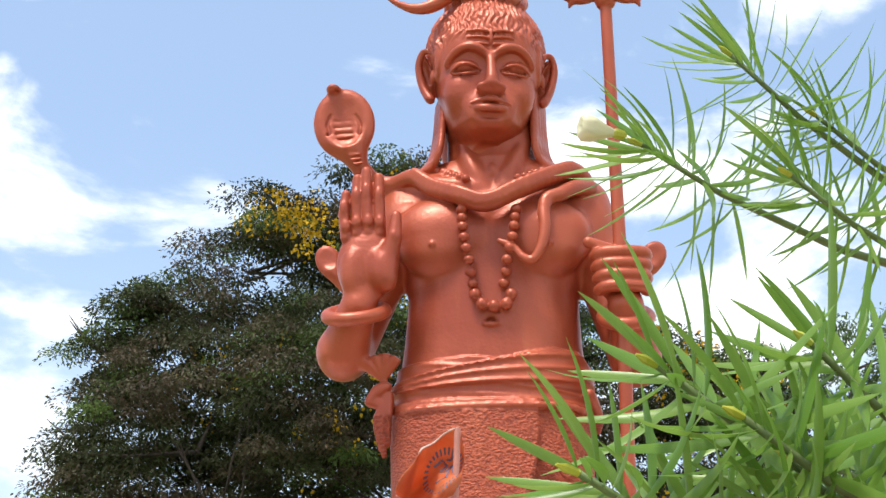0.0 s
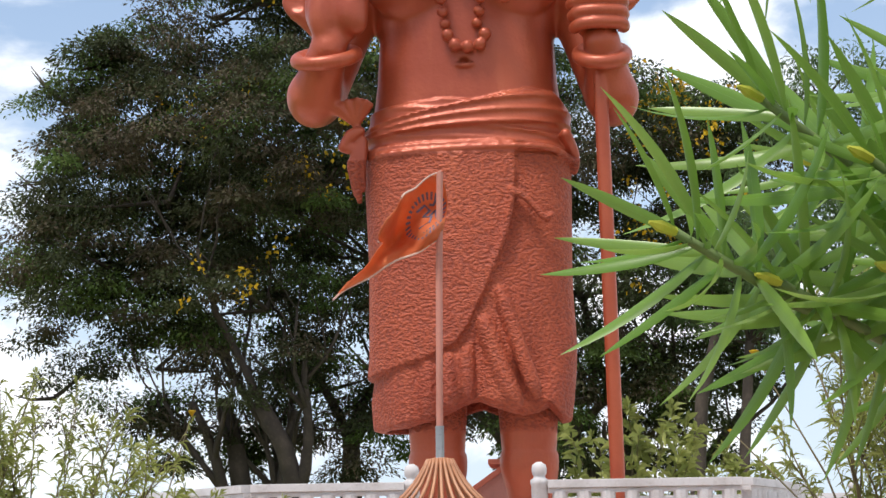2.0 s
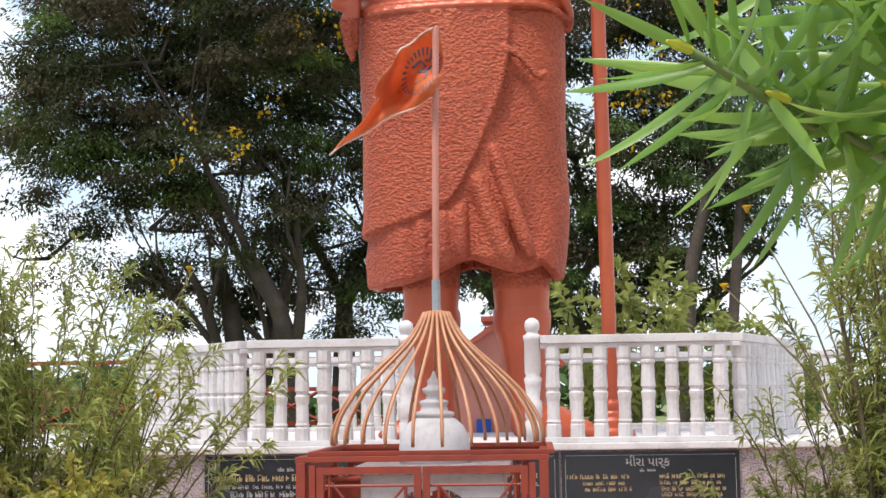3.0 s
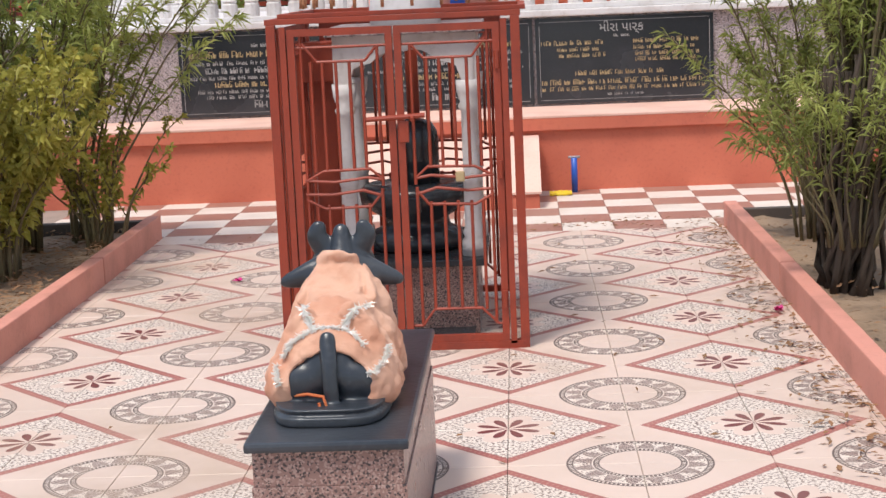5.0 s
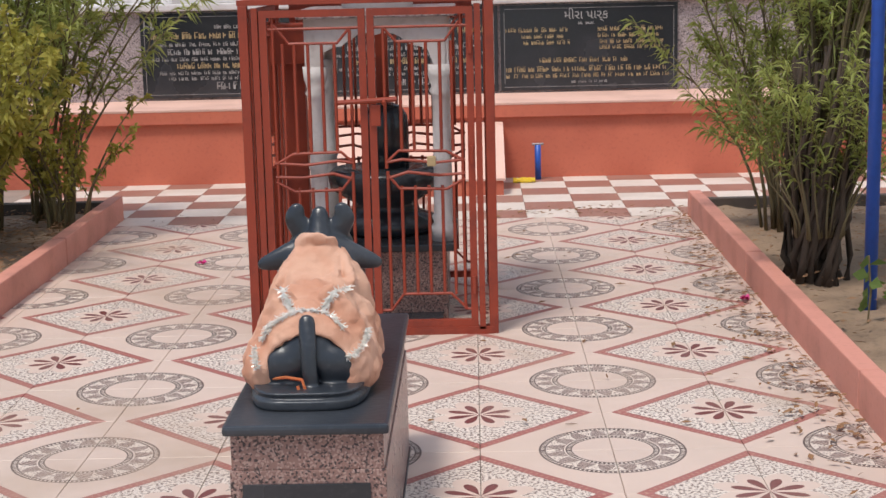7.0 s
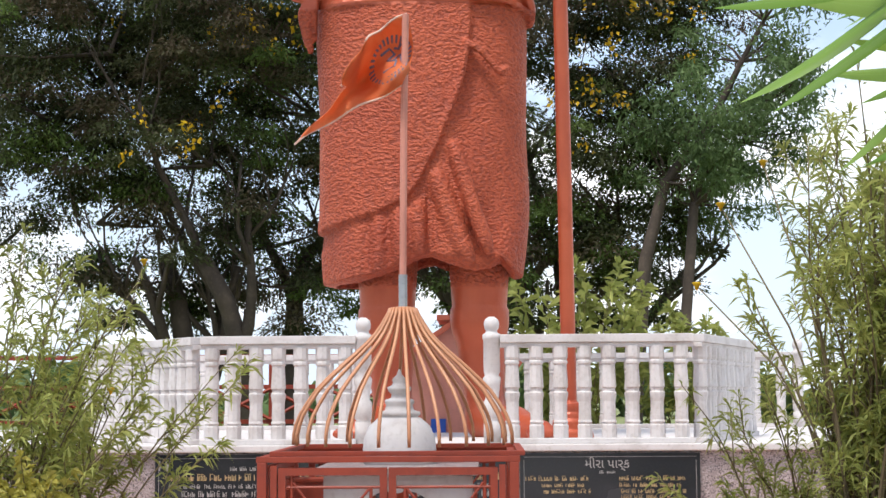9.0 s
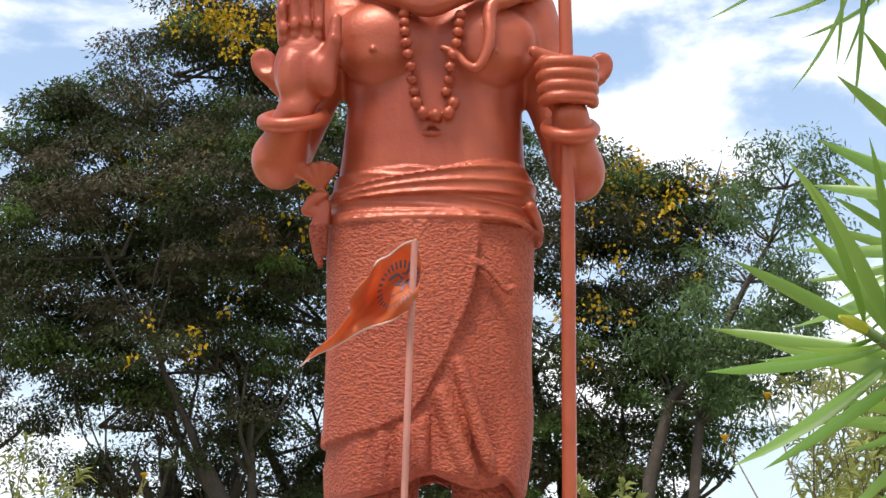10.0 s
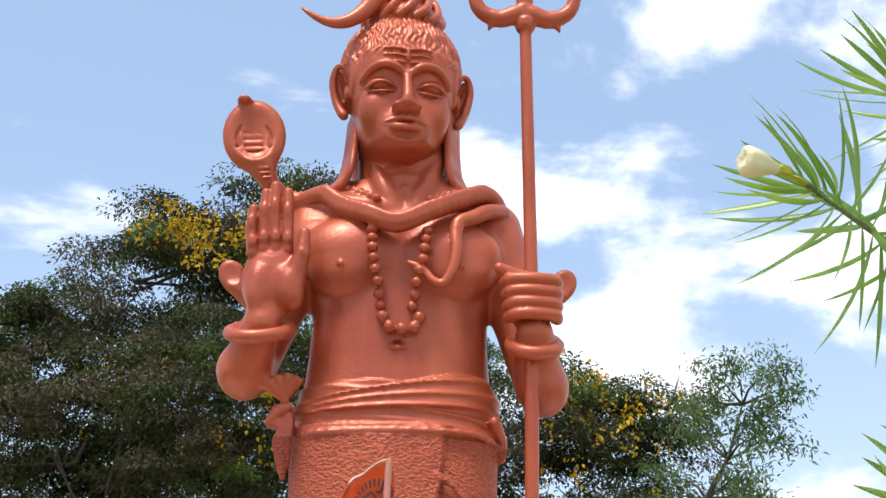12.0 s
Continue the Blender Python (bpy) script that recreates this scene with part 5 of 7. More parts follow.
    part("basin", lathe(bmesh.new(), base, (0, 0, 0), 28), M_BLACK, stone, smooth=True)
    part("pillar_stone", lathe(bmesh.new(), [(0.1, 0.27), (0.1, 0.46), (0.095, 0.5), (0.075, 0.535), (0.04, 0.552), (0.0, 0.556)][:-1] + [(0.004, 0.556)], (0.01, 0, 0), 24), M_BLACK, stone, smooth=True)
    bm = boxed(-0.045, 0.045, -0.34, -0.15, 0.19, 0.26, 0.012)
    part("spout", bm, M_BLACK, stone)


shrine()
box_root = tagged(empty("donation_box", (-0.79, 2.8, 0.0)), "red painted steel collection box on a post", "box")
part("box_body", boxed(-0.12, 0.12, -0.08, 0.08, 1.04, 1.2, 0.004), M_RUST, box_root)
part("box_lid", boxed(-0.13, 0.13, -0.09, 0.09, 1.2, 1.215, 0.003), M_RUST, box_root)
part("box_post", boxed(-0.05, 0.05, -0.04, 0.04, 0.0, 1.04, 0.004), M_RUST, box_root)


# ---- bull on its granite pedestal ----
def pedestal():
    root = tagged(empty("pedestal", (-0.403, -0.13, 0)), "speckled brown granite pedestal with a black top slab and plaque", "pedestal")
    part("lower_block", boxed(-0.176, 0.187, -0.57, 0.56, 0.012, 0.315, 0.002), M_GRANITE, root)
    part("upper_block", boxed(-0.172, 0.182, -0.565, 0.555, 0.315, 0.402, 0.002), M_GRANITE, root)
    part("foot_strip", boxed(-0.180, 0.191, -0.574, 0.564, 0.0, 0.012), M_BLUEBLACK, root)
    part("top_slab", boxed(-0.188, 0.197, -0.588, 0.575, 0.402, 0.427, 0.009), M_BLUEBLACK, root, "black granite slab with rounded edge")
    pl = part("plaque", boxed(-0.147, 0.15, -0.576, -0.5695, 0.122, 0.283, 0.001), M_BLACK, root, "black plaque with gilt lettering")
    cu = bpy.data.curves.new("lettering", "FONT")
    cu.body, cu.size, cu.extrude = "SPONSORED BY", 0.0285, 0.0008
    cu.align_x, cu.space_character = "CENTER", 1.18
    cu.materials.append(M_DULLGILT)
    tx = new("lettering", cu)
    tx.parent = pl
    tx.matrix_local = Matrix.Translation((0.0, -0.5765, 0.227)) @ Matrix.Rotation(radians(90), 4, "X")
    rnd, x = random.Random(2), -0.126
    for i in range(13):
        if i == 6:
            x += 0.010
            continue
        w = 0.0155
        part("text_bar", boxed(x, x + w, -0.5785, -0.5755, 0.162 + rnd.uniform(0, 0.004), 0.187), M_DULLGILT, pl)
        x += w + 0.0046


pedestal()


def field_object(name, g, material, label, category, crease=False):
    v, f = g.skin()
    v[:, 1] = -0.52 + (v[:, 1] + 0.47) * 0.60
    v[:, 2] = 0.427 + (v[:, 2] - 0.427) * 0.9
    if crease:
        for i, p in enumerate(v):
            q = Vector(p)
            v[i] += 0.010 * np.array(noise.noise_vector(q * 15)) + 0.005 * np.array(noise.noise_vector(q * 42))
    me = bpy.data.meshes.new(name)
    me.from_pydata(v.tolist(), [], f.tolist())
    me.polygons.foreach_set("use_smooth", np.ones(len(f), bool))
    me.materials.append(material)
    return tagged(new(name, me), label, category)


def bull_solid(g, grow=0.0):
    """Lying bull seen from behind: rump, barrel, hump, shoulders."""
    bx = -0.41
    g.ball((bx, -0.29, 0.545), (0.118 + grow, 0.17 + grow, 0.115 + grow), 0.05)
    g.ball((bx, -0.08, 0.57), (0.108 + grow, 0.26 + grow, 0.135 + grow), 0.06)
    g.ball((bx, 0.1, 0.60), (0.085 + grow, 0.17 + grow, 0.14 + grow), 0.06)
    g.ball((bx, 0.10, 0.69), (0.055 + grow, 0.07 + grow, 0.06 + grow), 0.05)
    for s in (-1, 1):
        g.ball((bx + s * 0.088, -0.31, 0.50), (0.058 + grow, 0.14 + grow, 0.075 + grow), 0.04)
        g.ball((bx + s * 0.095, 0.13, 0.50), (0.045 + grow, 0.13 + grow, 0.07 + grow), 0.04)


def bull():
    bx = -0.41
    g = Clay((-0.68, -0.70, 0.40), (-0.14, 0.55, 0.95), 0.0065)
    bull_solid(g)
    g.column([(0.427, bx, -0.03, 0.146, 0.58), (0.452, bx, -0.03, 0.146, 0.58), (0.458, bx, -0.03, 0.138, 0.56), (0.474, bx, -0.03, 0.142, 0.57)], 0.004, power=4.5)
    g.limb((bx, 0.1, 0.66), (bx, 0.27, 0.735), 0.105, 0.085, 0.05)
    g.ball((bx, 0.29, 0.755), (0.07, 0.1, 0.075), 0.03)
    g.limb((bx, 0.3, 0.76), (bx, 0.42, 0.68), 0.065, 0.045, 0.05)
    g.rope([(bx, 0.19, 0.765), (bx, 0.215, 0.80), (bx, 0.245, 0.845), (bx, 0.26, 0.865)], 0.028, 0.014, 0.012)
    for s in (-1, 1):
        g.rope([(bx + s * 0.028, 0.26, 0.79), (bx + s * 0.05, 0.255, 0.82), (bx + s * 0.066, 0.25, 0.848), (bx + s * 0.058, 0.25, 0.878)], 0.032, 0.014, 0.012)
        g.ball((bx + s * 0.058, 0.245, 0.878), (0.012, 0.011, 0.008), 0.006)
        g.rope([(bx + s * 0.045, 0.22, 0.752), (bx + s * 0.10, 0.2, 0.735), (bx + s * 0.152, 0.19, 0.720)], 0.040, 0.012, 0.015)
    g.rope([(bx, -0.42, 0.64), (bx + 0.004, -0.465, 0.58), (bx + 0.006, -0.485, 0.52), (bx + 0.01, -0.49, 0.478)], 0.019, 0.015, 0.008)
    for s in (-1, 1):
        g.ball((bx + s * 0.06, -0.43, 0.52), (0.05, 0.04, 0.05), 0.02)
    return field_object("bull_statue", g, M_BLUEBLACK, "slate black carved stone bull lying on an oval base", "statue")


bull()


def bull_cloth():
    bx = -0.41
    g = Clay((-0.68, -0.62, 0.40), (-0.14, 0.4, 0.88), 0.0065)
    bull_solid(g, 0.017)
    g.limb((bx, 0.1, 0.64), (bx, 0.19, 0.675), 0.124, 0.112, 0.05)
    rnd = random.Random(9)
    for i in range(16):
        s = rnd.choice((-1, 1))
        y = rnd.uniform(-0.38, 0.15)
        g.rope([(bx + s * 0.05, y, 0.70), (bx + s * 0.112, y + rnd.uniform(-0.04, 0.04), 0.60), (bx + s * 0.14, y + rnd.uniform(-0.06, 0.06), 0.48)], 0.012, 0.02, 0.03, 3)
    ring = [(bx + 0.036 * math.cos(a), 0.11 + 0.035 * math.sin(a), 0.790 - 0.012 * math.sin(a)) for a in np.linspace(0, 6.2832, 11)]
    g.rope(ring, 0.014, 0.014, 0.012, 3)
    for a in (0.3, 1.2, 2.2, 3.4, 4.3, 5.2):
        g.rope([(bx + 0.04 * math.cos(a), 0.10 + 0.03 * math.sin(a), 0.765), (bx + 0.075 * math.cos(a) + 0.01, 0.04, 0.735), (bx + 0.10 * math.cos(a), -0.08, 0.70)], 0.013, 0.008, 0.016)
    g.limb((bx, -0.75, 0.50), (bx, -0.36, 0.52), 0.10, 0.092, 0.012, cut=True)
    g.ball((bx, -0.62, 0.55), (0.112, 0.21, 0.09), 0.012, cut=True)
    g.ball((bx, 0.05, 0.36), (0.5, 0.8, 0.085), 0.012, cut=True)
    g.limb((bx, 0.23, 0.62), (bx, 0.5, 0.70), 0.13, 0.16, 0.02, cut=True)
    ob = field_object("draped_cloth", g, M_PEACH, "faded peach cloth with silver tinsel draped over the bull", "cloth", True)
    from mathutils.bvhtree import BVHTree
    tree = BVHTree.FromPolygons([v.co for v in ob.data.vertices], [p.vertices for p in ob.data.polygons])

    def on(x, z):
        hit = tree.ray_cast(Vector((x, -1.5, z + 0.40)), Vector((0, 1, -0.33)).normalized())
        return hit[0], hit[1]

    def trim(name, pts, wide, step=0.004):
        bm = bmesh.new()
        r = random.Random(len(pts))
        for (x0, z0), (x1, z1) in zip(pts, pts[1:]):
            n = max(2, int(math.hypot(x1 - x0, z1 - z0) / step))
            for i in range(n):
                t = i / n
                p, nor = on(x0 + (x1 - x0) * t, z0 + (z1 - z0) * t)
                if p is None or p.y > 0.2:
                    continue
                for _ in range(9):
                    d = Vector((r.uniform(-1, 1), r.uniform(-0.9, 0.1), r.uniform(-1, 0.35))).normalized() * r.uniform(0.4, 1.0) * wide
                    tube(bm, [p, p + nor * 0.006 + d], [0.0016, 0.0008], 4)
        if bm.verts:
            tagged(part(name, bm, M_TINSEL, ob), "silver tinsel trimming", kind="stuff")

    low = lambda pts: [(bx + (x - bx) * 0.8, 0.427 + (z - 0.427) * 0.93) for x, z in pts]
    trim("tinsel_left", low([(-0.495, 0.67), (-0.475, 0.625), (-0.455, 0.588)]), 0.02)
    trim("tinsel_right", low([(-0.305, 0.675), (-0.345, 0.632), (-0.372, 0.592)]), 0.02)
    trim("tinsel_back", low([(-0.545, 0.52), (-0.52, 0.555), (-0.455, 0.588), (-0.41, 0.594), (-0.372, 0.592), (-0.335, 0.575), (-0.30, 0.54)]), 0.015)
    trim("tinsel_side", low([(-0.31, 0.46), (-0.27, 0.47), (-0.245, 0.5), (-0.235, 0.55)]), 0.015)
    trim("tinsel_flank", low([(-0.56, 0.44), (-0.57, 0.5)]), 0.015)
    bm = tube(bmesh.new(), [(bx - 0.1, -0.50, 0.48), (bx - 0.05, -0.53, 0.492), (bx - 0.01, -0.55, 0.490), (bx + 0.0, -0.56, 0.46), (bx - 0.012, -0.565, 0.447), (bx - 0.02, -0.56, 0.478)], 0.004, 6)
    part("cord", bm, M_SAFFRON, ob, "orange tie cord")


bull_cloth()


# ---- shed, pipes and small clutter ----
def gabled_hut():
    root = tagged(empty("hut", (-0.35, 11.2, DECK_Z)), "small orange painted gabled hut behind the statue", "hut")
    bm = bmesh.new()
    prof = [(-0.6, 0), (0.6, 0), (0.6, 0.62), (0.0, 1.04), (-0.6, 0.62)]
    a, b = [[bm.verts.new((x, y, z)) for x, z in prof] for y in (-0.3, 0.5)]
    bm.faces.new(a), bm.faces.new(b[::-1])
    for i in range(5):
        j = (i + 1) % 5
        bm.faces.new((a[i], b[i], b[j], a[j]))
    part("wall", bm, M_KERB, root)
    for s in (-1, 1):
        bm = boxed(0, 0.78, -0.36, 0.56, 0.0, 0.05, 0.004)
        ob = part("roof_slope", bm, M_ORANGE, root)
        ob.matrix_local = Matrix.Translation((0, 0, 1.06)) @ Matrix.Rotation(radians(35 if s > 0 else 145), 4, "Y")
    part("ridge", boxed(-0.14, 0.14, -0.38, 0.58, 1.06, 1.11, 0.004), M_ORANGE, root)
    part("door", boxed(-0.2, -0.06, -0.33, -0.3, 0.0, 0.13), M_BLUE, root, "low blue door")


gabled_hut()


def gate(x0, x1, y):
    root = tagged(empty("railing", (x0, y, 0)), "dark red steel railing with crossed bars behind the platform", "railing")
    w = x1 - x0
    for z in (1.25, 1.65, 2.0):
        part("rail", boxed(0, w, -0.02, 0.02, z, z + 0.05), M_RUST, root)
    n = 8
    for i in range(n + 1):
        part("upright", boxed(i * w / n - 0.02, i * w / n + 0.02, -0.019, 0.019, 0.0, 2.0), M_RUST, root)
    for i in range(n):
        for s in (0, 1):
            bm = bar(bmesh.new(), (i * w / n, -0.025, 1.3 + 0.35 * s), ((i + 1) * w / n, -0.025, 1.65 - 0.35 * s), 0.03)
            part("cross_bar", bm, M_RUST, root)


gate(-6.5, -1.2, 14.2)
pole = tagged(part("pole", tube(bmesh.new(), [(1.587, 2.064, 0.0), (1.592, 2.06, 1.6), (1.598, 2.057, 2.35)], 0.027, 14), M_BLUE, smooth=True), "blue painted steel pole standing in the planting bed", "pole")
stub = tagged(empty("pipe_stub", (0.43, 6.42, 0)), "short blue water pipe standing by the plinth", "pipe")
part("pipe", tube(bmesh.new(), [(0, 0, 0), (0, 0, 0.235)], 0.021, 12), M_BLUE, stub, smooth=True)
part("cap", tube(bmesh.new(), [(-0.04, 0, 0.24), (0.04, 0, 0.24)], 0.009, 8), M_GREYGRAN, stub)
M_YELLOW = painted("yellow_foil", (0.70, 0.52, 0.03), (0.6, 0.35, 0.02), 0.35, 60)
bm = bmesh.new()
bmesh.ops.create_grid(bm, x_segments=14, y_segments=8, size=1)
for v in bm.verts:
    v.co = Vector((0.33 + v.co.x * 0.075, 6.3 + v.co.y * 0.05, 0.014 + 0.016 * abs(noise.noise(v.co * 3.1)) + 0.012 * (1 - abs(v.co.y))))
ext = bmesh.ops.extrude_face_region(bm, geom=list(bm.faces))
bmesh.ops.translate(bm, verts=[v for v in ext["geom"] if isinstance(v, bmesh.types.BMVert)], vec=(0, 0, -0.012))
tagged(part("wrapper", bm, M_YELLOW), "crumpled yellow foil wrapper lying on the tiles", "wrapper")
M_PINK = painted("pink_petals", (0.62, 0.03, 0.22), (0.5, 0.02, 0.15), 0.6)
M_DRYLEAF = painted("dry_leaf", (0.26, 0.13, 0.06), (0.14, 0.08, 0.04), 0.8, 120)


def petal_cluster(x, y, z, n, size, mat, name, label, seed):
    r, bm = random.Random(seed), bmesh.new()
    for _ in range(n):
        a, t = r.uniform(0, 6.28), r.uniform(0.15, 1.0)
        c = Vector((x + r.uniform(-1, 1) * size * 0.35, y + r.uniform(-1, 1) * size * 0.35, z + 0.006))
        d = Vector((math.cos(a), math.sin(a), t)).normalized() * size * r.uniform(0.4, 0.7)
        s = d.cross(Vector((0, 0, 1))).normalized() * size * 0.25
        q = [bm.verts.new(c), bm.verts.new(c + d * 0.5 + s), bm.verts.new(c + d), bm.verts.new(c + d * 0.5 - s)]
        bm.faces.new(q)
    return tagged(part(name, bm, mat), label, "flower")


petal_cluster(-1.38, 3.55, 0.0, 14, 0.045, M_PINK, "fallen_flower", "fallen magenta flower lying on the paving", 1)
petal_cluster(1.15, 2.45, 0.0, 14, 0.045, M_PINK, "fallen_flower", "fallen magenta flower among dry leaves by the kerb", 2)


def litter(n, box, seed, label, name="leaf_litter"):
    r, bm = random.Random(seed), bmesh.new()
    for _ in range(n):
        x = r.uniform(box[0], box[1]) if r.random() < 0.25 else box[1] - abs(r.gauss(0, 1)) * (box[1] - box[0]) * 0.3
        x = min(max(x, box[0]), box[1])
        y = r.uniform(box[2], box[3])
        a, l = r.uniform(0, 6.28), r.uniform(0.02, 0.055)
        d, s = Vector((math.cos(a), math.sin(a), r.uniform(-0.1, 0.25))), Vector((-math.sin(a), math.cos(a), 0)) * r.uniform(0.1, 0.22) * l
        c = Vector((x, y, box[4] + r.uniform(0.003, 0.02)))
        q = [bm.verts.new(c), bm.verts.new(c + d * l * 0.5 + s + Vector((0, 0, 0.004))), bm.verts.new(c + d * l), bm.verts.new(c + d * l * 0.5 - s)]
        bm.faces.new(q)
    tagged(part(name, bm, M_DRYLEAF), label, "dry leaves", kind="stuff")


litter(520, (0.90, 1.2, 0.2, 4.75, 0.0), 5, "brown dry leaves blown against the kerb")
litter(60, (-2.0, 1.1, -0.8, 4.7, 0.0), 6, "scattered dry leaf fragments on the paving")
litter(2600, (1.31, 2.6, -0.5, 4.6, 0.075), 7, "fallen leaves on the soil of the bed")
litter(1800, (-3.4, -2.2, 1.5, 4.9, 0.075), 8, "fallen leaves on the soil of the bed")
litter(150, (-2.1, 1.3, 4.82, 5.1, 0.0), 9, "dry leaves along the edge of the paving")


# ---- planting ----
def leaf_cloud(name, base, way, length, width, material, parent=None, label="", droop=0.25, level=0.0):
    """Many small folded leaves in one mesh: base points, directions, lengths and widths as arrays."""
    base, way = np.asarray(base, float), np.asarray(way, float)
    n = len(base)
    way /= np.linalg.norm(way, axis=1, keepdims=True) + 1e-9
    length = np.broadcast_to(np.asarray(length, float), (n,))[:, None]
    width = np.broadcast_to(np.asarray(width, float), (n,))[:, None]
    r = np.random.RandomState(n)
    side = np.cross(way, r.normal(size=(n, 3)) * (1 - level) + np.array((0, 0, 1.6 * level)))
    side /= np.linalg.norm(side, axis=1, keepdims=True) + 1e-9
    down = np.array((0, 0, -1.0)) * length * droop
    mid = base + way * length * 0.45
    tip = base + way * length + down
    v = np.stack([base, mid + side * width / 2, tip, mid - side * width / 2], 1).reshape(-1, 3)
    f = np.arange(4 * n).reshape(-1, 4)
    me = bpy.data.meshes.new(name)
    me.from_pydata(v.tolist(), [], f.tolist())
    me.materials.append(material)
    ob = new(name, me)
    ob.parent = parent
    if label:
        ob["label"] = label
    return ob


M_DARKLEAF = leafy("dark_tree_leaves", (0.048, 0.058, 0.024), (0.088, 0.095, 0.040), 0.6, 0.25)
M_BROWNLEAF = leafy("brownish_tree_leaves", (0.13, 0.092, 0.062), (0.105, 0.10, 0.05), 0.6, 0.25)
M_MIDLEAF = leafy("bright_tree_leaves", (0.09, 0.15, 0.036), (0.16, 0.21, 0.06), 0.55, 0.35)
M_PALELEAF = leafy("pale_sparse_leaves", (0.11, 0.18, 0.065), (0.18, 0.25, 0.10), 0.5, 0.35)
M_SHRUB = leafy("narrow_shrub_leaves", (0.25, 0.285, 0.07), (0.42, 0.44, 0.13), 0.5, 0.4)
M_SHRUB2 = leafy("yellow_green_shrub_leaves", (0.37, 0.34, 0.06), (0.53, 0.47, 0.12), 0.5, 0.4)
M_BLOSSOM = leafy("yellow_blossom", (0.62, 0.36, 0.01), (0.75, 0.50, 0.03), 0.6, 0.3)
M_BARK = painted("dark_bark", (0.062, 0.046, 0.036), (0.12, 0.09, 0.07), 0.95, 18, bump=0.8)
M_OLDSTEM = painted("weathered_old_stem", (0.07, 0.048, 0.033), (0.035, 0.025, 0.018), 0.95, 40, bump=0.8)
M_STEM = painted("brown_green_stem", (0.16, 0.125, 0.06), (0.10, 0.072, 0.04), 0.8, 60)


def crown_points(r, lobes, clumps, per, clump_r):
    """Leaf bases and directions in clumps that sit on and in lobes (x, y, z, radius)."""
    B, W = [], []
    vol = np.array([l[3] ** 2 for l in lobes])
    pick = r.choice(len(lobes), clumps, p=vol / vol.sum())
    for i in pick:
        x, y, z, rad = lobes[i]
        d = r.normal(size=3)
        d /= np.linalg.norm(d)
        c = np.array((x, y, z)) + d * rad * r.uniform(0.55, 1.12) * np.array((1, 0.8, 0.9))
        cr = clump_r * r.uniform(0.55, 1.3)
        n = int(per * r.uniform(0.6, 1.3))
        o = r.normal(size=(n, 3))
        o /= np.linalg.norm(o, axis=1, keepdims=True)
        o *= r.uniform(0.2, 1.0, (n, 1)) ** 0.6
        pad = o * cr * np.array((1.35, 1.35, 0.42))
        pad[:, 2] -= 0.35 * (pad[:, 0] ** 2 + pad[:, 1] ** 2) / cr
        B.append(c + pad)
        w = o * np.array((1, 1, 0.35)) + np.array((0, 0, -0.1)) + r.normal(size=(n, 3)) * 0.4
        W.append(w)
    return np.concatenate(B), np.concatenate(W)


def limb_tree(bm, r, start, way, length, rad, depth):
    pts, rr = [Vector(start)], [rad]
    d = Vector(way).normalized()
    steps = 5
    for i in range(steps):
        d = (d + Vector((r.uniform(-0.25, 0.25), r.uniform(-0.25, 0.25), r.uniform(-0.05, 0.2)))).normalized()
        pts.append(pts[-1] + d * length / steps)
        rr.append(rad * (1 - 0.55 * (i + 1) / steps))
    tube(bm, pts, rr, 8 if depth > 1 else 5, caps=True)
    if depth > 0:
        for _ in range(3):
            k = r.randint(2, steps)
            a = r.uniform(0, 6.28)
            nd = (d + Vector((math.cos(a), math.sin(a) * 0.7, r.uniform(-0.1, 0.7))) * 0.9).normalized()
            limb_tree(bm, r, pts[k], nd, length * r.uniform(0.55, 0.75), rr[k] * 0.62, depth - 1)


def tree(at, lobes, trunks, clumps, per, seed, mats, label, blossom=(), leaf=(0.10, 0.045), clump_r=0.50, trunk_h=4.5, rad=0.3):
    root = tagged(empty("tree", at), label, "tree", "trees behind the statue")
    r, rs = random.Random(seed), np.random.RandomState(seed)
    for dx, dy, lean in trunks:
        bm = bmesh.new()
        limb_tree(bm, r, (dx, dy, -0.3), (lean, 0, 1), trunk_h, rad, 3)
        part("trunk", bm, M_BARK, root, smooth=True)
    rel = [(x - at[0], y - at[1], z - at[2], q) for x, y, z, q in lobes]
    for mat, s in mats:
        b, w = crown_points(rs, rel, int(clumps * s), per, clump_r)
        leaf_cloud("crown", b, w, rs.uniform(0.6, 1.2, len(b)) * leaf[0], rs.uniform(0.7, 1.2, len(b)) * leaf[1], mat, root, level=0.55)
    # dark bare sprays that stick out of the crown
    bm = bmesh.new()
    for x, y, z, q in rel:
        for _ in range(3):
            a, e = r.uniform(0, 6.28), r.uniform(-0.3, 0.9)
            d = Vector((math.cos(a), 0.6 * math.sin(a), e)).normalized()
            p = Vector((x, y, z))
            tube(bm, [p, p + d * q * 0.6, p + d * q * 1.05 + Vector((0, 0, 0.1))], [0.045, 0.025, 0.008], 5)
    tagged(part("bough", bm, M_BARK, root, smooth=True), kind="stuff")
    if blossom:
        B = []
        for x, y, z, q, n in blossom:
            for _ in range(n):
                c = np.array((x - at[0], y - at[1], z - at[2])) + rs.normal(size=3) * q * np.array((1, 0.6, 0.6))
                B.append(c + rs.normal(size=(11, 3)) * np.array((0.09, 0.09, 0.09)))
        B = np.concatenate(B)
        leaf_cloud("blossom", B, rs.normal(size=B.shape), 0.085, 0.07, M_BLOSSOM, root, "clusters of yellow blossom")
    return root


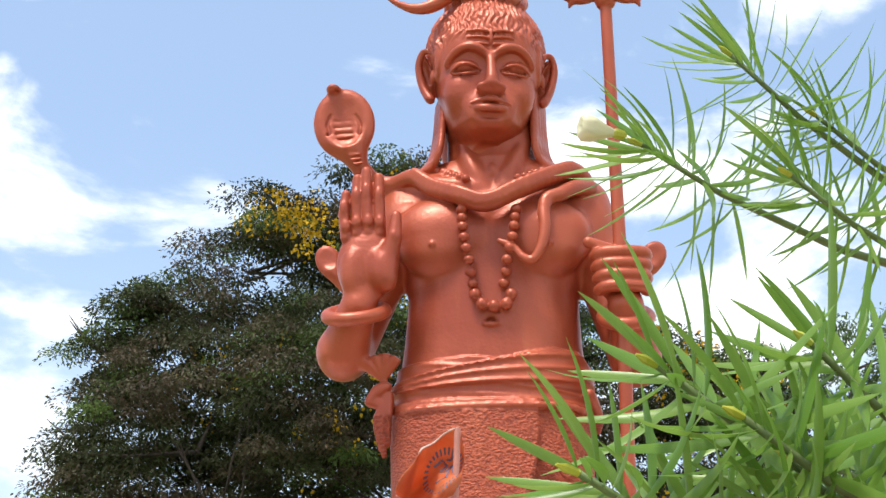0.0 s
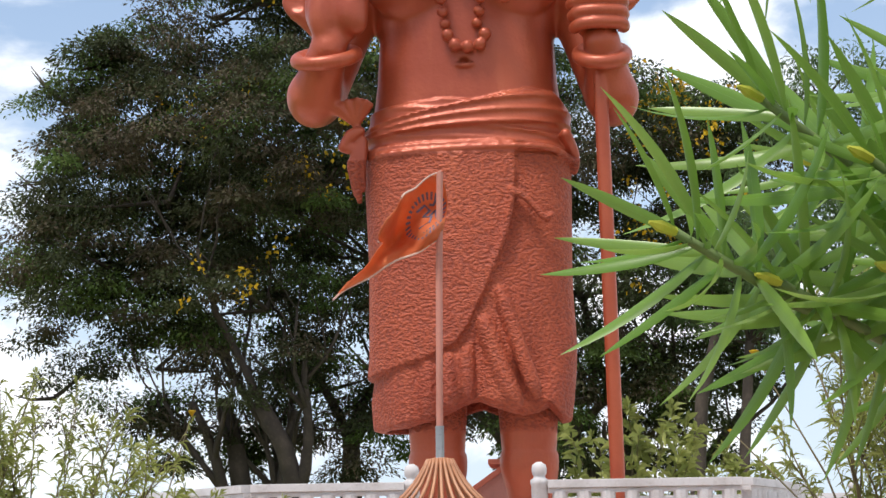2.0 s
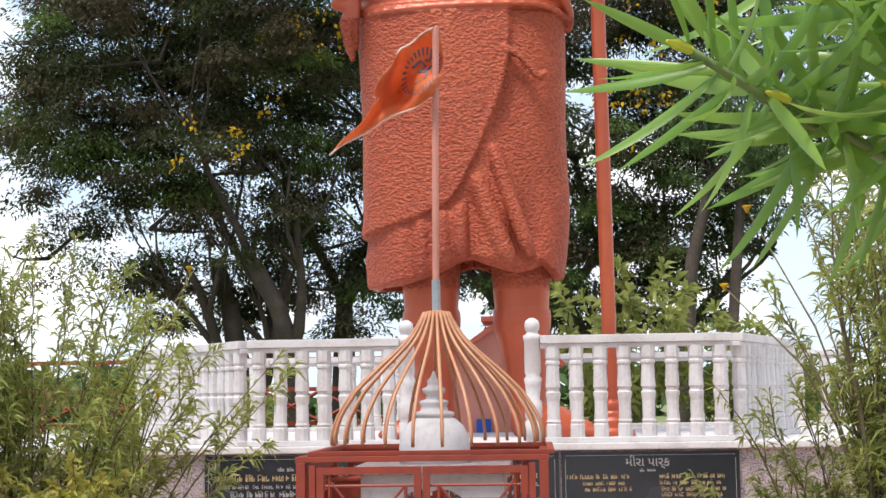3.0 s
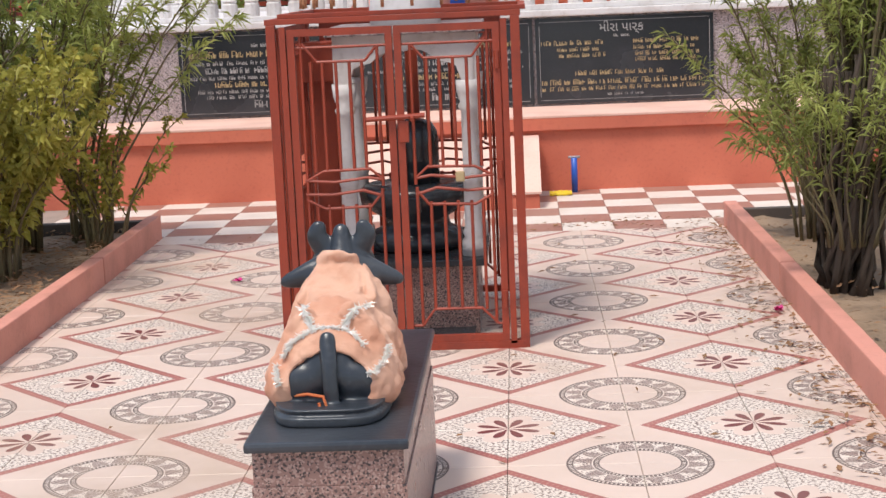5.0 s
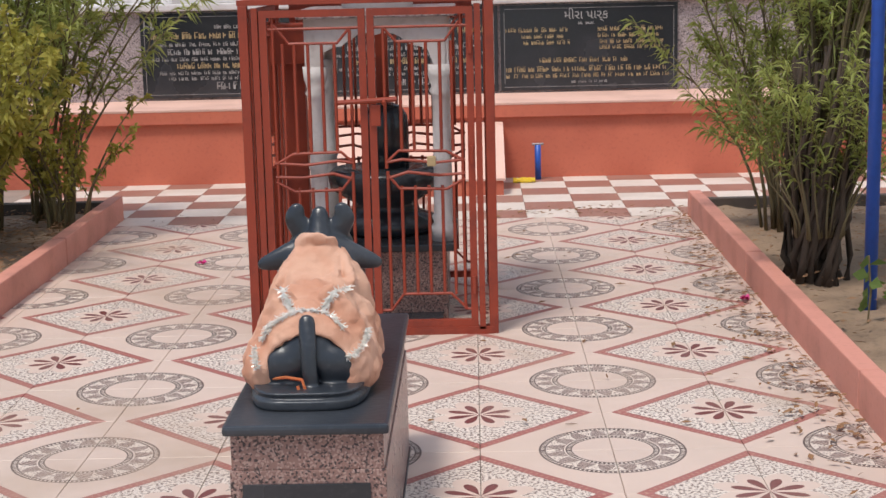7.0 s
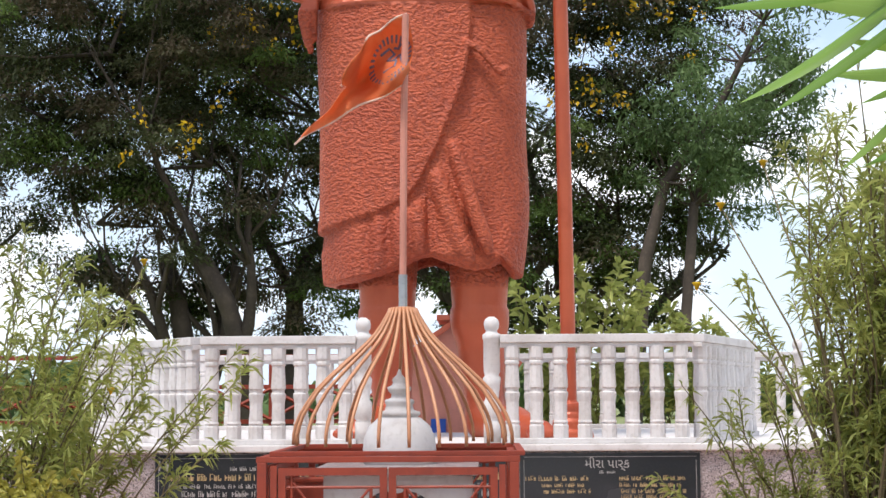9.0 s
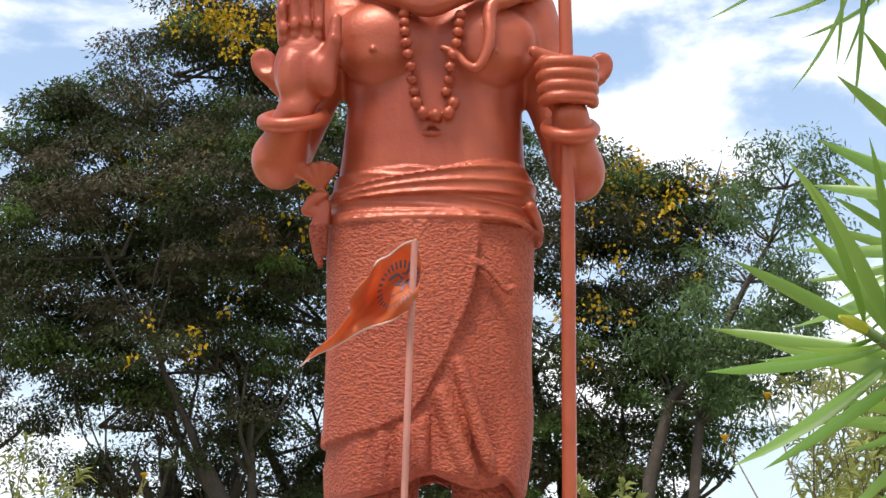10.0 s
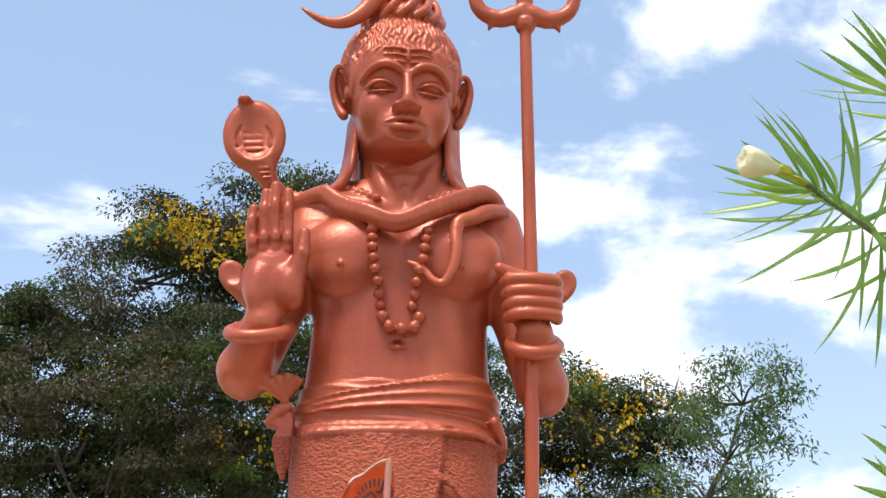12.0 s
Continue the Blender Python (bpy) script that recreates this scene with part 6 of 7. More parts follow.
Y1 = 24.0
LEFT = [(-8.9, Y1, 6.9, 1.0), (-8.3, Y1, 5.6, 1.0), (-8.9, Y1, 4.2, 0.8), (-3.6, Y1 - 0.5, 12.6, 1.1), (-5.4, Y1 - 0.5, 12.3, 1.0), (-2.4, Y1, 13.0, 0.9), (-8.9, Y1, 9.8, 1.0), (-8.1, Y1, 10.5, 0.9), (-9.1, Y1 + 0.5, 8.0, 0.9), (-9.6, Y1 + 1, 6.6, 0.6), (-5.8, Y1 + 2.5, 7.4, 2.5), (-4.6, Y1 + 2.5, 10.0, 2.0), (-7.2, Y1 + 1.5, 8.8, 1.6), (-8.5, Y1, 8.4, 1.2), (-7.9, Y1, 9.3, 1.2), (-7.3, Y1, 10.4, 1.6), (-6.3, Y1 + 1, 11.7, 1.4), (-5.2, Y1, 11.6, 1.5), (-4.2, Y1 + 1, 12.0, 1.4), (-3.0, Y1, 12.7, 1.3), (-6.6, Y1 - 1, 7.6, 2.3), (-4.2, Y1 - 1, 9.0, 2.3), (-7.6, Y1 - 1, 6.4, 1.2), (-7.0, Y1, 4.7, 1.3), (-4.8, Y1 - 1, 5.6, 1.8), (-3.0, Y1, 6.6, 2.0), (-2.4, Y1 - 1, 10.2, 1.8), (-5.6, Y1 + 2, 8.0, 2.2), (-4.0, Y1 + 1.5, 4.4, 1.2), (-6.6, Y1, 3.6, 1.0), (-5.0, Y1 + 1, 3.5, 1.0), (-2.3, Y1 + 1, 4.2, 1.3), (-3.3, Y1, 3.5, 1.0)]
RIGHT = [(4.0, Y1, 9.2, 0.8), (-0.8, Y1 + 1, 9.6, 1.9), (-0.6, Y1 + 1, 6.4, 2.2), (1.2, Y1, 8.7, 1.7), (1.6, Y1, 6.0, 1.9), (2.9, Y1 + 1, 8.6, 1.5), (3.1, Y1, 6.7, 1.4), (1.0, Y1 + 1, 4.2, 1.3), (2.4, Y1, 4.6, 1.2), (3.9, Y1 + 1, 8.6, 0.9), (-0.2, Y1, 4.0, 1.4), (2.2, Y1 + 1, 9.6, 1.0), (0.5, Y1 + 1, 3.3, 0.9), (2.7, Y1 + 1, 3.4, 0.9), (3.4, Y1, 4.8, 0.9)]
tree((-4.3, Y1, 0), LEFT, [(-0.6, 0, -0.15), (0.7, 0.5, 0.12), (0.1, -0.4, 0.0)], 820, 380, 11, [(M_DARKLEAF, 0.44), (M_BROWNLEAF, 0.30), (M_MIDLEAF, 0.26)], "large dark leafy tree with yellow blossom behind the statue", [(-5.2, Y1 - 1.3, 12.0, 0.45, 40), (-4.2, Y1 - 1.3, 11.8, 0.5, 36), (-3.2, Y1 - 1.3, 12.4, 0.4, 20), (-3.0, Y1 - 1, 10.4, 0.5, 10), (-2.8, Y1 - 2, 8.6, 0.5, 9), (-3.6, Y1 - 2, 7.6, 0.5, 10), (-5.4, Y1 - 2, 6.2, 0.7, 9), (-6.4, Y1 - 1, 9.0, 0.7, 8)])
tree((0.9, Y1 + 0.5, 0), RIGHT, [(-0.5, 0, -0.05), (0.5, 0.3, 0.1)], 410, 380, 12, [(M_DARKLEAF, 0.56), (M_MIDLEAF, 0.30), (M_BROWNLEAF, 0.14)], "dark leafy tree with scattered yellow blossom behind the statue", [(2.3, Y1 - 1, 9.4, 0.35, 16), (3.0, Y1 - 1, 8.6, 0.5, 12), (3.9, Y1 - 1, 9.2, 0.35, 8), (1.7, Y1 - 1.5, 6.6, 0.5, 8), (2.2, Y1 - 1, 8.0, 0.7, 8)])


def slender_tree():
    root = tagged(empty("tree", (3.5, 22.5, 0)), "slender pale green tree with dark curved branches", "tree", "trees behind the statue")
    r, rs = random.Random(5), np.random.RandomState(5)
    bm = bmesh.new()
    tips = []
    main = [Vector(p) for p in ((-1.1, 0, -0.3), (-1.0, 0, 1.6), (-0.8, 0, 3.83), (-0.44, 0, 5.15), (0.0, 0, 5.7), (0.36, 0, 6.17), (0.92, 0.1, 7.25), (1.32, 0.1, 7.96), (1.63, 0.2, 8.97))]
    tube(bm, main, [0.15, 0.13, 0.11, 0.095, 0.085, 0.07, 0.05, 0.035, 0.015], 8)
    second = [Vector(p) for p in ((-0.2, 0, -0.3), (-0.16, 0, 2.58), (0.05, 0.1, 4.76), (0.2, 0.2, 5.3), (0.92, 0.2, 5.85), (1.24, 0.1, 6.47))]
    tube(bm, second, [0.11, 0.1, 0.085, 0.07, 0.05, 0.025], 8)
    for path in (main[3:], second[2:]):
        for p in path:
            for _ in range(7):
                a = r.uniform(0, 6.28)
                d = Vector((math.cos(a) * 1.2 + 0.5, math.sin(a) * 0.6, r.uniform(0.0, 0.9))).normalized()
                q = [p]
                for k in range(5):
                    d = (d + Vector((r.uniform(-0.5, 0.5), r.uniform(-0.4, 0.4), r.uniform(-0.35, 0.4)))).normalized()
                    q.append(q[-1] + d * r.uniform(0.15, 0.34))
                    if k > 1:
                        tips.append(q[-1])
                tube(bm, q, [0.03, 0.022, 0.015, 0.010, 0.006, 0.003], 5)
    part("trunk", bm, M_BARK, root, smooth=True)
    B = np.concatenate([np.array(t) + rs.normal(size=(90, 3)) * np.array((0.18, 0.18, 0.11)) for t in tips])
    leaf_cloud("crown", B, rs.normal(size=B.shape) + np.array((0, 0, -0.3)), rs.uniform(0.08, 0.15, len(B)), rs.uniform(0.025, 0.05, len(B)), M_PALELEAF, root)


slender_tree()


def shrub(at, stems, height, spread, lean, seed, mat, label, leaf=(0.105, 0.015), per=95, start=0.35, bend=0.25, stem_r=0.007, name="shrub", aim=None):
    """Thin stems that fan out from the base, with leaves along their upper part."""
    root = tagged(empty(name, at), label, "shrub", "shrubs in the beds")
    r, rs = random.Random(seed), np.random.RandomState(seed)
    bm, B, W = bmesh.new(), [], []
    for _ in range(stems):
        a, q = r.uniform(0, 6.28), r.random() ** 0.6
        h = height * r.uniform(0.6, 1.05)
        foot = Vector((math.cos(a) * 0.12 * q, math.sin(a) * 0.12 * q, 0))
        out = Vector((math.cos(a), math.sin(a), 0)) * spread * q + Vector((*lean, 0))
        pts = []
        for k in range(9):
            t = k / 8
            wob = Vector((noise.noise((t * 2, seed, a)), noise.noise((t * 2, a, seed)), 0)) * 0.12 * t
            pts.append(foot + out * (t ** (1 + bend * 3)) + wob + Vector((0, 0, h * t * (1 - 0.10 * q * t))))
        tube(bm, pts, [stem_r * (1.5 - 1.2 * k / 8) for k in range(9)], 5)
        shoots = [pts[5:]]
        n_side = max(2, int(per / 32))
        for _ in range(n_side):
            k = r.uniform(start, 0.95) * 8
            i = min(int(k), 7)
            p = pts[i].lerp(pts[i + 1], k - i)
            up = (pts[i + 1] - pts[i]).normalized()
            b = r.uniform(0, 6.28)
            d = (up * 0.9 + Vector((math.cos(b), math.sin(b), 0.15)) * r.uniform(0.35, 0.8)).normalized()
            l = r.uniform(0.9, 2.4) * leaf[0] + 0.05
            side = [p, p + d * l * 0.5, p + d * l + Vector((0, 0, 0.12 * l))]
            tube(bm, side, [stem_r * 0.6, stem_r * 0.45, stem_r * 0.25], 4)
            shoots.append(side)
        for run in shoots:
            m = int(per / (n_side + 1))
            P = np.array([tuple(p) for p in run])
            t = 1 - rs.uniform(0, 1, m) ** 1.7 * 0.85
            idx = np.clip((t * (len(P) - 1)).astype(int), 0, len(P) - 2)
            fr = (t * (len(P) - 1) - idx)[:, None]
            B.append(P[idx] * (1 - fr) + P[idx + 1] * fr)
            along = P[idx + 1] - P[idx]
            along /= np.linalg.norm(along, axis=1, keepdims=True) + 1e-9
            W.append(along * 0.65 + rs.normal(size=(m, 3)) * 0.55)
    tagged(part("stem_tangle", bm, M_STEM, root, smooth=True), kind="stuff")
    B, W = np.concatenate(B), np.concatenate(W)
    leaf_cloud("foliage", B, W, rs.uniform(0.65, 1.2, len(B)) * leaf[0], rs.uniform(0.8, 1.2, len(B)) * leaf[1], mat, root, droop=0.35)
    return root


FEATHER = "feathery green shrub with thin stems and narrow leaves"
shrub((-2.75, 4.45, 0.04), 36, 2.5, 0.8, (0.1, 0), 21, M_SHRUB, FEATHER, per=230)
shrub((-3.15, 4.0, 0.04), 32, 2.55, 0.85, (-0.1, 0), 22, M_SHRUB, FEATHER, per=230)
WEST_BUSH = shrub((-2.45, 4.75, 0.04), 14, 1.95, 0.5, (0.55, 0), 23, M_SHRUB, FEATHER, per=200)
shrub((-2.62, 3.6, 0.04), 46, 1.2, 0.6, (0.0, 0), 24, M_SHRUB2, "low yellow-green bushy shrub with small leaves", leaf=(0.06, 0.028), per=260, start=0.2)
shrub((-3.3, 3.1, 0.04), 38, 1.15, 0.65, (0.0, 0), 25, M_SHRUB2, "low yellow-green bushy shrub with small leaves", leaf=(0.06, 0.028), per=240, start=0.2)
shrub((-2.3, 4.5, 0.04), 20, 0.8, 0.4, (0.0, 0), 29, M_SHRUB2, "low yellow-green bushy shrub with small leaves", leaf=(0.05, 0.02), per=100, start=0.2)
EAST_BUSH = shrub((1.55, 2.72, 0.7), 36, 1.95, 0.6, (0.12, 0.1), 26, M_SHRUB, FEATHER, per=210, start=0.2, leaf=(0.10, 0.012))
shrub((1.72, 2.85, 0.8), 26, 2.25, 0.8, (0.2, 0.0), 27, M_SHRUB, FEATHER, per=230, start=0.15)
shrub((1.5, 2.58, 0.25), 30, 0.8, 0.42, (0.0, -0.02), 28, M_SHRUB, FEATHER, per=120, start=0.3, leaf=(0.08, 0.010), stem_r=0.004)
shrub((1.62, 4.0, 0.04), 26, 1.7, 0.6, (-0.1, 0.0), 30, M_SHRUB, FEATHER, per=200, start=0.25, leaf=(0.09, 0.012))
shrub((2.3, 3.6, 0.04), 26, 2.7, 0.7, (0.1, 0.0), 31, M_SHRUB, FEATHER, per=210)
shrub((2.6, 2.2, 0.04), 20, 2.4, 0.7, (0.1, 0.0), 32, M_SHRUB, FEATHER, per=210)
shrub((0.95, 13.4, 0.0), 30, 3.0, 0.75, (0.0, 0), 33, M_SHRUB, "broad-leaved green bush behind the platform", leaf=(0.2, 0.07), per=60, start=0.4)
shrub((2.3, 13.6, 0.0), 26, 2.6, 0.9, (0.0, 0), 34, M_SHRUB, "broad-leaved green bush behind the platform", leaf=(0.18, 0.05), per=70, start=0.4)
shrub((-3.6, 13.8, 0.0), 26, 1.9, 0.9, (0.0, 0), 35, M_SHRUB, "green bush behind the platform", leaf=(0.16, 0.05), per=70, start=0.4)


def clump_trunks():
    """Bundle of rough old stems at the foot of the tall shrub."""
    root = tagged(empty("tree_stump", (1.5, 2.68, 0.03)), "bundle of thin weathered brown old stems at a shrub's foot", "stems")
    r = random.Random(6)
    for i in range(46):
        a, q = r.uniform(0, 6.28), r.random() ** 0.5
        pts = [(0.12 * q * math.cos(a + 0.9 * t) * (1 + 0.7 * t) + r.uniform(-0.045, 0.045) + 0.05 * t, 0.12 * q * math.sin(a + 0.9 * t) * (1 + 0.7 * t) + r.uniform(-0.03, 0.03), t * r.uniform(0.9, 1.0) * 1.05) for t in (0, 0.12, 0.3, 0.5, 0.75, 1.0)]
        part("old_stem", tube(bmesh.new(), pts, [0.020, 0.015, 0.0135, 0.012, 0.010, 0.007], 7), M_OLDSTEM, root, smooth=True)


clump_trunks()


def sprout(at, n, size, seed, label):
    root = tagged(empty("seedling", at), label, "plant")
    r = random.Random(seed)
    part("stalk", tube(bmesh.new(), [(0, 0, 0), (0.01, 0, size), (0, 0.01, size * 2)], 0.005, 5), M_STEM, root)
    rs = np.random.RandomState(seed)
    for i in range(n):
        a = r.uniform(0, 6.28)
        z = size * r.uniform(0.5, 2.0)
        leaf_cloud("leaf", [(0, 0, z)], [(math.cos(a), math.sin(a), 0.3)], size * 0.55, size * 0.42, M_MIDLEAF, root)


sprout((1.5, 1.75, 0.04), 9, 0.14, 3, "broad-leaved seedling beside the blue pole")
sprout((1.62, 1.7, 0.04), 8, 0.16, 4, "broad-leaved seedling beside the blue pole")


def far_woods():
    rs = np.random.RandomState(8)
    n = 9000
    x = rs.uniform(-110, 110, n)
    z = rs.uniform(0, 1, n) ** 0.7 * (2.5 + 1.6 * np.sin(x * 0.13) + 0.9 * np.sin(x * 0.41 + 1))
    B = np.stack([x, 118 + rs.uniform(-4, 4, n), z], 1)
    ob = leaf_cloud("far_woods", B, rs.normal(size=(n, 3)), 1.5, 1.1, M_PALELEAF, None)
    tagged(ob, "pale green hedges and scrub on the far plain", "woods", kind="stuff")


far_woods()


# ---- branches of a yellow-flowered shrub close to the path ----
def glossy_leaf():
    k = Nodes("glossy_narrow_leaf", 0.32)
    rnd = k.n("ShaderNodeObjectInfo").outputs["Random"]
    c = k.mix(rnd, (0.15, 0.30, 0.035), (0.27, 0.42, 0.08))
    sep = k.n("ShaderNodeSeparateXYZ")
    k.put(sep.inputs[0], k.place(True))
    rib = k.m("SUBTRACT", 1.0, k.ramp(k.m("ABSOLUTE", sep.outputs[0]), 0.0003, 0.0009))
    c = k.mix(k.m("MULTIPLY", rib, 0.6), c, (0.34, 0.46, 0.16))
    c = k.mix(k.m("MULTIPLY", k.noise(60, 3), 0.3), c, (0.16, 0.27, 0.05))
    k.colour(c)
    tr = k.n("ShaderNodeBsdfTranslucent")
    k.put(tr.inputs[0], c)
    mx = k.n("ShaderNodeMixShader")
    mx.inputs[0].default_value = 0.4
    k.put(mx.inputs[1], k.b.outputs[0]), k.put(mx.inputs[2], tr.outputs[0])
    k.put(k.t.nodes["Material Output"].inputs[0], mx.outputs[0])
    return k.mat


M_NEARLEAF = glossy_leaf()
M_TWIG = painted("green_twig", (0.13, 0.19, 0.05), (0.10, 0.13, 0.04), 0.6, 120)
M_PETAL = painted("pale_cream_petal", (0.78, 0.74, 0.50), (0.72, 0.66, 0.36), 0.5, 150)
M_CALYX = painted("yellow_green_bud", (0.50, 0.48, 0.05), (0.36, 0.42, 0.06), 0.5, 150)


def near_leaf_mesh(curve, w=0.0042):
    """A narrow blade one unit long along y, folded at the midrib."""
    bm = bmesh.new()
    rows = []
    for i in range(8):
        t = i / 7
        half = w / 0.09 * (max(0.12, 1.78 * t ** 0.55 * (1 - t) ** 0.75) if t < 1 else 0.02)
        z = -curve * t * t
        rows.append([bm.verts.new((-half, t, z + half * 0.35)), bm.verts.new((0, t, z)), bm.verts.new((half, t, z + half * 0.35))])
    for a, b in zip(rows, rows[1:]):
        bm.faces.new((a[0], a[1], b[1], b[0])), bm.faces.new((a[1], a[2], b[2], b[1]))
    return mesh_of("leaf", bm, M_NEARLEAF, True)


NEAR = [near_leaf_mesh(c) for c in (0.05, 0.18, 0.32)]
BROAD = [near_leaf_mesh(c, 0.0056) for c in (0.05, 0.15, 0.28)]


def near_branch(tip, back, leaves, length, seed, broad=False, root=None):
    """One shoot: twig that ends at tip, a whorl of leaves there and more along it."""
    r = random.Random(seed)
    tip, back = Vector(tip), Vector(back)
    axis = (tip - back).normalized()
    mid = back.lerp(tip, 0.5) + Vector((0, 0, -0.03))
    pts = [back, back.lerp(mid, 0.6), mid.lerp(tip, 0.45), tip]
    twig = part("twig", tube(bmesh.new(), pts, [0.006, 0.005, 0.0038, 0.0028], 7), M_TWIG, root, smooth=True)
    q = axis.to_track_quat("Y", "Z").to_matrix().to_4x4()
    leaves = int(leaves * 1.6)
    for i in range(leaves):
        t = (i / leaves) ** 1.4
        pos = tip - axis * (0.010 + 0.13 * t) if i else tip
        pos = pos + Vector((0, 0, -0.02 * t))
        roll = i * 2.39996 + r.uniform(-0.3, 0.3)
        tilt = radians(38 + 62 * min(1.0, t * 2.0) + r.uniform(-12, 14))
        l = length * r.uniform(0.75, 1.12) * (0.75 if i < 4 else 1.0)
        m = Matrix.Translation(pos) @ q @ Matrix.Rotation(roll, 4, "Y") @ Matrix.Rotation(tilt, 4, "X") @ Matrix.Diagonal((l * r.uniform(0.85, 1.15), l, l, 1))
        ob = new("leaf", (BROAD if broad else NEAR)[r.randrange(3)])
        ob.parent = twig
        ob.matrix_local = m
    part("bud", tube(bmesh.new(), [tip, tip + axis * 0.012, tip + axis * 0.02], [0.003, 0.0036, 0.001], 6), M_CALYX, twig, "small yellow-green bud")
    return twig, axis


def near_shrub():
    root = tagged(empty("flowering_shrub", (1.6, -2.3, 0.03)), "glossy narrow-leaved shrub with pale yellow flowers overhanging the paving", "shrub")
    o = Vector((1.6, -2.3, 0.03))
    part("stem", tube(bmesh.new(), [Vector(p) - o for p in ((1.6, -2.3, 0.0), (1.5, -2.4, 0.7), (1.25, -2.6, 1.35), (0.95, -2.8, 1.8), (0.75, -2.9, 2.05))], [0.022, 0.02, 0.016, 0.012, 0.008], 10), M_STEM, root, smooth=True)
    part("stem", tube(bmesh.new(), [Vector(p) - o for p in ((1.25, -2.6, 1.35), (0.95, -2.95, 1.55), (0.65, -3.12, 1.68))], [0.014, 0.011, 0.008], 10), M_STEM, root, smooth=True)
    hub = [((0.21, -3.2, 1.865), (0.50, -3.0, 1.76), 26, 0.10, 21), ((0.33, -3.17, 1.89), (0.58, -2.97, 1.77), 26, 0.10, 22), ((0.27, -3.22, 1.82), (0.54, -3.02, 1.73), 24, 0.10, 23), ((0.15, -3.24, 1.775), (0.44, -3.02, 1.70), 30, 0.092, 1), ((0.285, -3.2, 1.755), (0.54, -2.98, 1.70), 28, 0.105, 3), ((0.31, -3.16, 1.80), (0.56, -2.95, 1.70), 28, 0.10, 4), ((0.215, -3.2, 1.75), (0.49, -3.0, 1.69), 24, 0.095, 10), ((0.40, -3.15, 1.72), (0.62, -2.98, 1.68), 26, 0.10, 12),
           ((0.232, -2.64, 2.29), (0.58, -2.48, 2.18), 32, 0.125, 6), ((0.345, -2.61, 2.42), (0.65, -2.46, 2.24), 30, 0.125, 7), ((0.40, -2.66, 2.24), (0.68, -2.48, 2.14), 28, 0.12, 8), ((0.45, -2.56, 2.36), (0.72, -2.46, 2.22), 28, 0.12, 9), ((0.335, -2.66, 1.95), (0.62, -2.52, 1.93), 30, 0.115, 13), ((0.41, -2.62, 1.915), (0.68, -2.52, 1.905), 28, 0.115, 14)]
    for tip, back, n, l, seed in hub:
        joint = Vector((0.95, -2.8, 1.8)) if back[2] > 1.9 else Vector((0.80, -3.04, 1.62))
        part("branch", tube(bmesh.new(), [joint - o, (joint + Vector(back)) / 2 + Vector((0, 0, -0.02)) - o, Vector(back) - o], [0.009, 0.0075, 0.006], 8), M_STEM, root, smooth=True)
    for tip, back, n, l, seed in hub:
        twig, axis = near_branch(Vector(tip) - o, Vector(back) - o, n if tip[2] > 2 else int(n * 0.8), l if tip[2] > 1.9 else l * 1.18, seed, tip[2] < 2, root)
    # pale funnel flower
    c = Vector((0.182, -2.67, 2.297)) - o
    bm = bmesh.new()
    ax = Vector((-0.9, -0.3, 0.1)).normalized()
    q = ax.to_track_quat("Z", "Y").to_matrix().to_4x4()
    lathe(bm, [(0.0025, -0.028), (0.004, -0.02), (0.008, -0.008), (0.014, 0.006), (0.0155, 0.018), (0.011, 0.024), (0.006, 0.02)], seg=15)
    for v in bm.verts:
        a = math.atan2(v.co.y, v.co.x)
        v.co.x *= 1 + 0.16 * math.sin(5 * a)
        v.co.y *= 1 + 0.16 * math.sin(5 * a)
    bmesh.ops.transform(bm, matrix=Matrix.Translation(c) @ q, verts=bm.verts)
    fl = part("flower", bm, M_PETAL, root, "pale cream-yellow funnel flower", smooth=True)
    bm = lathe(bmesh.new(), [(0.002, -0.034), (0.006, -0.03), (0.0065, -0.02), (0.004, -0.016)], seg=8)
    bmesh.ops.transform(bm, matrix=Matrix.Translation(c) @ q, verts=bm.verts)
    part("calyx", bm, M_CALYX, fl, "yellow-green calyx")


near_shrub()


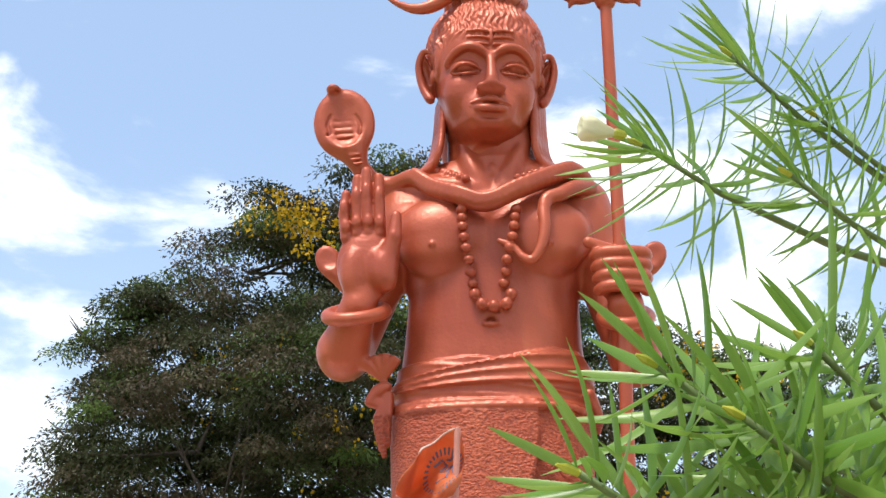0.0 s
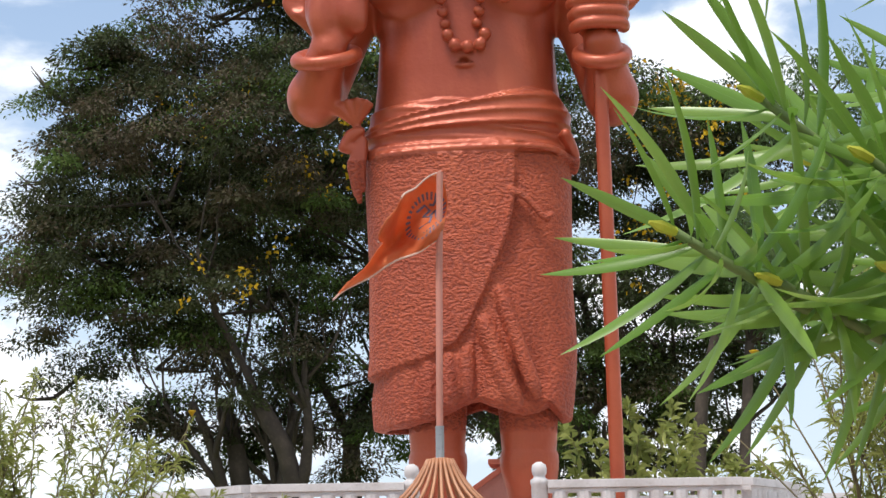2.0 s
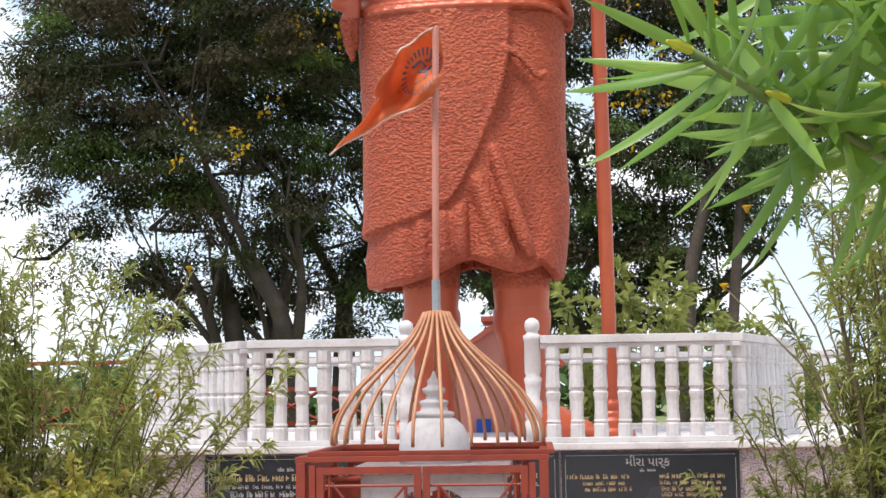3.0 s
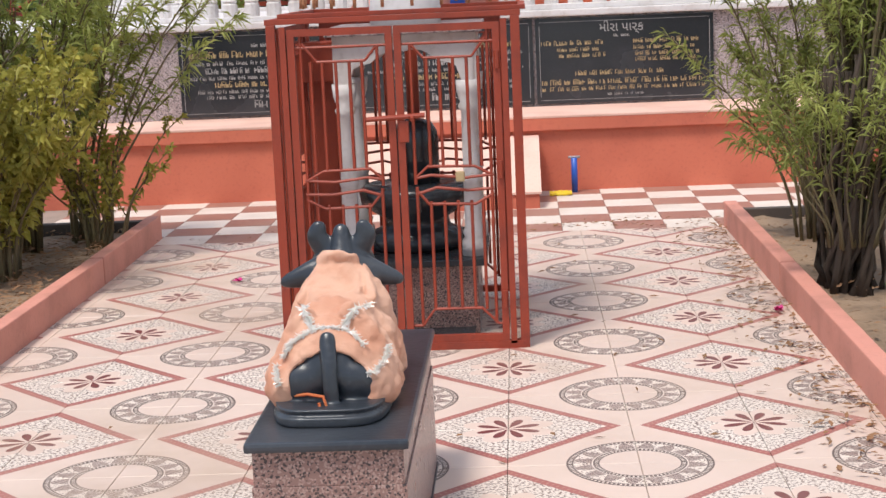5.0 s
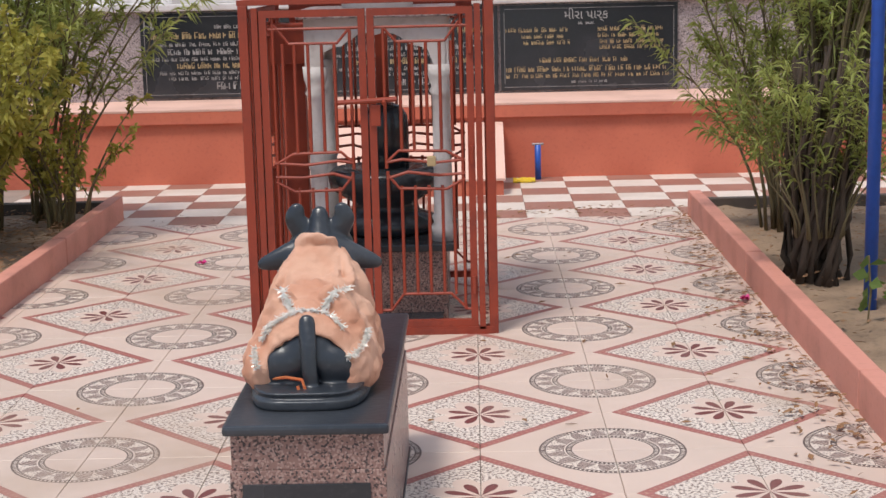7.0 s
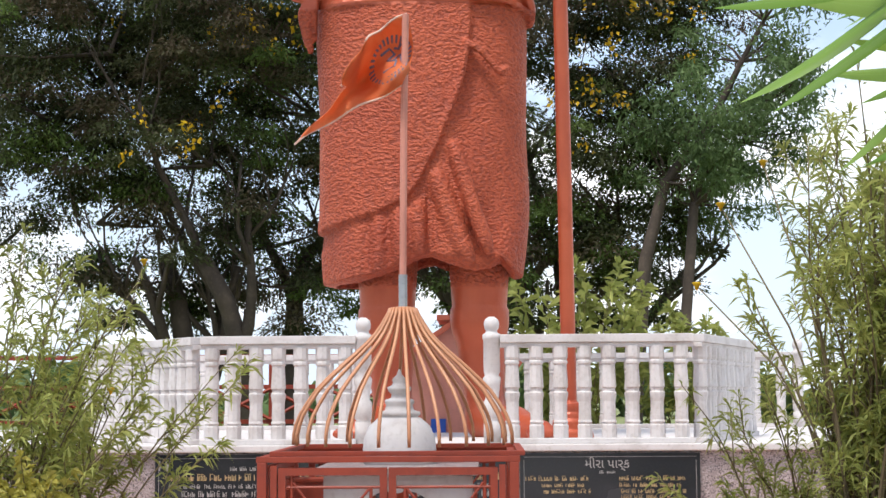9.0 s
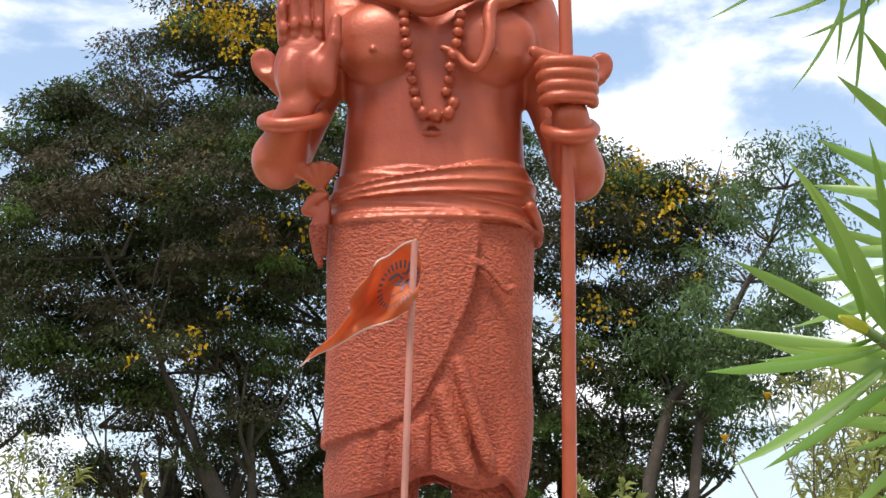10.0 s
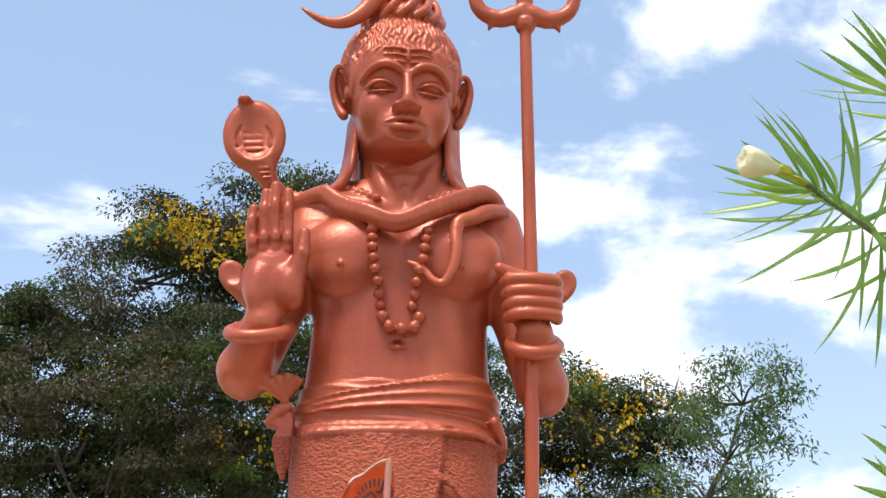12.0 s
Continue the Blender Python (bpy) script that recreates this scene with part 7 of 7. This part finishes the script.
# small yellow flowers on thin stems of the bed shrubs
def bed_flower(bush, at):
    tip = Vector(at) - bush.location
    foot = Vector((0, 0, 0.3))
    part("flower_stem", tube(bmesh.new(), [foot, foot.lerp(tip, 0.5) + Vector((0, 0, 0.15)), tip], [0.006, 0.005, 0.003], 5), M_STEM, bush, smooth=True)
    bm = lathe(bmesh.new(), [(0.004, -0.02), (0.012, 0.0), (0.024, 0.014), (0.012, 0.018)], seg=10)
    ob = part("flower", bm, M_BLOSSOM, bush, "small bright yellow flower", smooth=True)
    ob.location = tip


for p in ((0.92, 3.1, 2.05), (1.02, 3.0, 2.4), (1.25, 3.2, 2.62)):
    bed_flower(EAST_BUSH, p)
for p in ((-2.05, 4.4, 1.6), (-1.9, 4.5, 2.3)):
    bed_flower(WEST_BUSH, p)


# ---- paving pieces ----
def lay(parent, x0, x1, y0, y1, s, pick, z=0.0):
    """Square tiles with worn edges, sharing one mesh a material."""
    meshes = {}
    for j in range(int(round((y1 - y0) / s))):
        for i in range(int(round((x1 - x0) / s))):
            mat = pick(i, j)
            if mat.name not in meshes:
                bm = bmesh.new()
                h, e, t = s / 2 - 0.0009, 0.0015, 0.012
                rows = [[bm.verts.new((a * w, b * w, zz)) for a, b in ((-1, -1), (1, -1), (1, 1), (-1, 1))] for w, zz in ((h, -t), (h, -e), (h - e, 0))]
                for r0, r1 in zip(rows, rows[1:]):
                    for q in range(4):
                        bm.faces.new((r0[q], r0[(q + 1) % 4], r1[(q + 1) % 4], r1[q]))
                bm.faces.new(rows[2])
                meshes[mat.name] = mesh_of("tile", bm, mat)
            ob = new("tile", meshes[mat.name])
            ob.parent = parent
            ob.location = (x0 + (i + 0.5) * s, y0 + (j + 0.5) * s, z + 0.0008 * noise.noise((i * 3.1, j * 2.7, s)))


lay(pavement, -2.4, 1.6, -7.2, 4.8, 0.4, lambda i, j: M_TILE)
lay(checks, -3.0, 3.0, 4.8, 6.6, 0.3, lambda i, j: M_WHITE_TILE if (i + j) % 2 else M_RED_TILE)
